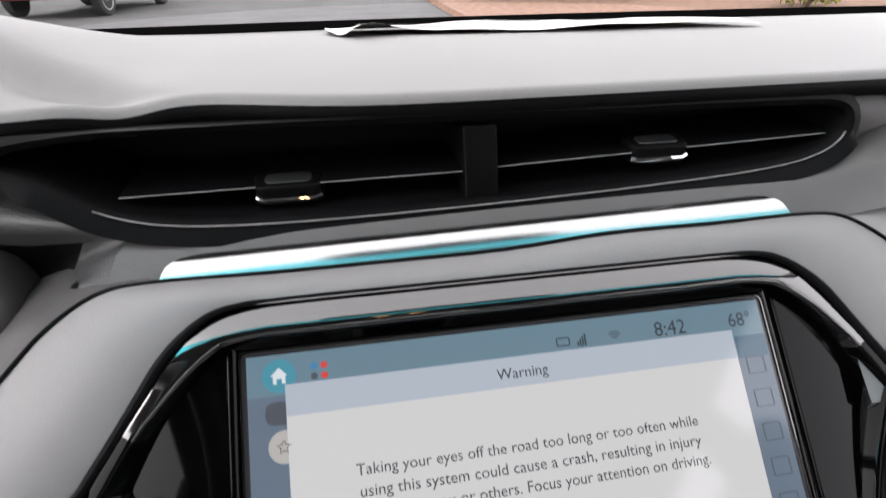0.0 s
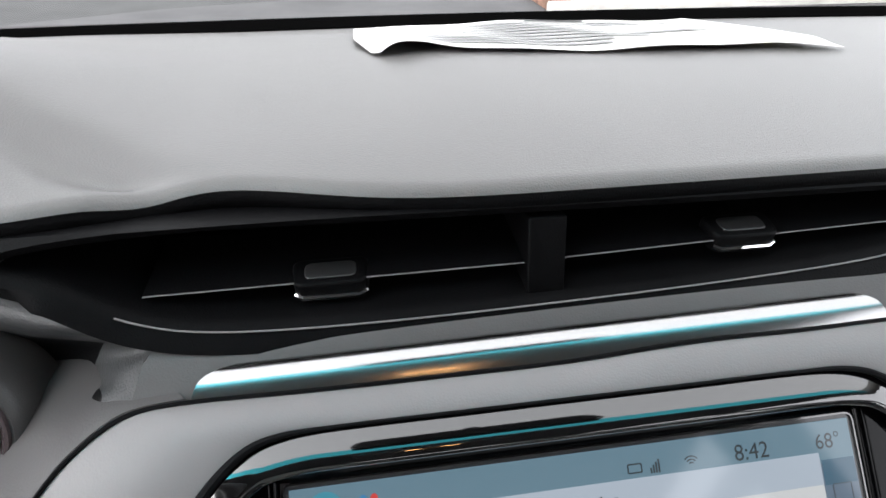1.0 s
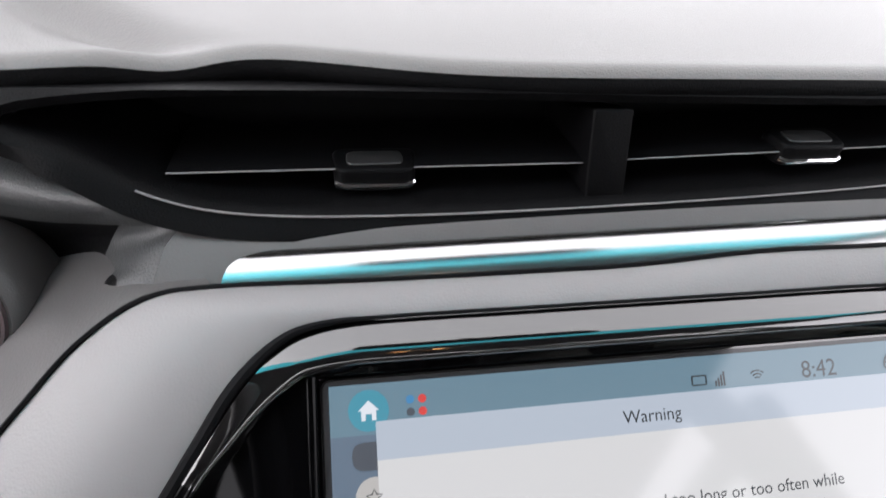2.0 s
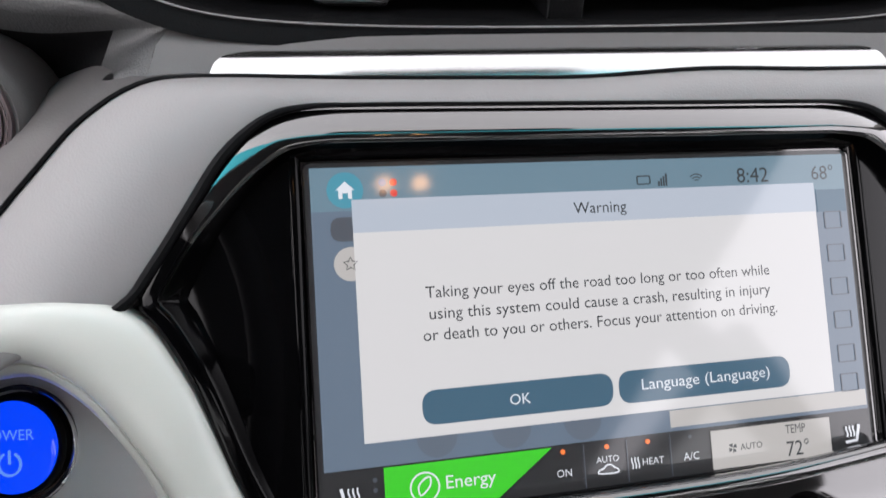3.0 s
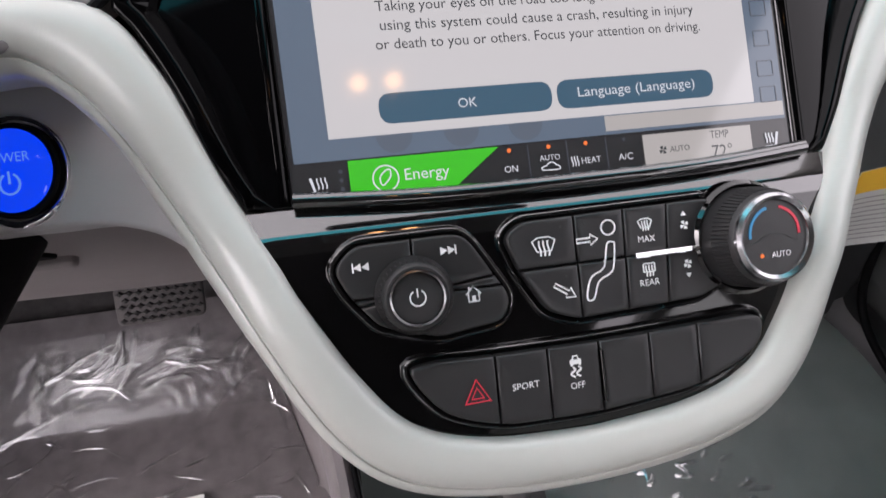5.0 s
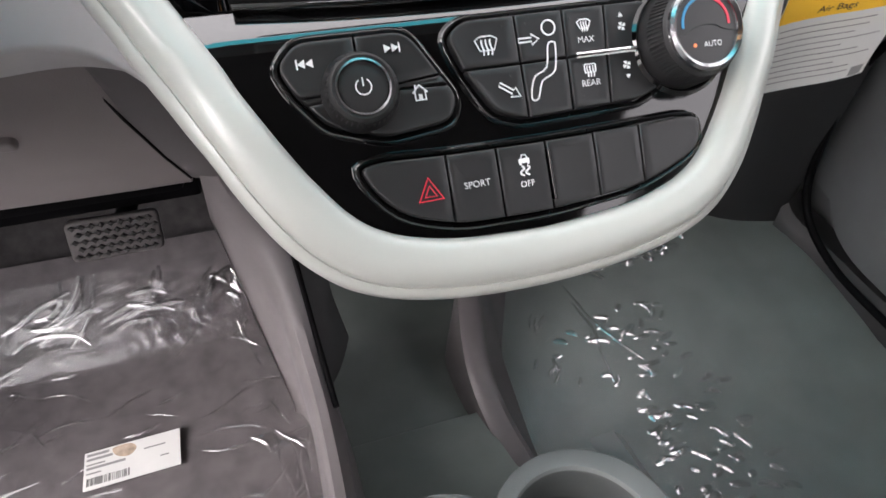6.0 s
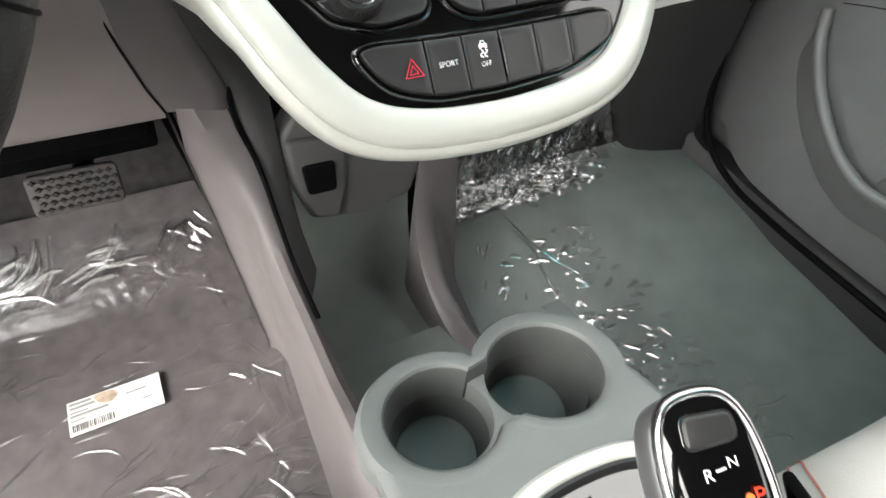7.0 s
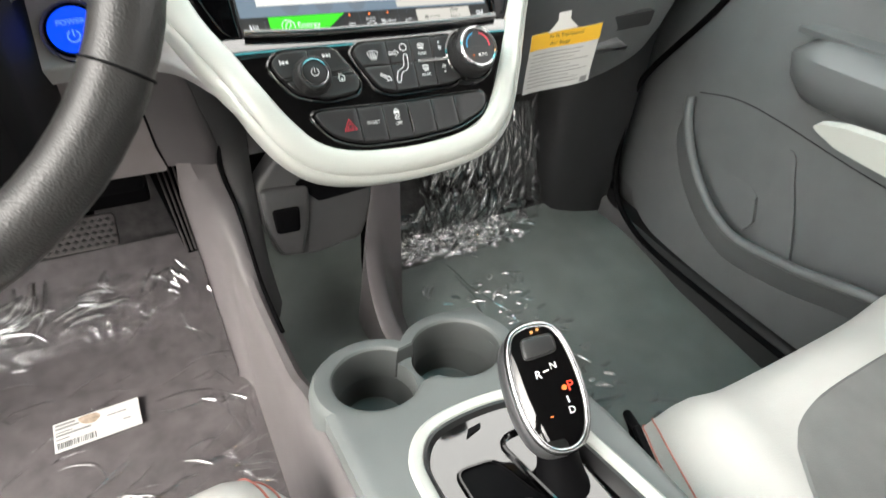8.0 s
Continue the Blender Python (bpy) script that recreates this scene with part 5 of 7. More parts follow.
CHEEK_EDGE = [(0, -0.158, -0.035, 0.520), (0.4, -0.146, 0.010, 0.462), (0.8, -0.1335, 0.052, 0.402), (1.0, -0.1365, 0.074, 0.368)]
chk = []
for t in np.linspace(0, 1, 16):
    a = along([(0, -0.1985, -0.006, 0.515), (0.2, -0.194, 0.002, 0.496), (0.45, -0.193, 0.026, 0.461), (0.8, -0.189, 0.070, 0.402), (1, -0.183, 0.098, 0.362)], t)
    g = along(CHEEK_EDGE, t)
    row = [a + Vector((0, 0.006, 0)), a]
    for k in (0.2, 0.4, 0.6, 0.8):
        row.append(a.lerp(g, k) + Vector((0.0, -0.007, 0.005)) * math.sin(math.pi * k))
    row += [g, g + Vector((0.003, 0.003, -0.001)), g + Vector((0.005, 0.012, -0.006))]
    chk.append(row)
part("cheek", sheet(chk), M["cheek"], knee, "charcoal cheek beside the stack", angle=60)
part("seam", tube([row[1] + Vector((0, -0.001, 0.0006)) for row in chk], 0.0012, 6), M["black"], knee, "dark joint beside the cheek")

# hollow above the pedals: solid blocks, painted black as its shade
solid("trim", join(box(-0.74, 0.20, 0.274, -0.212, 0.34, 0.60, 0.01), box(-0.74, 0.272, 0.214, -0.212, 0.34, 0.28, 0.006)), M["black"], "dash underside above the pedals, blocks black as shade", "dash underside", kind="structure")

# ---- pedals ----
brake = thing("brake_pedal", (-0.315, 0.30, 0.18), "black rubber brake pedal with raised studs", "pedal")
bf = plane((-0.310, 0.238, 0.203), (0.985, 0.12, -0.11), (0.07, 0.40, 0.91))
part("pad", slab(rounded(rect(-0.047, -0.024, 0.047, 0.024), 0.008), bf, -0.012, 0.0, 0.004), M["rubber"], brake)
for i in range(9):
    for j in range(5):
        x, y = -0.040 + 0.0096 * i + (0.0048 if j % 2 else 0), -0.0168 + 0.0084 * j
        if abs(x) < 0.0425:
            part("stud", slab([(x - 0.0040, y), (x, y - 0.0032), (x + 0.0040, y), (x, y + 0.0032)], bf, -0.001, 0.0034, 0.0012, 1), M["stud"], brake)
part("arm", tube(spline([bf(0.0, 0.0, -0.010), bf(0.02, 0.04, -0.05), (-0.29, 0.36, 0.30), (-0.29, 0.36, 0.42)], 5), 0.011, 10), M["black"], brake, "black steel pedal arm")
gas = thing("accelerator_pedal", (-0.165, 0.30, 0.09), "black ribbed rubber accelerator pedal", "pedal")
af = plane((-0.1735, 0.305, 0.150), (0.98, 0.12, -0.02), (-0.06, 0.50, 0.86))
part("pad", slab(rounded([(-0.012, -0.055), (0.020, -0.055), (0.022, 0.10), (-0.030, 0.10)], 0.004), af, -0.010, 0.0, 0.002), M["black"], gas)
for i in range(6):
    x = -0.014 + 0.0062 * i
    part("rib", slab(rounded([(x + 0.001, -0.052), (x + 0.004, -0.052), (x * 1.35 + 0.003, 0.095), (x * 1.35, 0.095)], 0.001, 2), af, -0.001, 0.0026, 0.0006, 1), M["rubber"], gas)
part("bracket", tube(spline([(-0.21, 0.33, 0.33), (-0.24, 0.29, 0.345), (-0.20, 0.22, 0.355)], 5), 0.012, 8), M["black"], gas)
part("clip", tube([(-0.262, 0.235, 0.33), (-0.258, 0.235, 0.345), (-0.250, 0.235, 0.344)], 0.003, 6), M["bright"], gas, "bright metal clip")

# ---- floor mats under clear film ----
def mat_z(x, y):
    return floor_z(x, y) + 0.004


def ropes(seed, zones):
    """Short wandering folds of loose film: (points, half width, height) for each fold of each zone."""
    rng = random.Random(seed)
    out = []
    for n, (xa, xb), (ya, yb), (la, lb), (ha, hb), (aa, ab), *wide in zones:
        for _ in range(n):
            x, y, a = rng.uniform(xa, xb), rng.uniform(ya, yb), radians(rng.uniform(aa, ab))
            length, bend, pts = rng.uniform(la, lb), rng.gauss(0, 0.16), []
            for k in range(6):
                pts.append((x, y))
                x, y, a = x + length / 5 * math.cos(a), y + length / 5 * math.sin(a), a + bend + rng.gauss(0, 0.15)
            high = rng.uniform(ha, hb)
            out.append((pts, 0.0007 + (wide[0] if wide else 0.21) * high + rng.uniform(0, 0.0005), high))
    return out


def creases(t, seed, zones, y1, fn, fold_mat):
    """Raised folds of a film, joined into one mesh."""
    verts, faces = [], []
    for pts, w, top in ropes(seed, zones):
        line = spline([(a, b, 0) for a, b in pts], 3)
        n, base = len(line), len(verts)
        for i, p in enumerate(line):
            d = (line[min(i + 1, n - 1)] - line[max(i - 1, 0)]).normalized()
            fade = math.sin(math.pi * (i + 0.4) / (n - 0.2)) ** 0.6
            for q in (-2, -1.2, -0.6, 0, 0.6, 1.2, 2):
                x, y = p.x - d.y * q * w * (0.4 + 0.6 * fade), p.y + d.x * q * w * (0.4 + 0.6 * fade)
                y = min(y, y1)
                verts.append((x, y, fn(x, y) + 0.0026 + top * fade * math.exp(-q * q)))
        for i in range(n - 1):
            for k in range(6):
                a = base + i * 7 + k
                faces.append((a, a + 1, a + 8, a + 7))
    me = bpy.data.meshes.new("creases")
    me.from_pydata(verts, [], faces)
    finish(me, M[fold_mat], 180)
    ob = new("creases", me)
    ob.parent, ob.matrix_parent_inverse = t, Matrix.Translation(-PLACE[t.name])
    tagged(ob, "shiny raised creases of the film", kind="stuff")
    ob.visible_shadow = False


def film(x0, x1, y0, y1, nx, ny, zones, seed, label, fn, flat_mat="film", fold_mat="fold"):
    """A loose clear sheet over the mat, with raised creases."""
    t = thing("plastic_film", ((x0 + x1) / 2, y0, fn((x0 + x1) / 2, y0) + 0.002), label, "plastic film", group="protective films")
    rows = ground_rows(x0, x1, y0, y1, nx, ny, 0.0022, fn)
    for row in rows:
        for p in row:
            p.z += 0.0006 * noise.noise(Vector((p.x * 30, p.y * 30, seed)))
    flat = part("film_sheet", sheet(rows), M[flat_mat], t, "", 180)
    flat.visible_shadow = False
    creases(t, seed, zones, y1, fn, fold_mat)
    return t


def floor_mat(x0, x1, y0, y1, label, m):
    t = thing("floor_mat", ((x0 + x1) / 2, (y0 + y1) / 2, mat_z((x0 + x1) / 2, (y0 + y1) / 2)), label, "floor mat", group="floor mats")
    rows = ground_rows(x0, x1, y0, y1, 30, 50, 0.0, mat_z)
    rows = [[p - Vector((0, 0, 0.012)) for p in rows[0]]] + rows + [[p - Vector((0, 0, 0.012)) for p in rows[-1]]]
    rows = [[r[0] - Vector((0, 0, 0.012))] + r + [r[-1] - Vector((0, 0, 0.012))] for r in rows]
    part("carpet_face", sheet(rows), M[m], t)
    return t


def crumple(t, fn, x0, x1, y0, y1, step, scale, k, amp, seed, cut=0.5, m="fold2"):
    """A patch of tightly crumpled film: winding ridges that fade towards its ragged edge."""
    nx, ny = int((x1 - x0) / step), int((y1 - y0) / (step * 0.8))
    verts, faces = [], []
    for j in range(ny + 1):
        for i in range(nx + 1):
            u, v = i / nx, j / ny
            x, y = x0 + (x1 - x0) * u, y0 + (y1 - y0) * v
            p = Vector((x * scale, y * scale * 1.7, seed))
            n = noise.noise(p) + 0.45 * noise.noise(p * 2.3)
            edge = min(1, 5 * min(u, 1 - u)) * min(1, 3.5 * min(v, 1 - v))
            mask = min(1, max(0, (edge + 0.8 * noise.noise(Vector((x * 11, y * 14, seed + 7))) - 0.15) / cut))
            ridge = 0.5 + 0.5 * math.cos(2 * math.pi * k * n)
            verts.append((x, y, fn(x, y) + 0.0016 + mask * (0.0012 + amp * ridge ** 1.6)))
    for j in range(ny):
        for i in range(nx):
            a = j * (nx + 1) + i
            faces.append((a, a + 1, a + nx + 2, a + nx + 1))
    me = bpy.data.meshes.new("crumple")
    me.from_pydata(verts, [], faces)
    finish(me, M[m], 180)
    ob = new("crumple", me)
    ob.parent, ob.matrix_parent_inverse = t, Matrix.Translation(-PLACE[t.name])
    tagged(ob, "tightly crumpled shiny film")
    ob.visible_shadow = False


floor_mat(-0.68, -0.145, -0.60, 0.335, "mauve-grey carpet mat under clear plastic film", "mat")
floor_mat(0.112, 0.712, -0.60, 0.36, "green-grey carpet mat in the passenger footwell", "mat2")


def toe_z(x, y):
    return max(mat_z(x, y), 0.046 + (y - 0.222) * 3.4)


# creases: count, patch of floor, lengths, heights, directions
driver_film = film(-0.66, -0.138, -0.45, 0.312, 60, 90, [
    (150, (-0.64, -0.16), (-0.42, 0.22), (0.02, 0.09), (0.0006, 0.0018), (-25, 40)), (45, (-0.40, -0.17), (-0.16, -0.02), (0.03, 0.08), (0.0008, 0.003), (-10, 60)), (14, (-0.20, -0.145), (-0.15, 0.2), (0.03, 0.08), (0.001, 0.003), (70, 110))], 3, "clear wrinkled protective film over the driver's mat", mat_z)
passenger_film = film(0.108, 0.686, -0.45, 0.295, 56, 110, [
    (90, (0.150, 0.46), (0.165, 0.228), (0.012, 0.045), (0.0028, 0.0060), (-45, 20), 0.55), (60, (0.150, 0.36), (0.165, 0.228), (0.012, 0.04), (0.003, 0.0075), (-20, 200)), (130, (0.20, 0.50), (0.222, 0.285), (0.010, 0.035), (0.004, 0.009), (-30, 30), 0.12),
    (34, (0.18, 0.36), (-0.01, 0.10), (0.012, 0.030), (0.0005, 0.0010), (-22, 14), 1.3), (60, (0.25, 0.40), (-0.18, -0.01), (0.010, 0.032), (0.0005, 0.0010), (-30, 6), 1.3), (8, (0.15, 0.22), (-0.02, 0.10), (0.012, 0.03), (0.0010, 0.002), (40, 80), 0.3), (2, (0.235, 0.245), (0.10, 0.16), (0.10, 0.16), (0.0005, 0.001), (-75, -70)),
    (14, (0.26, 0.44), (-0.30, -0.18), (0.02, 0.06), (0.0005, 0.0010), (-20, 15), 1.3)], 8, "clear wrinkled protective film over the passenger's mat", toe_z, "film2", "fold3")
creases(driver_film, 12, [
    (13, (-0.54, -0.32), (0.238, 0.272), (0.05, 0.10), (0.0022, 0.0038), (15, 40), 0.26), (5, (-0.50, -0.28), (0.266, 0.290), (0.03, 0.07), (0.002, 0.0035), (-25, 15), 0.30),
    (4, (-0.34, -0.25), (0.250, 0.28), (0.03, 0.05), (0.002, 0.0035), (45, 70), 0.30), (10, (-0.25, -0.145), (0.240, 0.285), (0.012, 0.030), (0.002, 0.0035), (95, 135), 0.35), (5, (-0.64, -0.52), (0.12, 0.20), (0.012, 0.03), (0.002, 0.003), (30, 80), 0.3)], 0.312, mat_z, "fold4")
crumple(driver_film, mat_z, -0.58, -0.15, 0.215, 0.300, 0.0013, 12, 2.4, 0.0036, 3)
crumple(passenger_film, toe_z, 0.13, 0.42, 0.165, 0.238, 0.0012, 30, 2.2, 0.0065, 8, 0.3, "fold3")
crumple(passenger_film, toe_z, 0.26, 0.50, 0.205, 0.295, 0.0011, 26, 2.6, 0.0060, 9, 0.3, "fold3")
# parts label on the driver's mat
lab = thing("paper_label", (-0.35, 0.073, 0.0), "white parts label with printed bars and a brown smudge", "label")
lf = plane((-0.3510, 0.0755, mat_z(-0.35, 0.0735) + 0.008), (0.998, 0.02, 0), (-0.02, 0.99, 0.12))
part("sheet", slab(rounded(rect(-0.0525, -0.0225, 0.0525, 0.0225), 0.001), lf, -0.0004, 0.0), M["paper"], lab)
part("smudge", slab(spline([(-0.022, 0.020, 0), (-0.004, 0.021, 0), (0.004, 0.014, 0), (-0.004, 0.006, 0), (-0.018, 0.010, 0)], 4, True), lf, 0.0, 0.0002), M["stain"], lab)
rng = random.Random(5)
for k, (y, h, x0, x1) in enumerate(((0.017, 0.003, -0.050, -0.026), (0.0115, 0.003, -0.050, -0.022), (0.006, 0.0018, -0.050, -0.03), (0.001, 0.003, -0.050, -0.008), (-0.0045, 0.0018, -0.050, -0.034), (0.008, 0.0018, 0.012, 0.036), (-0.006, 0.0016, 0.03, 0.04))):
    part("print_bar", slab(rect(x0, y, x1, y + h), lf, 0.0, 0.0002), M["ink"], lab)
for i in range(22):
    part("barcode_bar", slab(rect(-0.049 + 0.0021 * i, -0.018, -0.049 + 0.0021 * i + rng.choice((0.0006, 0.001, 0.0014)), -0.009), lf, 0.0, 0.0002), M["inkblack"], lab)

# ---- console between the seats ----
con = thing("centre_console", (0, -0.2, 0.0), "charcoal plastic centre console with open tray and cup holders", "centre console")


def con_top(y):
    return 0.29 - 0.2 * (y + 0.19)


# left wall: ridge from the dash down past the tray to the cup holders
ridge = spline([(-0.1480, 0.078, 0.386), (-0.1435, 0.079, 0.350), (-0.1345, 0.072, 0.305), (-0.1305, 0.048, 0.258), (-0.1275, 0.018, 0.218), (-0.122, -0.04, 0.195), (-0.120, -0.12, 0.205), (-0.121, -0.20, 0.258), (-0.122, -0.34, 0.295), (-0.124, -0.60, 0.33)], 6)
rows = []
for p in ridge:
    zf = floor_z(-0.14, p.y) - 0.02
    wd = 0.018 * min(1, max(0, (p.z - 0.27) / 0.10)) if p.y > 0 else 0.0
    rows.append([Vector((-0.150 - wd, p.y + 0.3 * wd, zf)), Vector((-0.142 - wd, p.y + 0.3 * wd, zf + 0.04)), Vector((p.x - 0.012 - wd, p.y + 0.5 * wd, p.z - 0.06)), Vector((p.x - 0.008 - wd, p.y + 0.4 * wd, p.z - 0.014)), Vector((p.x - 0.004 - 0.5 * wd, p.y - 0.1 * wd, p.z - 0.003)), Vector((p.x - 0.002, p.y, p.z)), Vector((p.x + 0.006, p.y, p.z + 0.001)), Vector((p.x + 0.013, p.y, p.z - 0.006)), Vector((p.x + 0.016, p.y, p.z - 0.03)), Vector((p.x + 0.022, p.y, 0.045))])
part("side_wall", sheet(rows), M["wall"], con, "mauve-grey console side wall")
ridge = spline([(0.066, 0.075, 0.37), (0.052, 0.070, 0.26), (0.044, 0.060, 0.180), (0.042, 0.016, 0.110), (0.047, -0.04, 0.080), (0.058, -0.12, 0.075), (0.07, -0.20, 0.07)], 6)
rows = []
for p in ridge:
    zf = floor_z(0.14, p.y) - 0.03
    rows.append([Vector((p.x - 0.012, p.y + 0.01, 0.040)), Vector((p.x - 0.004, p.y + 0.004, p.z - 0.03)), Vector((p.x - 0.002, p.y, p.z - 0.004)), Vector((p.x + 0.004, p.y, p.z + 0.001)), Vector((p.x + 0.020, p.y + 0.004, p.z + 0.003)), Vector((p.x + 0.026, p.y + 0.006, p.z - 0.001)), Vector((p.x + 0.034, p.y + 0.006, p.z - 0.03)), Vector((max(p.x + 0.05, 0.118), p.y + 0.006, zf + 0.03)), Vector((0.134, p.y + 0.006, zf))])
part("side_wall", sheet(rows), M["ridge"], con, "charcoal console side wall")
rows = []
for y in np.linspace(-0.165, -0.62, 10):
    zt = con_top(max(y, -0.36)) - 0.012
    rows.append([Vector((0.058, y, zt)), Vector((0.078, y, zt)), Vector((0.088, y, zt - 0.012)), Vector((0.098, y, zt - 0.10)), Vector((0.134, y, floor_z(0.14, y) - 0.03))])
part("side_wall", sheet(rows), M["cup"], con)
# tray floor, step and front
part("tray_floor", sheet([[Vector((x, y, z)) for x in np.linspace(-0.108, 0.060, 9)] for y, z in ((0.126, 0.26), (0.125, 0.13), (0.118, 0.082), (0.098, 0.058), (0.06, 0.048), (-0.010, 0.047), (-0.016, 0.052), (-0.020, 0.066), (-0.06, 0.075), (-0.16, 0.08))]), M["tray"], con, "deep open tray")
part("bulkhead", box(-0.135, 0.135, 0.04, 0.12, 0.145, 0.55), M["black"], con)
# inner side between the cheek and the outlet panel
inner = ((0.12, -0.108, 0.030, -0.080, 0.086), (0.20, -0.114, 0.042, -0.090, 0.083), (0.25, -0.117, 0.056, -0.0925, 0.081), (0.30, -0.1215, 0.082, -0.0945, 0.080), (0.345, -0.1305, 0.086, -0.0955, 0.081), (0.375, -0.1325, 0.074, -0.0955, 0.081), (0.402, -0.1310, 0.055, -0.0955, 0.079), (0.430, -0.1375, 0.035, -0.098, 0.065), (0.458, -0.1440, 0.014, -0.104, 0.045), (0.49, -0.150, -0.012, -0.112, 0.020), (0.522, -0.157, -0.036, -0.120, -0.010))
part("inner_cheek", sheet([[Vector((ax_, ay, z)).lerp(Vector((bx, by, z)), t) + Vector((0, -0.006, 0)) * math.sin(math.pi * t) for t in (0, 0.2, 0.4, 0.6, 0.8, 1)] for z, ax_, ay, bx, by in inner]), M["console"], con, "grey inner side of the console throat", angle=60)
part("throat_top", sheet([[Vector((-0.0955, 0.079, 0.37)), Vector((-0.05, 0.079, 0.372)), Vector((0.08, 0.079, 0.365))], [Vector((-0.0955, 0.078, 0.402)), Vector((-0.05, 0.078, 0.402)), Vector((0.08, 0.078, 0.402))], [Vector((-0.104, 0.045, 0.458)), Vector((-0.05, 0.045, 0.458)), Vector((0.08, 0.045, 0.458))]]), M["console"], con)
part("joint", tube(spline([(-0.1300, 0.058, 0.404), (-0.1290, 0.076, 0.365), (-0.1265, 0.082, 0.340), (-0.1195, 0.073, 0.300), (-0.1160, 0.050, 0.254), (-0.1130, 0.020, 0.214), (-0.1080, -0.040, 0.190)], 5), 0.0028, 8), M["black"], con, "dark joint beside the side wall")
# outlet panel in front of the tray
of = plane((0, 0.075, 0.26), (1, 0, 0), (0, 0, 1))
op = part("outlet_panel", slab(rounded([(-0.094, 0.066), (-0.0915, 0.002), (-0.077, -0.049), (-0.025, -0.0585), (0.041, -0.049), (0.0665, 0.02), (0.078, 0.10), (-0.06, 0.11)], 0.010), of, -0.03, 0.0, 0.006), M["console"], con, "grey panel with a power socket")
part("socket_bezel", slab(rounded([(-0.092, 0.064), (-0.089, 0.004), (-0.075, -0.042), (-0.046, -0.050), (-0.034, 0.0), (-0.030, 0.058)], 0.010), of, -0.004, 0.007, 0.006), M["console"], op)
part("socket_lid", slab(rounded([(-0.081, 0.034), (-0.078, -0.004), (-0.047, -0.005), (-0.046, 0.033)], 0.006), of, 0.0, 0.0110, 0.003), M["black"], op, "black flip lid")
# the pocket is a flat slab, its inner shade painted black
part("slot", slab(rounded([(-0.048, 0.062), (-0.018, 0.030), (0.062, 0.036), (0.072, 0.070), (0.0, 0.095)], 0.004), of, -0.001, 0.0022), M["black"], op, "slab painted black as the shade of an open pocket")

# cup holders
CUPS = [(-0.066, -0.228, 0.0405), (0.0175, -0.2265, 0.0425)]
def figure_eight(grow, k=44):
    """The joined outline of the two cups with a neck between them."""
    (ax_, ay, ar), (bx, by, br) = CUPS
    pts = []
    for i in range(k):
        a = radians(38 + (360 - 76) * i / (k - 1))
        pts.append((ax_ + (ar + grow) * math.cos(a), ay + (ar + grow) * math.sin(a)))
    for i in range(k):
        a = radians(180 + 38 + (360 - 76) * i / (k - 1))
        pts.append((bx + (br + grow) * math.cos(a), by + (br + grow) * math.sin(a)))
    return pts


def on_top(pts, n=0.0):
    return [Vector((x, y, con_top(y) + n)) for x, y in pts]


cups = thing("cup_holder", (-0.02, -0.22, 0.2), "charcoal twin cup holder moulded into the console", "cup holder")
rows = []
outer = figure_eight(0.011)


def block(p, k):
    """Outline of the moulded block, less waisted than the cups."""
    x, y = p
    return (x + (x + 0.024) * 0.10 * k, y + (0.0 if y < -0.225 else 0.004 * k))


rows.append([Vector((block(p, 1.2)[0], block(p, 1.2)[1], 0.12)) for p in outer])
rows.append([q - Vector((0, 0, 0.012)) for q in on_top([block(p, 1) for p in outer])])
rows.append([q - Vector((0, 0, 0.003)) for q in on_top([block(p, 0.8) for p in outer])])
rows.append(on_top([block(p, 0.45) for p in outer], 0.0012))
rows.append(on_top(figure_eight(0.0045), 0.0018))
rows.append(on_top(figure_eight(0.0015), 0.0004))
rows.append(on_top(figure_eight(0.0), -0.003))
part("cup_rim", sheet(rows, loop=True), M["cup"], cups, "rounded grey rim")
# walls and wells take a darker tone that stands in for their shade
part("cup_wall", sheet([on_top(figure_eight(0.0), -0.003), on_top(figure_eight(-0.001), -0.006), on_top(figure_eight(-0.0025), -0.040)], loop=True), M["well"], cups, "smooth inner wall, plastic darkened as shade")
for x, y, r in CUPS:
    part("cup_floor", lathe([(r - 0.0085, -0.0775), (r - 0.0100, -0.0770), (r - 0.0104, -0.0785), (r - 0.0112, -0.0785), (r - 0.0116, -0.0770), (0.0005, -0.0765)], plane((x, y + 0.004, con_top(y)), (1, 0, 0), (0, 1, 0)), seg=44), M["cup"], cups, "round ringed floor")
    part("cup_well", sheet([[Vector((x + rr * math.cos(a), y + 0.004 + rr * math.sin(a), con_top(y) - h - 0.2 * (rr * math.sin(a)) * w)) for a in np.linspace(0, 2 * math.pi, 41)[:-1]] for rr, h, w in ((r - 0.0015, 0.036, 1), (r - 0.006, 0.070, 0.6), (r - 0.009, 0.078, 0), (r - 0.0105, 0.0785, 0), (r - 0.0110, 0.0795, 0), (r - 0.0125, 0.0785, 0), (0.001, 0.079, 0))], loop=True), M["well"], cups, "deep round well with a ringed floor, darkened as shade")
# low saddle between the two wells
(lx, ly, lr), (rx, ry, rr_) = CUPS
sad = []
for y in np.linspace(-0.262, -0.193, 24):
    xl = lx + math.sqrt(max(1e-6, (lr - 0.002) ** 2 - (y - ly - 0.004) ** 2))
    xr = rx - math.sqrt(max(1e-6, (rr_ - 0.002) ** 2 - (y - ry - 0.004) ** 2))
    z = con_top(y) - 0.020
    sad.append([Vector((xl - 0.001, y, z - 0.03)), Vector((xl, y, z)), Vector(((xl + xr) / 2, y, z + 0.001)), Vector((xr, y, z)), Vector((xr + 0.001, y, z - 0.03))])
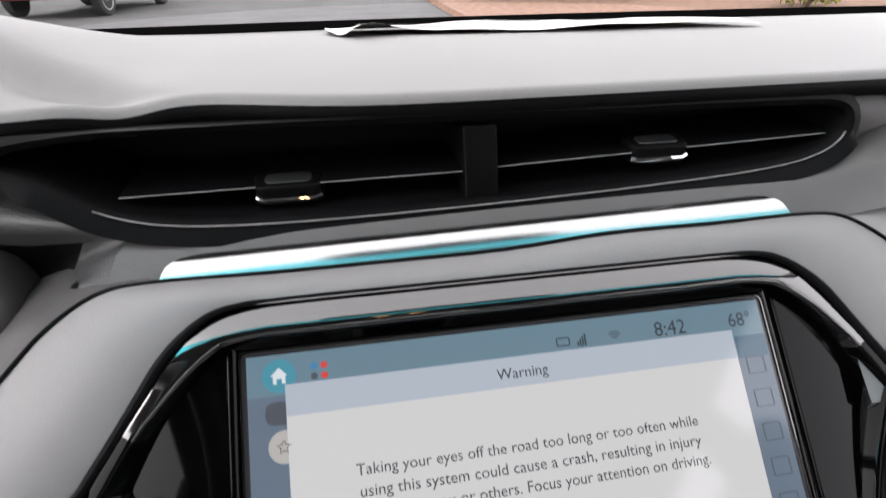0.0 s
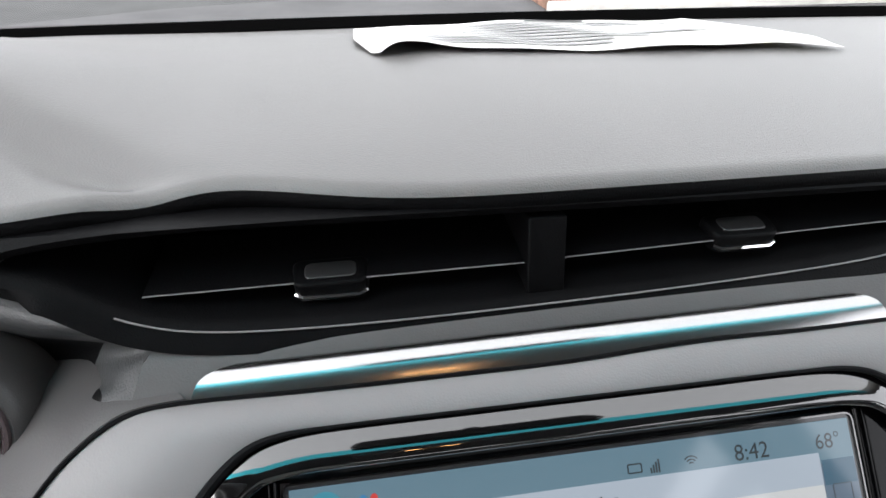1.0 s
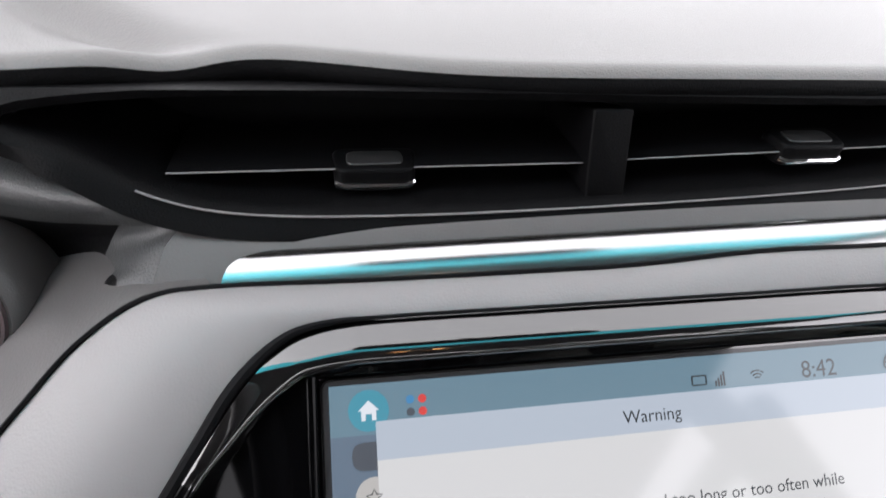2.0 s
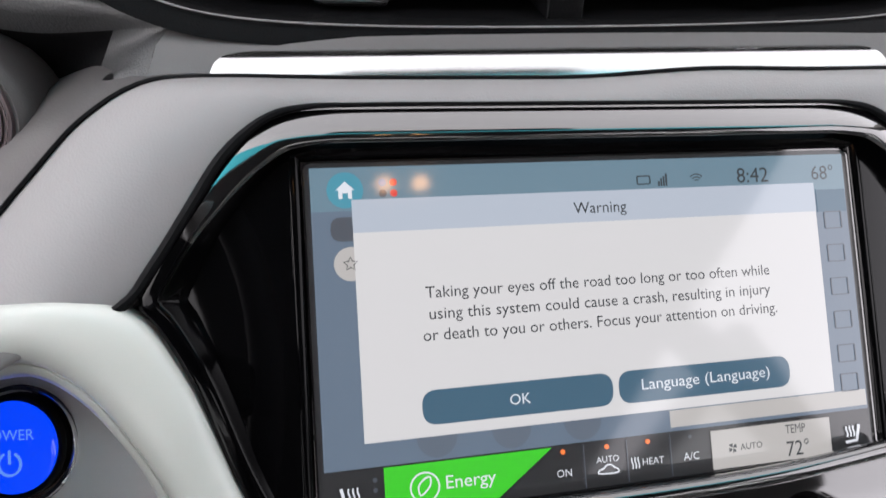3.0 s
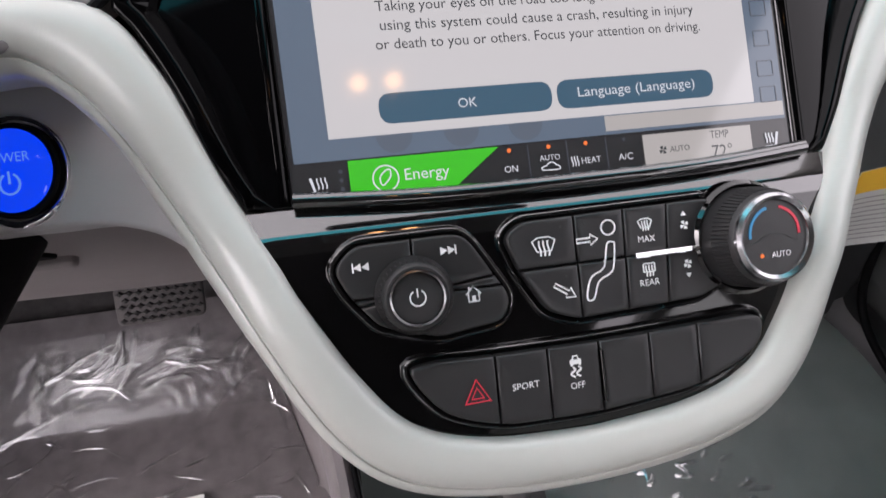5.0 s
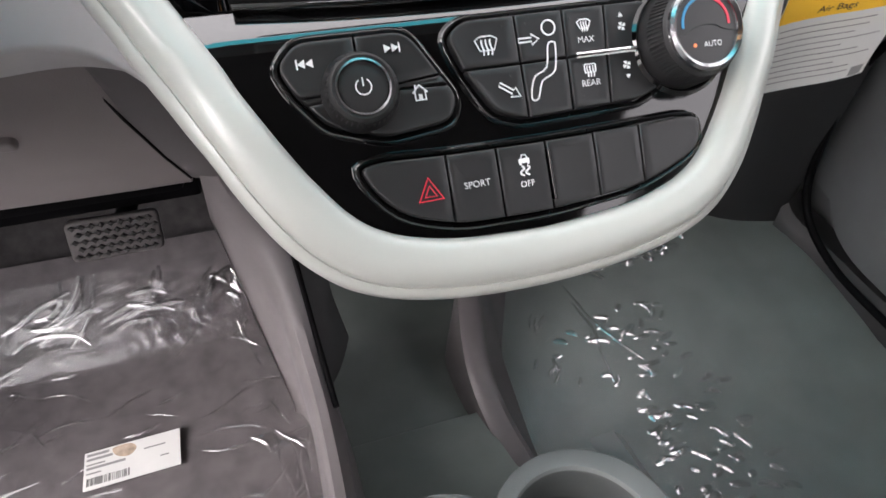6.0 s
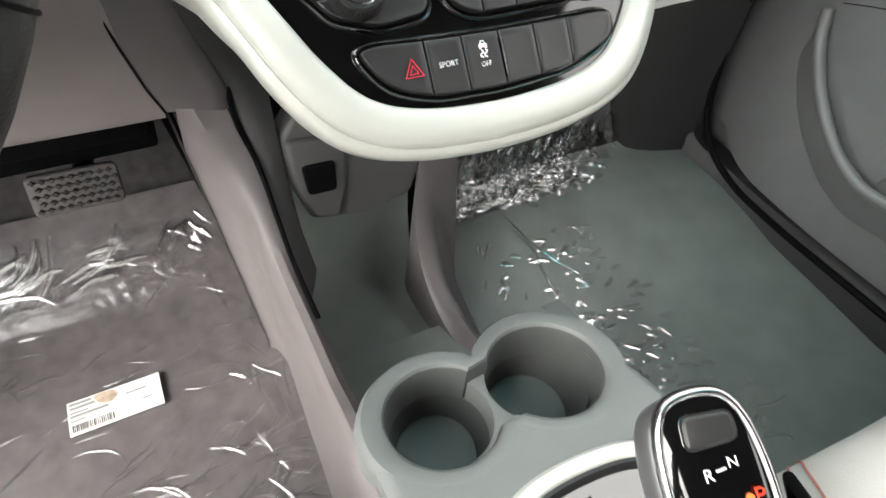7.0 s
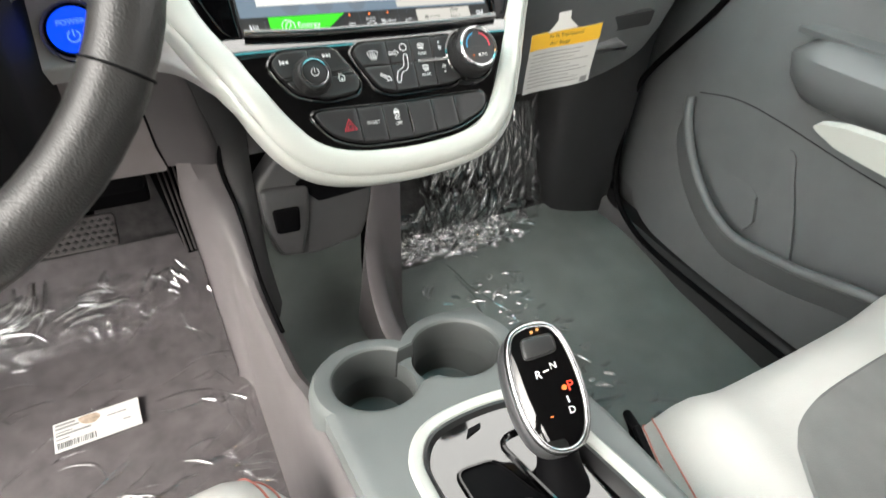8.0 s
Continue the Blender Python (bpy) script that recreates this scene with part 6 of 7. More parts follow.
part("saddle", sheet(sad), M["cup"], cups, "low saddle between the cups")
# deck behind the cups, level with their rims
def deck_front(x):
    """Where the deck meets the rims of the cups."""
    y = -0.243
    for cx, cy, r in CUPS:
        q = (r + 0.006) ** 2 - (x - cx) ** 2
        if q > 0:
            y = min(y, cy - math.sqrt(q))
    return y


def deck_z(y):
    return con_top(max(y, -0.36)) + 0.0012 - (0.0 if y > -0.36 else -0.06 * (-0.36 - y))


PLATE = [(p.x, p.y) for p in spline([(-0.086, -0.24, 0), (-0.0875, -0.12, 0), (-0.0885, -0.04, 0), (-0.0885, 0.0, 0), (-0.083, 0.035, 0), (-0.060, 0.060, 0), (-0.020, 0.067, 0), (0.028, 0.060, 0), (0.048, 0.035, 0), (0.056, -0.05, 0), (0.060, -0.24, 0)], 6)]


def in_plate(x, y, d=0.008):
    """Whether a point of the deck lies in the opening for the shifter's plate."""
    b, inside, line = (y + 0.36) / 0.98, False, inset(PLATE, d)
    for p, q in zip(line, line[1:] + line[:1]):
        if (p[1] > b) != (q[1] > b) and x < p[0] + (b - p[1]) / (q[1] - p[1]) * (q[0] - p[0]):
            inside = not inside
    return inside


deck = []
for t in np.linspace(0, 1, 90):
    row = []
    for i in range(49):
        k = i / 48
        x = -0.1215 + (0.0735 + 0.0125 * min(1, t * 4) + 0.1215) * k
        y = deck_front(x) * (1 - t) - 0.62 * t
        row.append(Vector((x, y, deck_z(y) - (0.006 if i in (0, 48) else 0.0012 if i in (1, 47) else 0) - (0.05 if in_plate(x, y) else 0))))
    deck.append([row[0] - Vector((0.001, 0, 0.03))] + row + [row[-1] + Vector((0.002, 0, -0.03))])
part("deck", sheet(deck), M["cup"], con, "grey deck of the console")
# ---- shifter ----
shift = thing("gear_shifter", (0.0, -0.38, 0.315), "gloss black and chrome electronic gear selector on a white-framed plate", "gear shifter")
SF = plane((0, -0.36, con_top(-0.36) + 0.001), (1, 0, 0), (0, 1, -0.2))
plate = PLATE
part("plate_frame", sheet([[SF(p[0], p[1], h) for p in q] for q, h in ((inset(plate, -0.001), -0.010), (plate, 0.002), (inset(plate, 0.003), 0.0045), (inset(plate, 0.008), 0.0045), (inset(plate, 0.0105), 0.003), (inset(plate, 0.0115), 0.0))], loop=True), M["white"], shift, "pearl white plate frame")
part("plate_wall", sheet([[SF(p[0], p[1], h) for p in inset(plate, d)] for d, h in ((0.0110, 0.0012), (0.0135, 0.0004), (0.0150, -0.004), (0.0185, -0.0095))], loop=True), M["button"], shift, "black inner wall of the frame")
PF = plane(SF(0, 0, -0.0085), (1, 0, 0), (0, 1, -0.11))
part("plate", slab(inset(plate, 0.0160), PF, -0.010, 0.0005), M["frame"], shift, "gloss black top plate")
part("key_slot", slab(rounded([(-0.032, 0.036), (-0.016, 0.040), (-0.014, 0.044), (-0.026, 0.043)], 0.001), PF, 0.0002, 0.0018), M["black"], shift)
gate = rounded([(0.006, -0.085), (0.040, -0.078), (0.043, 0.000), (0.026, 0.022), (-0.011, 0.022)], 0.012)
part("gate", sheet([[PF(p[0], p[1], h) for p in q] for q, h in ((inset(gate, -0.0035), 0.0), (inset(gate, -0.0025), 0.0036), (inset(gate, -0.0008), 0.0044), (inset(gate, 0.0008), 0.0030), (inset(gate, 0.003), -0.012))], loop=True), M["gloss"], shift, "gloss gate rim")
part("gate_floor", slab(gate, PF, -0.018, -0.012), M["black"], shift)
bin_ = rounded([(-0.056, -0.20), (-0.006, -0.20), (-0.008, -0.040), (-0.024, 0.008), (-0.054, 0.012)], 0.008)
part("bin", sheet([[PF(p[0], p[1], h) for p in q] for q, h in ((inset(bin_, -0.0035), 0.0005), (inset(bin_, -0.002), 0.0036), (inset(bin_, -0.0004), 0.0036), (inset(bin_, 0.002), -0.004))], loop=True), M["gloss"], shift, "gloss-rimmed switch well")
part("bin_floor", slab(bin_, PF, -0.006, 0.0012), M["black"], shift)
park = part("park_key", slab(rounded([(-0.048, -0.085), (-0.014, -0.085), (-0.018, -0.030), (-0.042, -0.026)], 0.005), PF, 0.0, 0.0065, 0.002), M["button"], shift, "grey parking brake key")
part("park_mark", stroke(disc(-0.030, -0.050, 0.0052, 20), 0.0007, PF, 0.0064, 0.0068, True), M["legend"], park)
lettering("P", PF, -0.030, -0.050, 0.0034, 0.0068, M["legend"], park)
# lever: boot, neck, knob turned towards the driver
KF = plane((0.0069, -0.3552, 0.3927), (0.926, -0.2847, 0.248), (0.1409, 0.870, 0.4726))
foot = PF(0.014, -0.030, -0.012)
part("boot", tube(spline([foot, foot.lerp(KF(0.0, -0.020, -0.024), 0.3), foot.lerp(KF(0.0, -0.020, -0.024), 0.7), KF(0.0, -0.016, -0.018)], 6), [0.024 - 0.009 * math.sin(math.pi * min(1, i / 12) / 2) for i in range(19)], 24), M["black"], shift, "dark rubber boot")
egg = [(p.x * 1.14, p.y * 0.92) for p in spline([(0.0, 0.050, 0), (0.0125, 0.046, 0), (0.0190, 0.032, 0), (0.0215, 0.008, 0), (0.0205, -0.018, 0), (0.0150, -0.038, 0), (0.006, -0.0475, 0), (-0.006, -0.0475, 0), (-0.0150, -0.038, 0), (-0.0205, -0.018, 0), (-0.0215, 0.008, 0), (-0.0190, 0.032, 0), (-0.0125, 0.046, 0)], 5, True)]
knob = part("knob", sheet([[KF(p[0] - lean, p[1] - 0.4 * lean, h) for p in q] for q, h, lean in ((inset(egg, 0.012), -0.032, 0.006), (inset(egg, 0.0075), -0.030, 0.007), (inset(egg, 0.0030), -0.024, 0.0075), (inset(egg, 0.0005), -0.014, 0.0065), (inset(egg, -0.0005), -0.006, 0.003), (egg, -0.001, 0.0))], loop=True, caps=True), M["satin"], shift, "egg-shaped dark satin knob", angle=60)
part("knob_band", sheet([[KF(p[0], p[1], h) for p in q] for q, h in ((inset(egg, -0.0005), -0.004), (inset(egg, -0.0012), -0.001), (inset(egg, -0.0004), 0.0022), (inset(egg, 0.0014), 0.0036), (inset(egg, 0.0030), 0.0034), (inset(egg, 0.0038), 0.0018))], loop=True), M["ring"], knob, "polished band round the knob", angle=60)
part("knob_glass", sheet([[KF(p[0] * sc, p[1] * sc, h) for p in inset(egg, 0.0035)] for sc, h in ((1, 0.0020), (0.85, 0.0032), (0.6, 0.0042), (0.3, 0.0047), (0.02, 0.0048))], loop=True, caps=True), M["gloss"], knob, "glossy black top", angle=80)
kb = rounded([(-0.0105, 0.0205), (0.0128, 0.0220), (0.0130, 0.0340), (-0.0092, 0.0348)], 0.004)
part("knob_key", slab(kb, KF, 0.001, 0.0066, 0.0015), M["button"], knob, "grey lock key")
part("key_rim", stroke(inset(kb, -0.0006), 0.0010, KF, 0.002, 0.0050, True), M["bright"], knob)
for ch, x, y, m in (("R", -0.0044, 0.0088, "legend"), ("P", 0.0146, -0.0032, "u_redp"), ("N", 0.0072, 0.0125, "legend"), ("D", 0.0104, -0.0188, "legend")):
    lettering(ch, KF, x, y, 0.0042, 0.0056, M[m], knob)
part("key_mark", slab(disc(0.0100, -0.0036, 0.0018, 12), KF, 0.004, 0.0055), M["u_orange"], knob)
part("key_mark", stroke([(-0.0008, 0.0098), (0.0036, 0.0104)], 0.0009, KF, 0.004, 0.0056), M["legend"], knob)
part("key_mark", stroke([(0.0098, -0.0095), (0.0102, -0.0140)], 0.0009, KF, 0.004, 0.0056), M["legend"], knob)
part("key_mark", slab(rect(-0.0052, -0.0205, -0.0034, -0.0195), KF, 0.004, 0.0054), M["u_orange"], knob, "small amber light")

# ---- seats ----
def seat(cx, label, yf, wide=1.0, stitch=(-0.85, -0.81, 0.85, 0.81), high=0.272, swept=1.0, first=25, drop=0.085, taper=0.0):
    t = thing("driver_seat" if cx < 0 else "passenger_seat", (cx, -0.6, 0.0), label, "car seat", group="front seats")
    rows = []
    for y, h, w in ((yf + 0.012, -0.12, 0.235), (yf + 0.016, -0.07, 0.240), (yf + 0.012, -0.035, 0.243), (yf - 0.004, -0.010, 0.245), (yf - 0.030, 0.006, 0.247), (yf - 0.08, 0.010, 0.248), (yf - 0.2, 0.0, 0.25), (yf - 0.35, -0.01, 0.25), (yf - 0.5, -0.015, 0.25)):
        row = []
        for i in range(31):
            u = -1 + 2 * i / 30
            edge_ = max(0, abs(u) - 0.55) / 0.45
            bol = 0.020 * math.exp(-((abs(u) - 0.72) / 0.16) ** 2) - drop * max(0, edge_) ** 3.2
            curve = swept * (-0.030 * u * u - 0.055 * u ** 10) * (1 if y > yf - 0.05 else 0.3)
            row.append(Vector((cx + u * w * wide * (1 + taper * min(1, max(0, yf - y) / 0.2)), y + curve, high + h + bol * (1 if h > -0.04 else 0.3))))
        rows.append(row)
    cols = [spline([r[i] for r in rows], 5) for i in range(31)]
    rows = [[c[j] for c in cols] for j in range(len(cols[0]))]
    part("cushion", sheet(rows), M["seat"], t, "pale grey perforated leather cushion")
    # the insert lies on the cushion's own skin, behind its front roll
    def skin(i, j):
        i0, j0 = min(29, int(i)), min(len(rows) - 2, int(j))
        a, b = (rows[k][i0].lerp(rows[k][i0 + 1], i - i0) for k in (j0, j0 + 1))
        return a.lerp(b, j - j0)
    ins, last = [], len(rows) - 1
    for k in range(25):
        row = []
        for n in range(41):
            u = n / 20 - 1
            j = first + 12 * abs(u) ** 3.2
            row.append(skin(15 + 13 * u, j + (last - j) * k / 24) + Vector((0, 0, -0.003 if n in (0, 40) or k == 0 else 0.0022)))
        ins.append(row)
    part("insert", sheet(ins), M["seatmid"], t, "mid-grey cloth insert")
    part("base", box(cx - 0.21, yf - 0.55, -0.02, cx + 0.21, yf - 0.04, 0.17, 0.02), M["seatdark"], t, "dark seat base")
    part("backrest", box(cx - 0.24, yf - 0.70, 0.20, cx + 0.24, yf - 0.58, 0.85, 0.05, 4), M["seat"], t)
    for k, u in enumerate(stitch):
        pts = []
        for j in range(len(rows)):
            v = u - math.copysign(0.30 * math.exp(-j / 9), u)
            i = (v + 1) / 2 * 30
            a = rows[j][int(i)].lerp(rows[j][int(i) + 1], i - int(i))
            pts.append(a + Vector((0, 0.0006, 0.0009)))
        part("stitching", tube(pts, 0.0009, 5), M["stitch"], t, "dusty red stitching")
    return t


seat(-0.372, "pale grey leather driver's seat with red stitching", -0.246, high=0.278)
seat(0.395, "pale grey leather passenger seat with red stitching", -0.372, 1.13, (-0.93, -0.90, 0.93, 0.90), 0.277, -0.2, 22, 0.070, 0.20)
part("seat_lever", tube([(0.088, -0.43, 0.30), (0.10, -0.38, 0.315), (0.115, -0.36, 0.30), (0.12, -0.38, 0.27)], 0.004, 8), M["black"], bpy.data.objects["passenger_seat"], "black buckle loop")

# ---- passenger side: glove box, tag, door ----
glove = thing("glove_box", (0.40, 0.05, 0.4), "charcoal glove box below the passenger dash", "glove box")
rows = []
for y, z in ((0.05, 0.66), (-0.02, 0.640), (-0.050, 0.610), (-0.045, 0.575), (-0.030, 0.545), (-0.020, 0.50), (-0.005, 0.455), (0.010, 0.425), (0.025, 0.412), (0.10, 0.40), (0.28, 0.37)):
    rows.append([Vector((x, y + 0.20 * max(0, (x - 0.30) / 0.4) ** 2 + 0.02, z + 0.01 * max(0, (x - 0.3) / 0.4))) for x in np.linspace(0.150, 0.70, 26)])
part("lid", sheet(rows), M["door"], glove)
gf2 = plane((0.36, 0.008, 0.50), (1, 0.08, 0.02), (0, -0.28, 0.96))
# the recess is a slab with its shade put into a darker colour
part("handle_recess", slab(rounded([(-0.03, -0.002), (0.075, 0.0), (0.070, 0.022), (-0.03, 0.020)], 0.004), gf2, -0.004, 0.002), M["kick"], glove)
part("handle", slab(rounded([(-0.05, -0.034), (0.045, -0.026), (0.020, -0.012), (-0.05, -0.016)], 0.004), gf2, -0.004, 0.010, 0.004), M["door"], glove, "worn latch bar")
tag = thing("hang_tag", (0.22, -0.07, 0.46), "white airbag tag with amber header hanging from the glove box", "tag")
tf = plane((0.2170, -0.0700, 0.5035), (0.993, 0.01, 0.10), (-0.13, -0.02, 0.99))
part("card", sheet([[tf(x, y, 0.004 * math.sin(y * 40) + 0.003 * math.sin(x * 50)) for x in np.linspace(-0.0445, 0.0445, 9)] for y in np.linspace(-0.0350, 0.0335, 9)]), M["paper"], tag)


def card_strip(x0, y0, x1, y1, m, name, k=0.0006):
    part(name, sheet([[tf(x, y, 0.004 * math.sin(y * 40) + 0.003 * math.sin(x * 50) + k) for x in np.linspace(x0, x1, 9)] for y in np.linspace(y0, y1, 4)]), M[m], tag)


card_strip(-0.0445, 0.0160, 0.0445, 0.0335, "yellow", "header")
part("loop_tab", sheet([[tf(-0.006 + w * u, y, 0.004 * math.sin(0.0335 * 40)) for u in (-1, 0, 1)] for y, w in ((0.0335, 0.020), (0.040, 0.012), (0.044, 0.008), (0.052, 0.008))]), M["paper"], tag)
f2 = lambda a, b, n=0.0: tf(a, b, 0.004 * math.sin(b * 40) + 0.003 * math.sin(a * 50) + 0.0012 + n)
lettering("le Is Equipped", f2, -0.001, 0.0285, 0.0400, 0, M["inkblack"], tag, 0.0, 0.0050)
lettering("Air Bags", f2, -0.0080, 0.0205, 0.0240, 0, M["inkblack"], tag, 0.0, 0.0050)
rng = random.Random(9)
for i in range(10):
    y = 0.0105 - 0.0043 * i
    card_strip(-0.040, y, -0.040 + rng.uniform(0.05, 0.078), y + 0.0008, "ink", "print_bar", 0.0008)
card_strip(0.030, -0.0335, 0.040, -0.0265, "ink", "print_bar", 0.0008)

door = thing("door_1", (0.70, -0.3, 0.05), "charcoal plastic passenger door with map pocket", "car door", kind="structure")


def door_pt(y, z, n=0.0):
    """A point of the door's inner face; n towards the cabin."""
    bulge = 0.020 * math.exp(-((z - 0.43) / 0.12) ** 2) + 0.02 * max(0, (y - 0.02) / 0.14) ** 2 * -1
    return Vector((0.672 - bulge - n, y, z))


front = [(0.168, 0.36), (0.170, 0.25), (0.160, 0.16), (0.130, 0.095), (0.07, 0.062), (-0.02, 0.050), (-0.12, 0.045), (-0.3, 0.045), (-0.75, 0.045)]
fr = spline([(a, b, 0) for a, b in front], 5)
rows = []
for p in fr:
    rows.append([door_pt(p.x + (0.008 if p.x > -0.5 else 0), p.y - 0.008, -0.03)] + [door_pt(p.x * (1 - t) + p.x * t * (0.25 if p.x > 0 else 1.0), p.y + (0.70 - p.y) * t, 0.0) for t in (0.0, 0.02, 0.06, 0.14, 0.25, 0.4, 0.55, 0.7, 0.85, 1.0)])
part("panel", sheet(rows), M["door"], door)
part("upper_panel", sheet([[door_pt(y, z, -0.006) for y in np.linspace(0.30, -0.75, 30)] for z in np.linspace(0.10, 0.74, 20)]), M["door"], door)
# map pocket: a scooped opening with a thick rolled lip
lip = spline([door_pt(0.062, 0.350, 0.006), door_pt(0.048, 0.315, 0.016), door_pt(0.010, 0.262, 0.026), (door_pt(-0.045, 0.214, 0.034)), door_pt(-0.090, 0.190, 0.038), door_pt(-0.140, 0.180, 0.040), door_pt(-0.24, 0.195, 0.042), door_pt(-0.36, 0.226, 0.044), door_pt(-0.60, 0.25, 0.044)], 6)
part("pocket_lip", tube(lip, 0.0085, 10), M["door"], door, "rolled pocket lip")
part("pocket_wall", sheet([[p.copy() for p in lip], [p + Vector((0.006, 0.004, -0.02)) for p in lip], [Vector((0.668, p.y + 0.012, p.z - 0.07)) for p in lip]]), M["door"], door)
part("pocket_inner", slab([(0.0526, 0.3333), (0.0369, 0.3452), (-0.1165, 0.2441), (-0.0873, 0.1872), (-0.0456, 0.2152)], plane((0.660, 0, 0), (0, 1, 0), (0.04, 0, 1)), -0.002, 0.006), M["door"], door, "sloping inner wall of the pocket")
part("pocket_corner", slab([(-0.0873, 0.1872), (-0.1165, 0.2441), (-0.131, 0.2041), (-0.1198, 0.181)], plane((0.6555, 0, 0), (0, 1, 0), (0.04, 0, 1)), -0.002, 0.006), M["door"], door)
part("bottle_bulge", slab([(p.x, p.y) for p in spline([(-0.156, 0.17, 0), (-0.140, 0.24, 0), (-0.1215, 0.315, 0), (-0.128, 0.340, 0), (-0.144, 0.336, 0), (-0.160, 0.30, 0), (-0.185, 0.25, 0), (-0.212, 0.17, 0)], 4, True)], plane((0.6600, 0, 0), (0, 1, 0), (0, 0, 1)), -0.001, 0.004, 0.002), M["door"], door, "darker bottle recess")
# arm rest with grip and pale insert
arm_rows = []
for i in range(25):
    t = i / 24
    y = -0.078 - 0.55 * t
    g = min(1, (t + 0.003) / 0.10) ** 0.5
    arm_rows.append([door_pt(y, 0.475 - 0.008 * t + b * g, 0.004 + a * g) for a, b in ((-0.01, 0.040), (0.02, 0.038), (0.048, 0.030), (0.062, 0.012), (0.060, -0.012), (0.046, -0.034), (0.02, -0.052), (-0.01, -0.058))])
part("arm_rest", sheet(arm_rows, caps=False), M["door"], door, "rounded door arm rest")
part("grip_hollow", slab(rounded([(-0.075, -0.016), (-0.40, -0.016), (-0.40, 0.012), (-0.095, 0.012)], 0.010), plane((0.640, 0, 0.512), (0, 1, 0), (1, 0, 0.2)), -0.004, 0.003), M["door"], door)
part("arm_insert", slab([(p.x, p.y) for p in spline([(-0.212, 0.455, 0), (-0.232, 0.445, 0), (-0.27, 0.438, 0), (-0.45, 0.432, 0), (-0.45, 0.480, 0), (-0.27, 0.470, 0), (-0.232, 0.464, 0)], 4, True)], plane((0.606, 0, 0), (0, 1, 0), (-0.2, 0, 1)), -0.012, 0.004, 0.002), M["white"], door, "pale arm rest insert")
part("door_handle", tube(spline([(0.655, -0.11, 0.578), (0.635, -0.14, 0.585), (0.632, -0.24, 0.580), (0.655, -0.27, 0.575)], 5), 0.009, 10), M["bright"], door, "chrome door handle")
part("panel_seam", tube(spline([door_pt(0.050, 0.362, 0.0005), door_pt(-0.02, 0.378, 0.0005), door_pt(-0.10, 0.375, 0.0005), door_pt(-0.26, 0.355, 0.0005), door_pt(-0.6, 0.33, 0.0005)], 5), 0.0007, 6), M["black"], door)
# black door seal round the opening
seal = spline([(0.655, 0.02, 0.66), (0.658, 0.06, 0.52), (0.655, 0.172, 0.345), (0.655, 0.183, 0.25), (0.655, 0.172, 0.150), (0.655, 0.140, 0.085), (0.652, 0.07, 0.048), (0.650, -0.02, 0.036), (0.650, -0.2, 0.032), (0.650, -0.75, 0.03)], 5)
solid("trim", tube(seal, 0.006, 10), M["black"], "black rubber door seal", "door seal", kind="structure")
# sill and kick panel beside the passenger mat
ks = spline([(0.656, 0.180, 0.080), (0.660, 0.155, 0.062), (0.676, 0.10, 0.046), (0.688, 0.0, 0.030), (0.692, -0.12, 0.025), (0.692, -0.3, 0.022), (0.692, -0.8, 0.02)], 6)
solid("trim", sheet([[Vector((p.x - 0.016, p.y - 0.010, p.z - 0.06)), Vector((p.x - 0.012, p.y - 0.006, p.z - 0.022)), Vector((p.x - 0.007, p.y, p.z - 0.008)), Vector((p.x, p.y, p.z)), Vector((p.x + 0.010, p.y + 0.003, p.z + 0.002)), Vector((p.x + 0.05, p.y + 0.02, p.z - 0.004))] for p in ks]), M["kick"], "charcoal sill trim along the door opening", "sill trim", kind="structure")
# the kick panel's dark tone includes the shade below the dash
solid("wall_kick", sheet([[Vector((x, y, z)) for z in np.linspace(-0.05, 0.45, 10)] for x, y in ((0.658, 0.176), (0.640, 0.180), (0.590, 0.194), (0.540, 0.215), (0.515, 0.245), (0.505, 0.29), (0.505, 0.45))]), M["kick"], "charcoal kick panel in the footwell, darkened as shade", "kick panel", kind="structure")
solid("wall_toe", sheet([[Vector((x, y, z)) for x in np.linspace(0.10, 0.60, 8)] for y, z in ((0.215, 0.03), (0.240, 0.075), (0.262, 0.15), (0.288, 0.27), (0.305, 0.42))]), M["carpet"], "black carpet on the toe board", "toe board", kind="structure")

# ---- steering wheel ----
wheel = thing("steering_wheel", (-0.37, -0.2, 0.62), "black leather steering wheel", "steering wheel")
WC, WR = Vector((-0.363, -0.180, 0.668)), 0.186
wf = plane(WC, (1, 0, 0), (0, 0.42, 0.907))
part("rim", tube([wf(WR * math.cos(a), WR * math.sin(a), 0) for a in np.linspace(0, 2 * math.pi, 73)[:-1]], 0.0165, 16, True), M["leather"], wheel, "leather-wrapped rim")
a = radians(-28)
part("seam", tube([wf((WR + 0.0168 * math.cos(q)) * math.cos(a), (WR + 0.0168 * math.cos(q)) * math.sin(a), 0.0168 * math.sin(q)) for q in np.linspace(0, 2 * math.pi, 17)[:-1]], 0.0008, 5, True), M["black"], wheel)
part("hub", lathe([(0.075, -0.05), (0.07, -0.01), (0.05, 0.0), (0.001, 0.004)], wf, seg=32), M["black"], wheel)
for sg in (-1, 1):
    part("spoke", slab(rounded([(sg * 0.06, -0.03), (sg * 0.18, -0.012), (sg * 0.18, 0.018), (sg * 0.06, 0.03)], 0.008), wf, -0.03, -0.012, 0.004), M["black"], wheel)
part("column", tube([wf(0, 0, -0.02), wf(0, 0.02, -0.18)], 0.045, 16), M["black"], wheel)

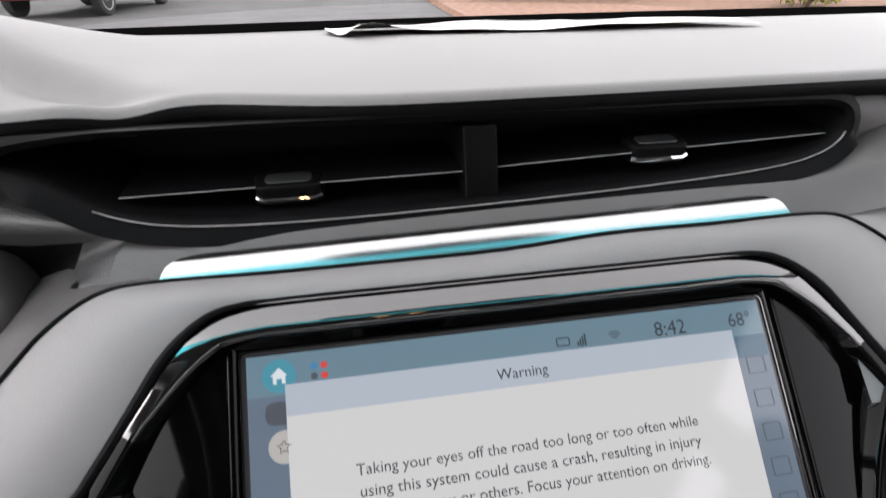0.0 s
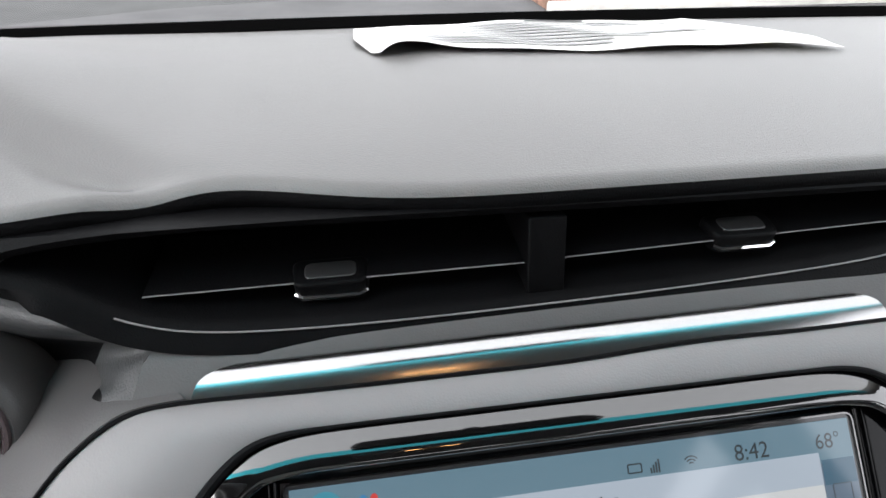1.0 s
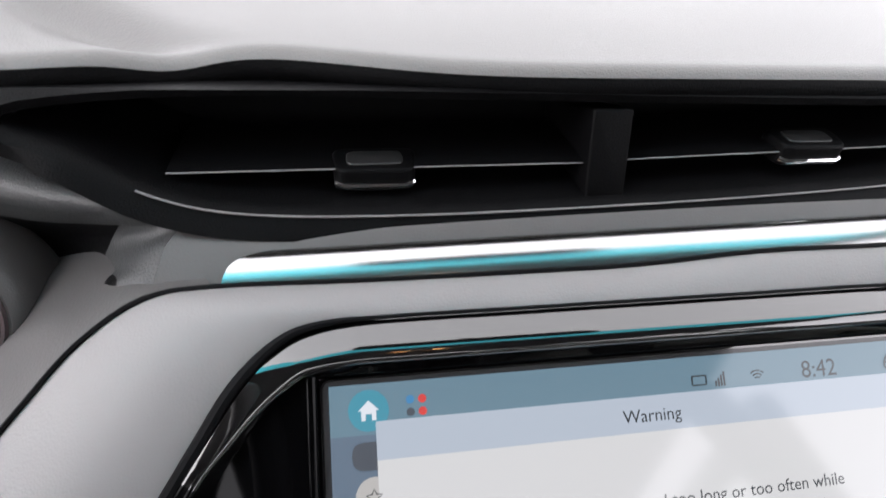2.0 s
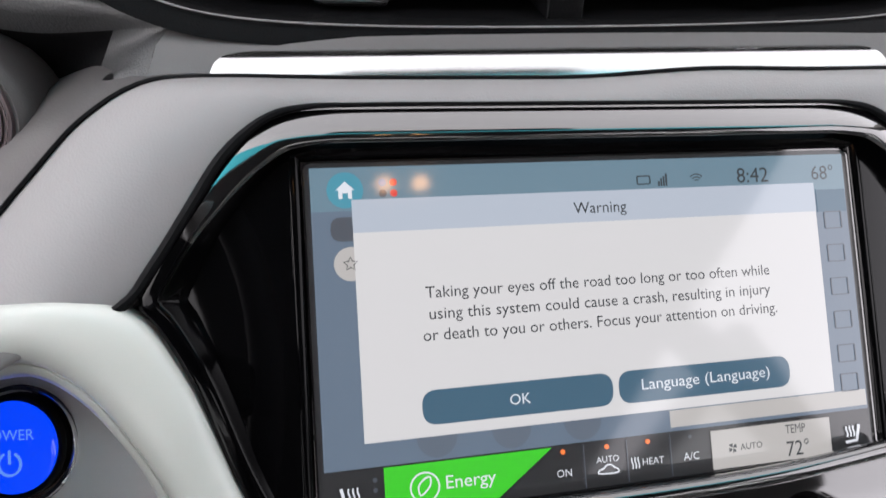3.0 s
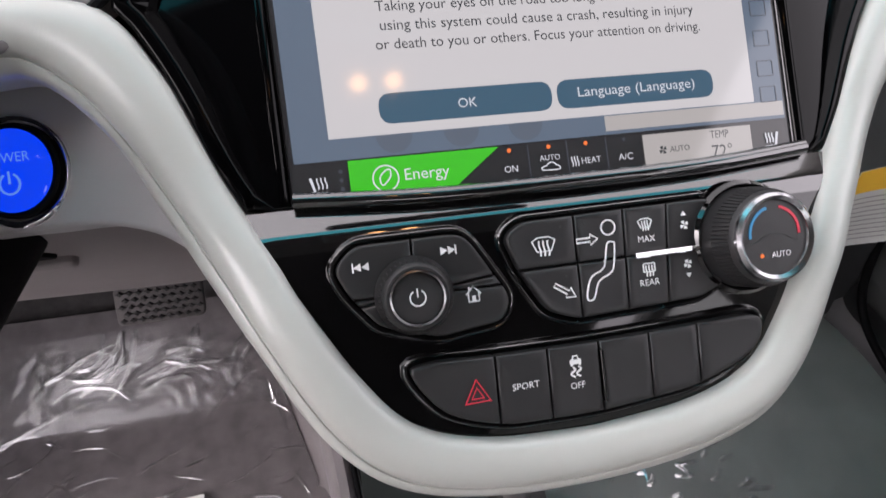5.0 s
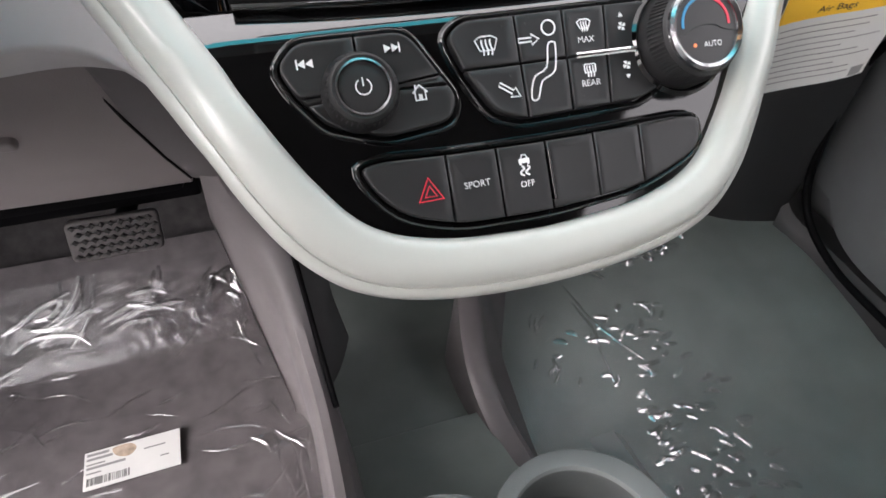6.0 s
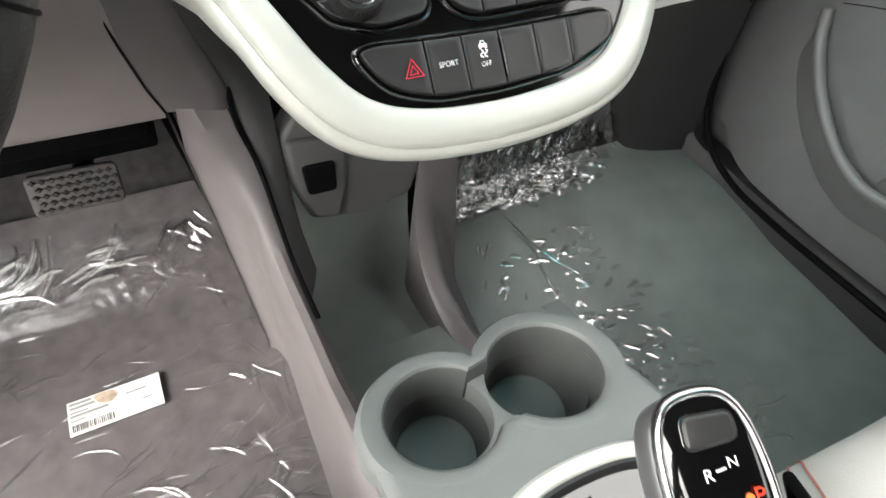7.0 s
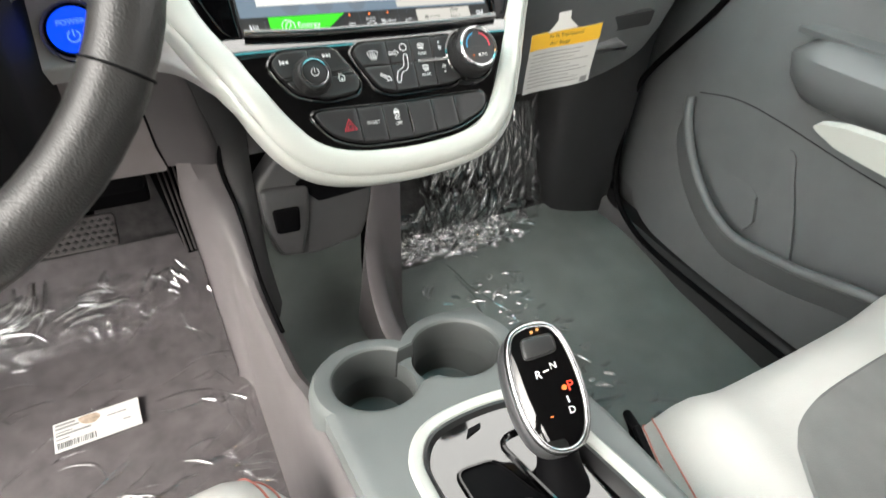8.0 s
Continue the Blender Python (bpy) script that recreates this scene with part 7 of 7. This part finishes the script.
# ---- shroud of the steering column ----
rows = []
for y, g in ((-0.165, 0.70), (-0.160, 0.90), (-0.150, 0.97), (-0.13, 1.0), (-0.05, 1.03), (0.02, 1.06)):
    rows.append([Vector((-0.345 + q[0] * g, y, 0.525 + q[1] * g)) for q in rounded(rect(-0.100, -0.055, 0.093, 0.085), 0.035, 6)])
solid("steering_column", sheet(rows, loop=True, caps=True), M["black"], "matt black shroud round the steering column", "steering column")

# ---- on the dash: printed sheet ----
sheet_t = thing("paper_sheet", (0.1, 0.29, 0.735), "creased white printed sheet lying on the dash top", "paper")


def sheet_pt(u, v, k=0.0):
    """u across, v away from the seats; one near corner is folded down, one far corner cut back."""
    x = -0.0760 + 0.330 * u - 0.004 * v * u ** 6
    near = float(np.interp(u, (0, 0.042, 0.153, 0.492, 0.862, 1), (0.305, 0.256, 0.268, 0.244, 0.237, 0.226)))
    far = float(np.interp(u, (0, 0.50, 0.90, 0.95, 1), (0.379, 0.379, 0.374, 0.310, 0.262)))
    y = near + (far - near) * v
    lift = 0.0035 + 0.004 * math.exp(-((u - 0.1) / 0.08) ** 2) * (1 - v) + 0.0012 * math.sin(u * 9 + 1) * math.cos(v * 3) + 0.0006 * math.sin(u * 23 + v * 5)
    lift *= 1 - 0.8 * math.exp(-((u - 0.035) / 0.03) ** 2) * (1 - v)
    return Vector((x, y, pad_z(x, y) + max(0.0010, lift) + k))


part("page", sheet([[sheet_pt(u, v) for u in np.linspace(0, 1, 60)] for v in np.linspace(0, 1, 40)]), M["paper"], sheet_t)
rng = random.Random(4)
for i in range(9):
    v = 0.12 + 0.09 * i
    u0, u1 = rng.uniform(0.05, 0.3), rng.uniform(0.5, 0.9)
    part("print_bar", sheet([[sheet_pt(u, w, 0.0010) for u in np.linspace(u0, u1, 40)] for w in (v, v + 0.02, v + 0.045)]), M["ink"], sheet_t)
part("print_block", sheet([[sheet_pt(u, w, 0.0010) for u in np.linspace(0.44, 0.60, 8)] for w in (0.91, 0.98)]), M["inkblack"], sheet_t)

# ---- overhead: reading lamps, seen only as reflections ----
lamps = thing("overhead_console", (-0.02, -0.32, 1.10), "overhead console with two warm reading lamps", "reading lamp")
part("housing", box(-0.12, -0.46, 1.068, 0.08, -0.26, 1.129, 0.015), M["liner"], lamps)
for x in (-0.0455, 0.0025):
    part("lamp_lens", slab(disc(0, 0, 0.011, 16), plane((x, -0.320, 1.069), (1, 0, 0), (0, -1, 0)), 0.0, 0.004), M["lamp"], lamps, "warm lit lens")

# ---- interior mirror under the head of the windscreen ----
mirror = thing("rear_view_mirror", (0.012, -0.08, 1.01), "black-backed interior mirror on a short stalk", "mirror")
mf = plane((0.012, -0.083, 1.006), (1, 0, 0), (0, 0.42, 0.91))
shell = rounded([(-0.125, -0.026), (0.125, -0.026), (0.118, 0.030), (-0.118, 0.030)], 0.018, 5)
part("shell", slab(shell, mf, -0.022, 0.004, 0.003), M["black"], mirror, "black plastic shell")
part("mirror_glass", slab(inset(shell, 0.004), mf, 0.003, 0.0045), M["bright"], mirror, "silvered mirror glass")
part("stalk", tube([(0.012, -0.065, 1.012), (0.012, -0.055, 1.045)], 0.010, 12), M["black"], mirror)
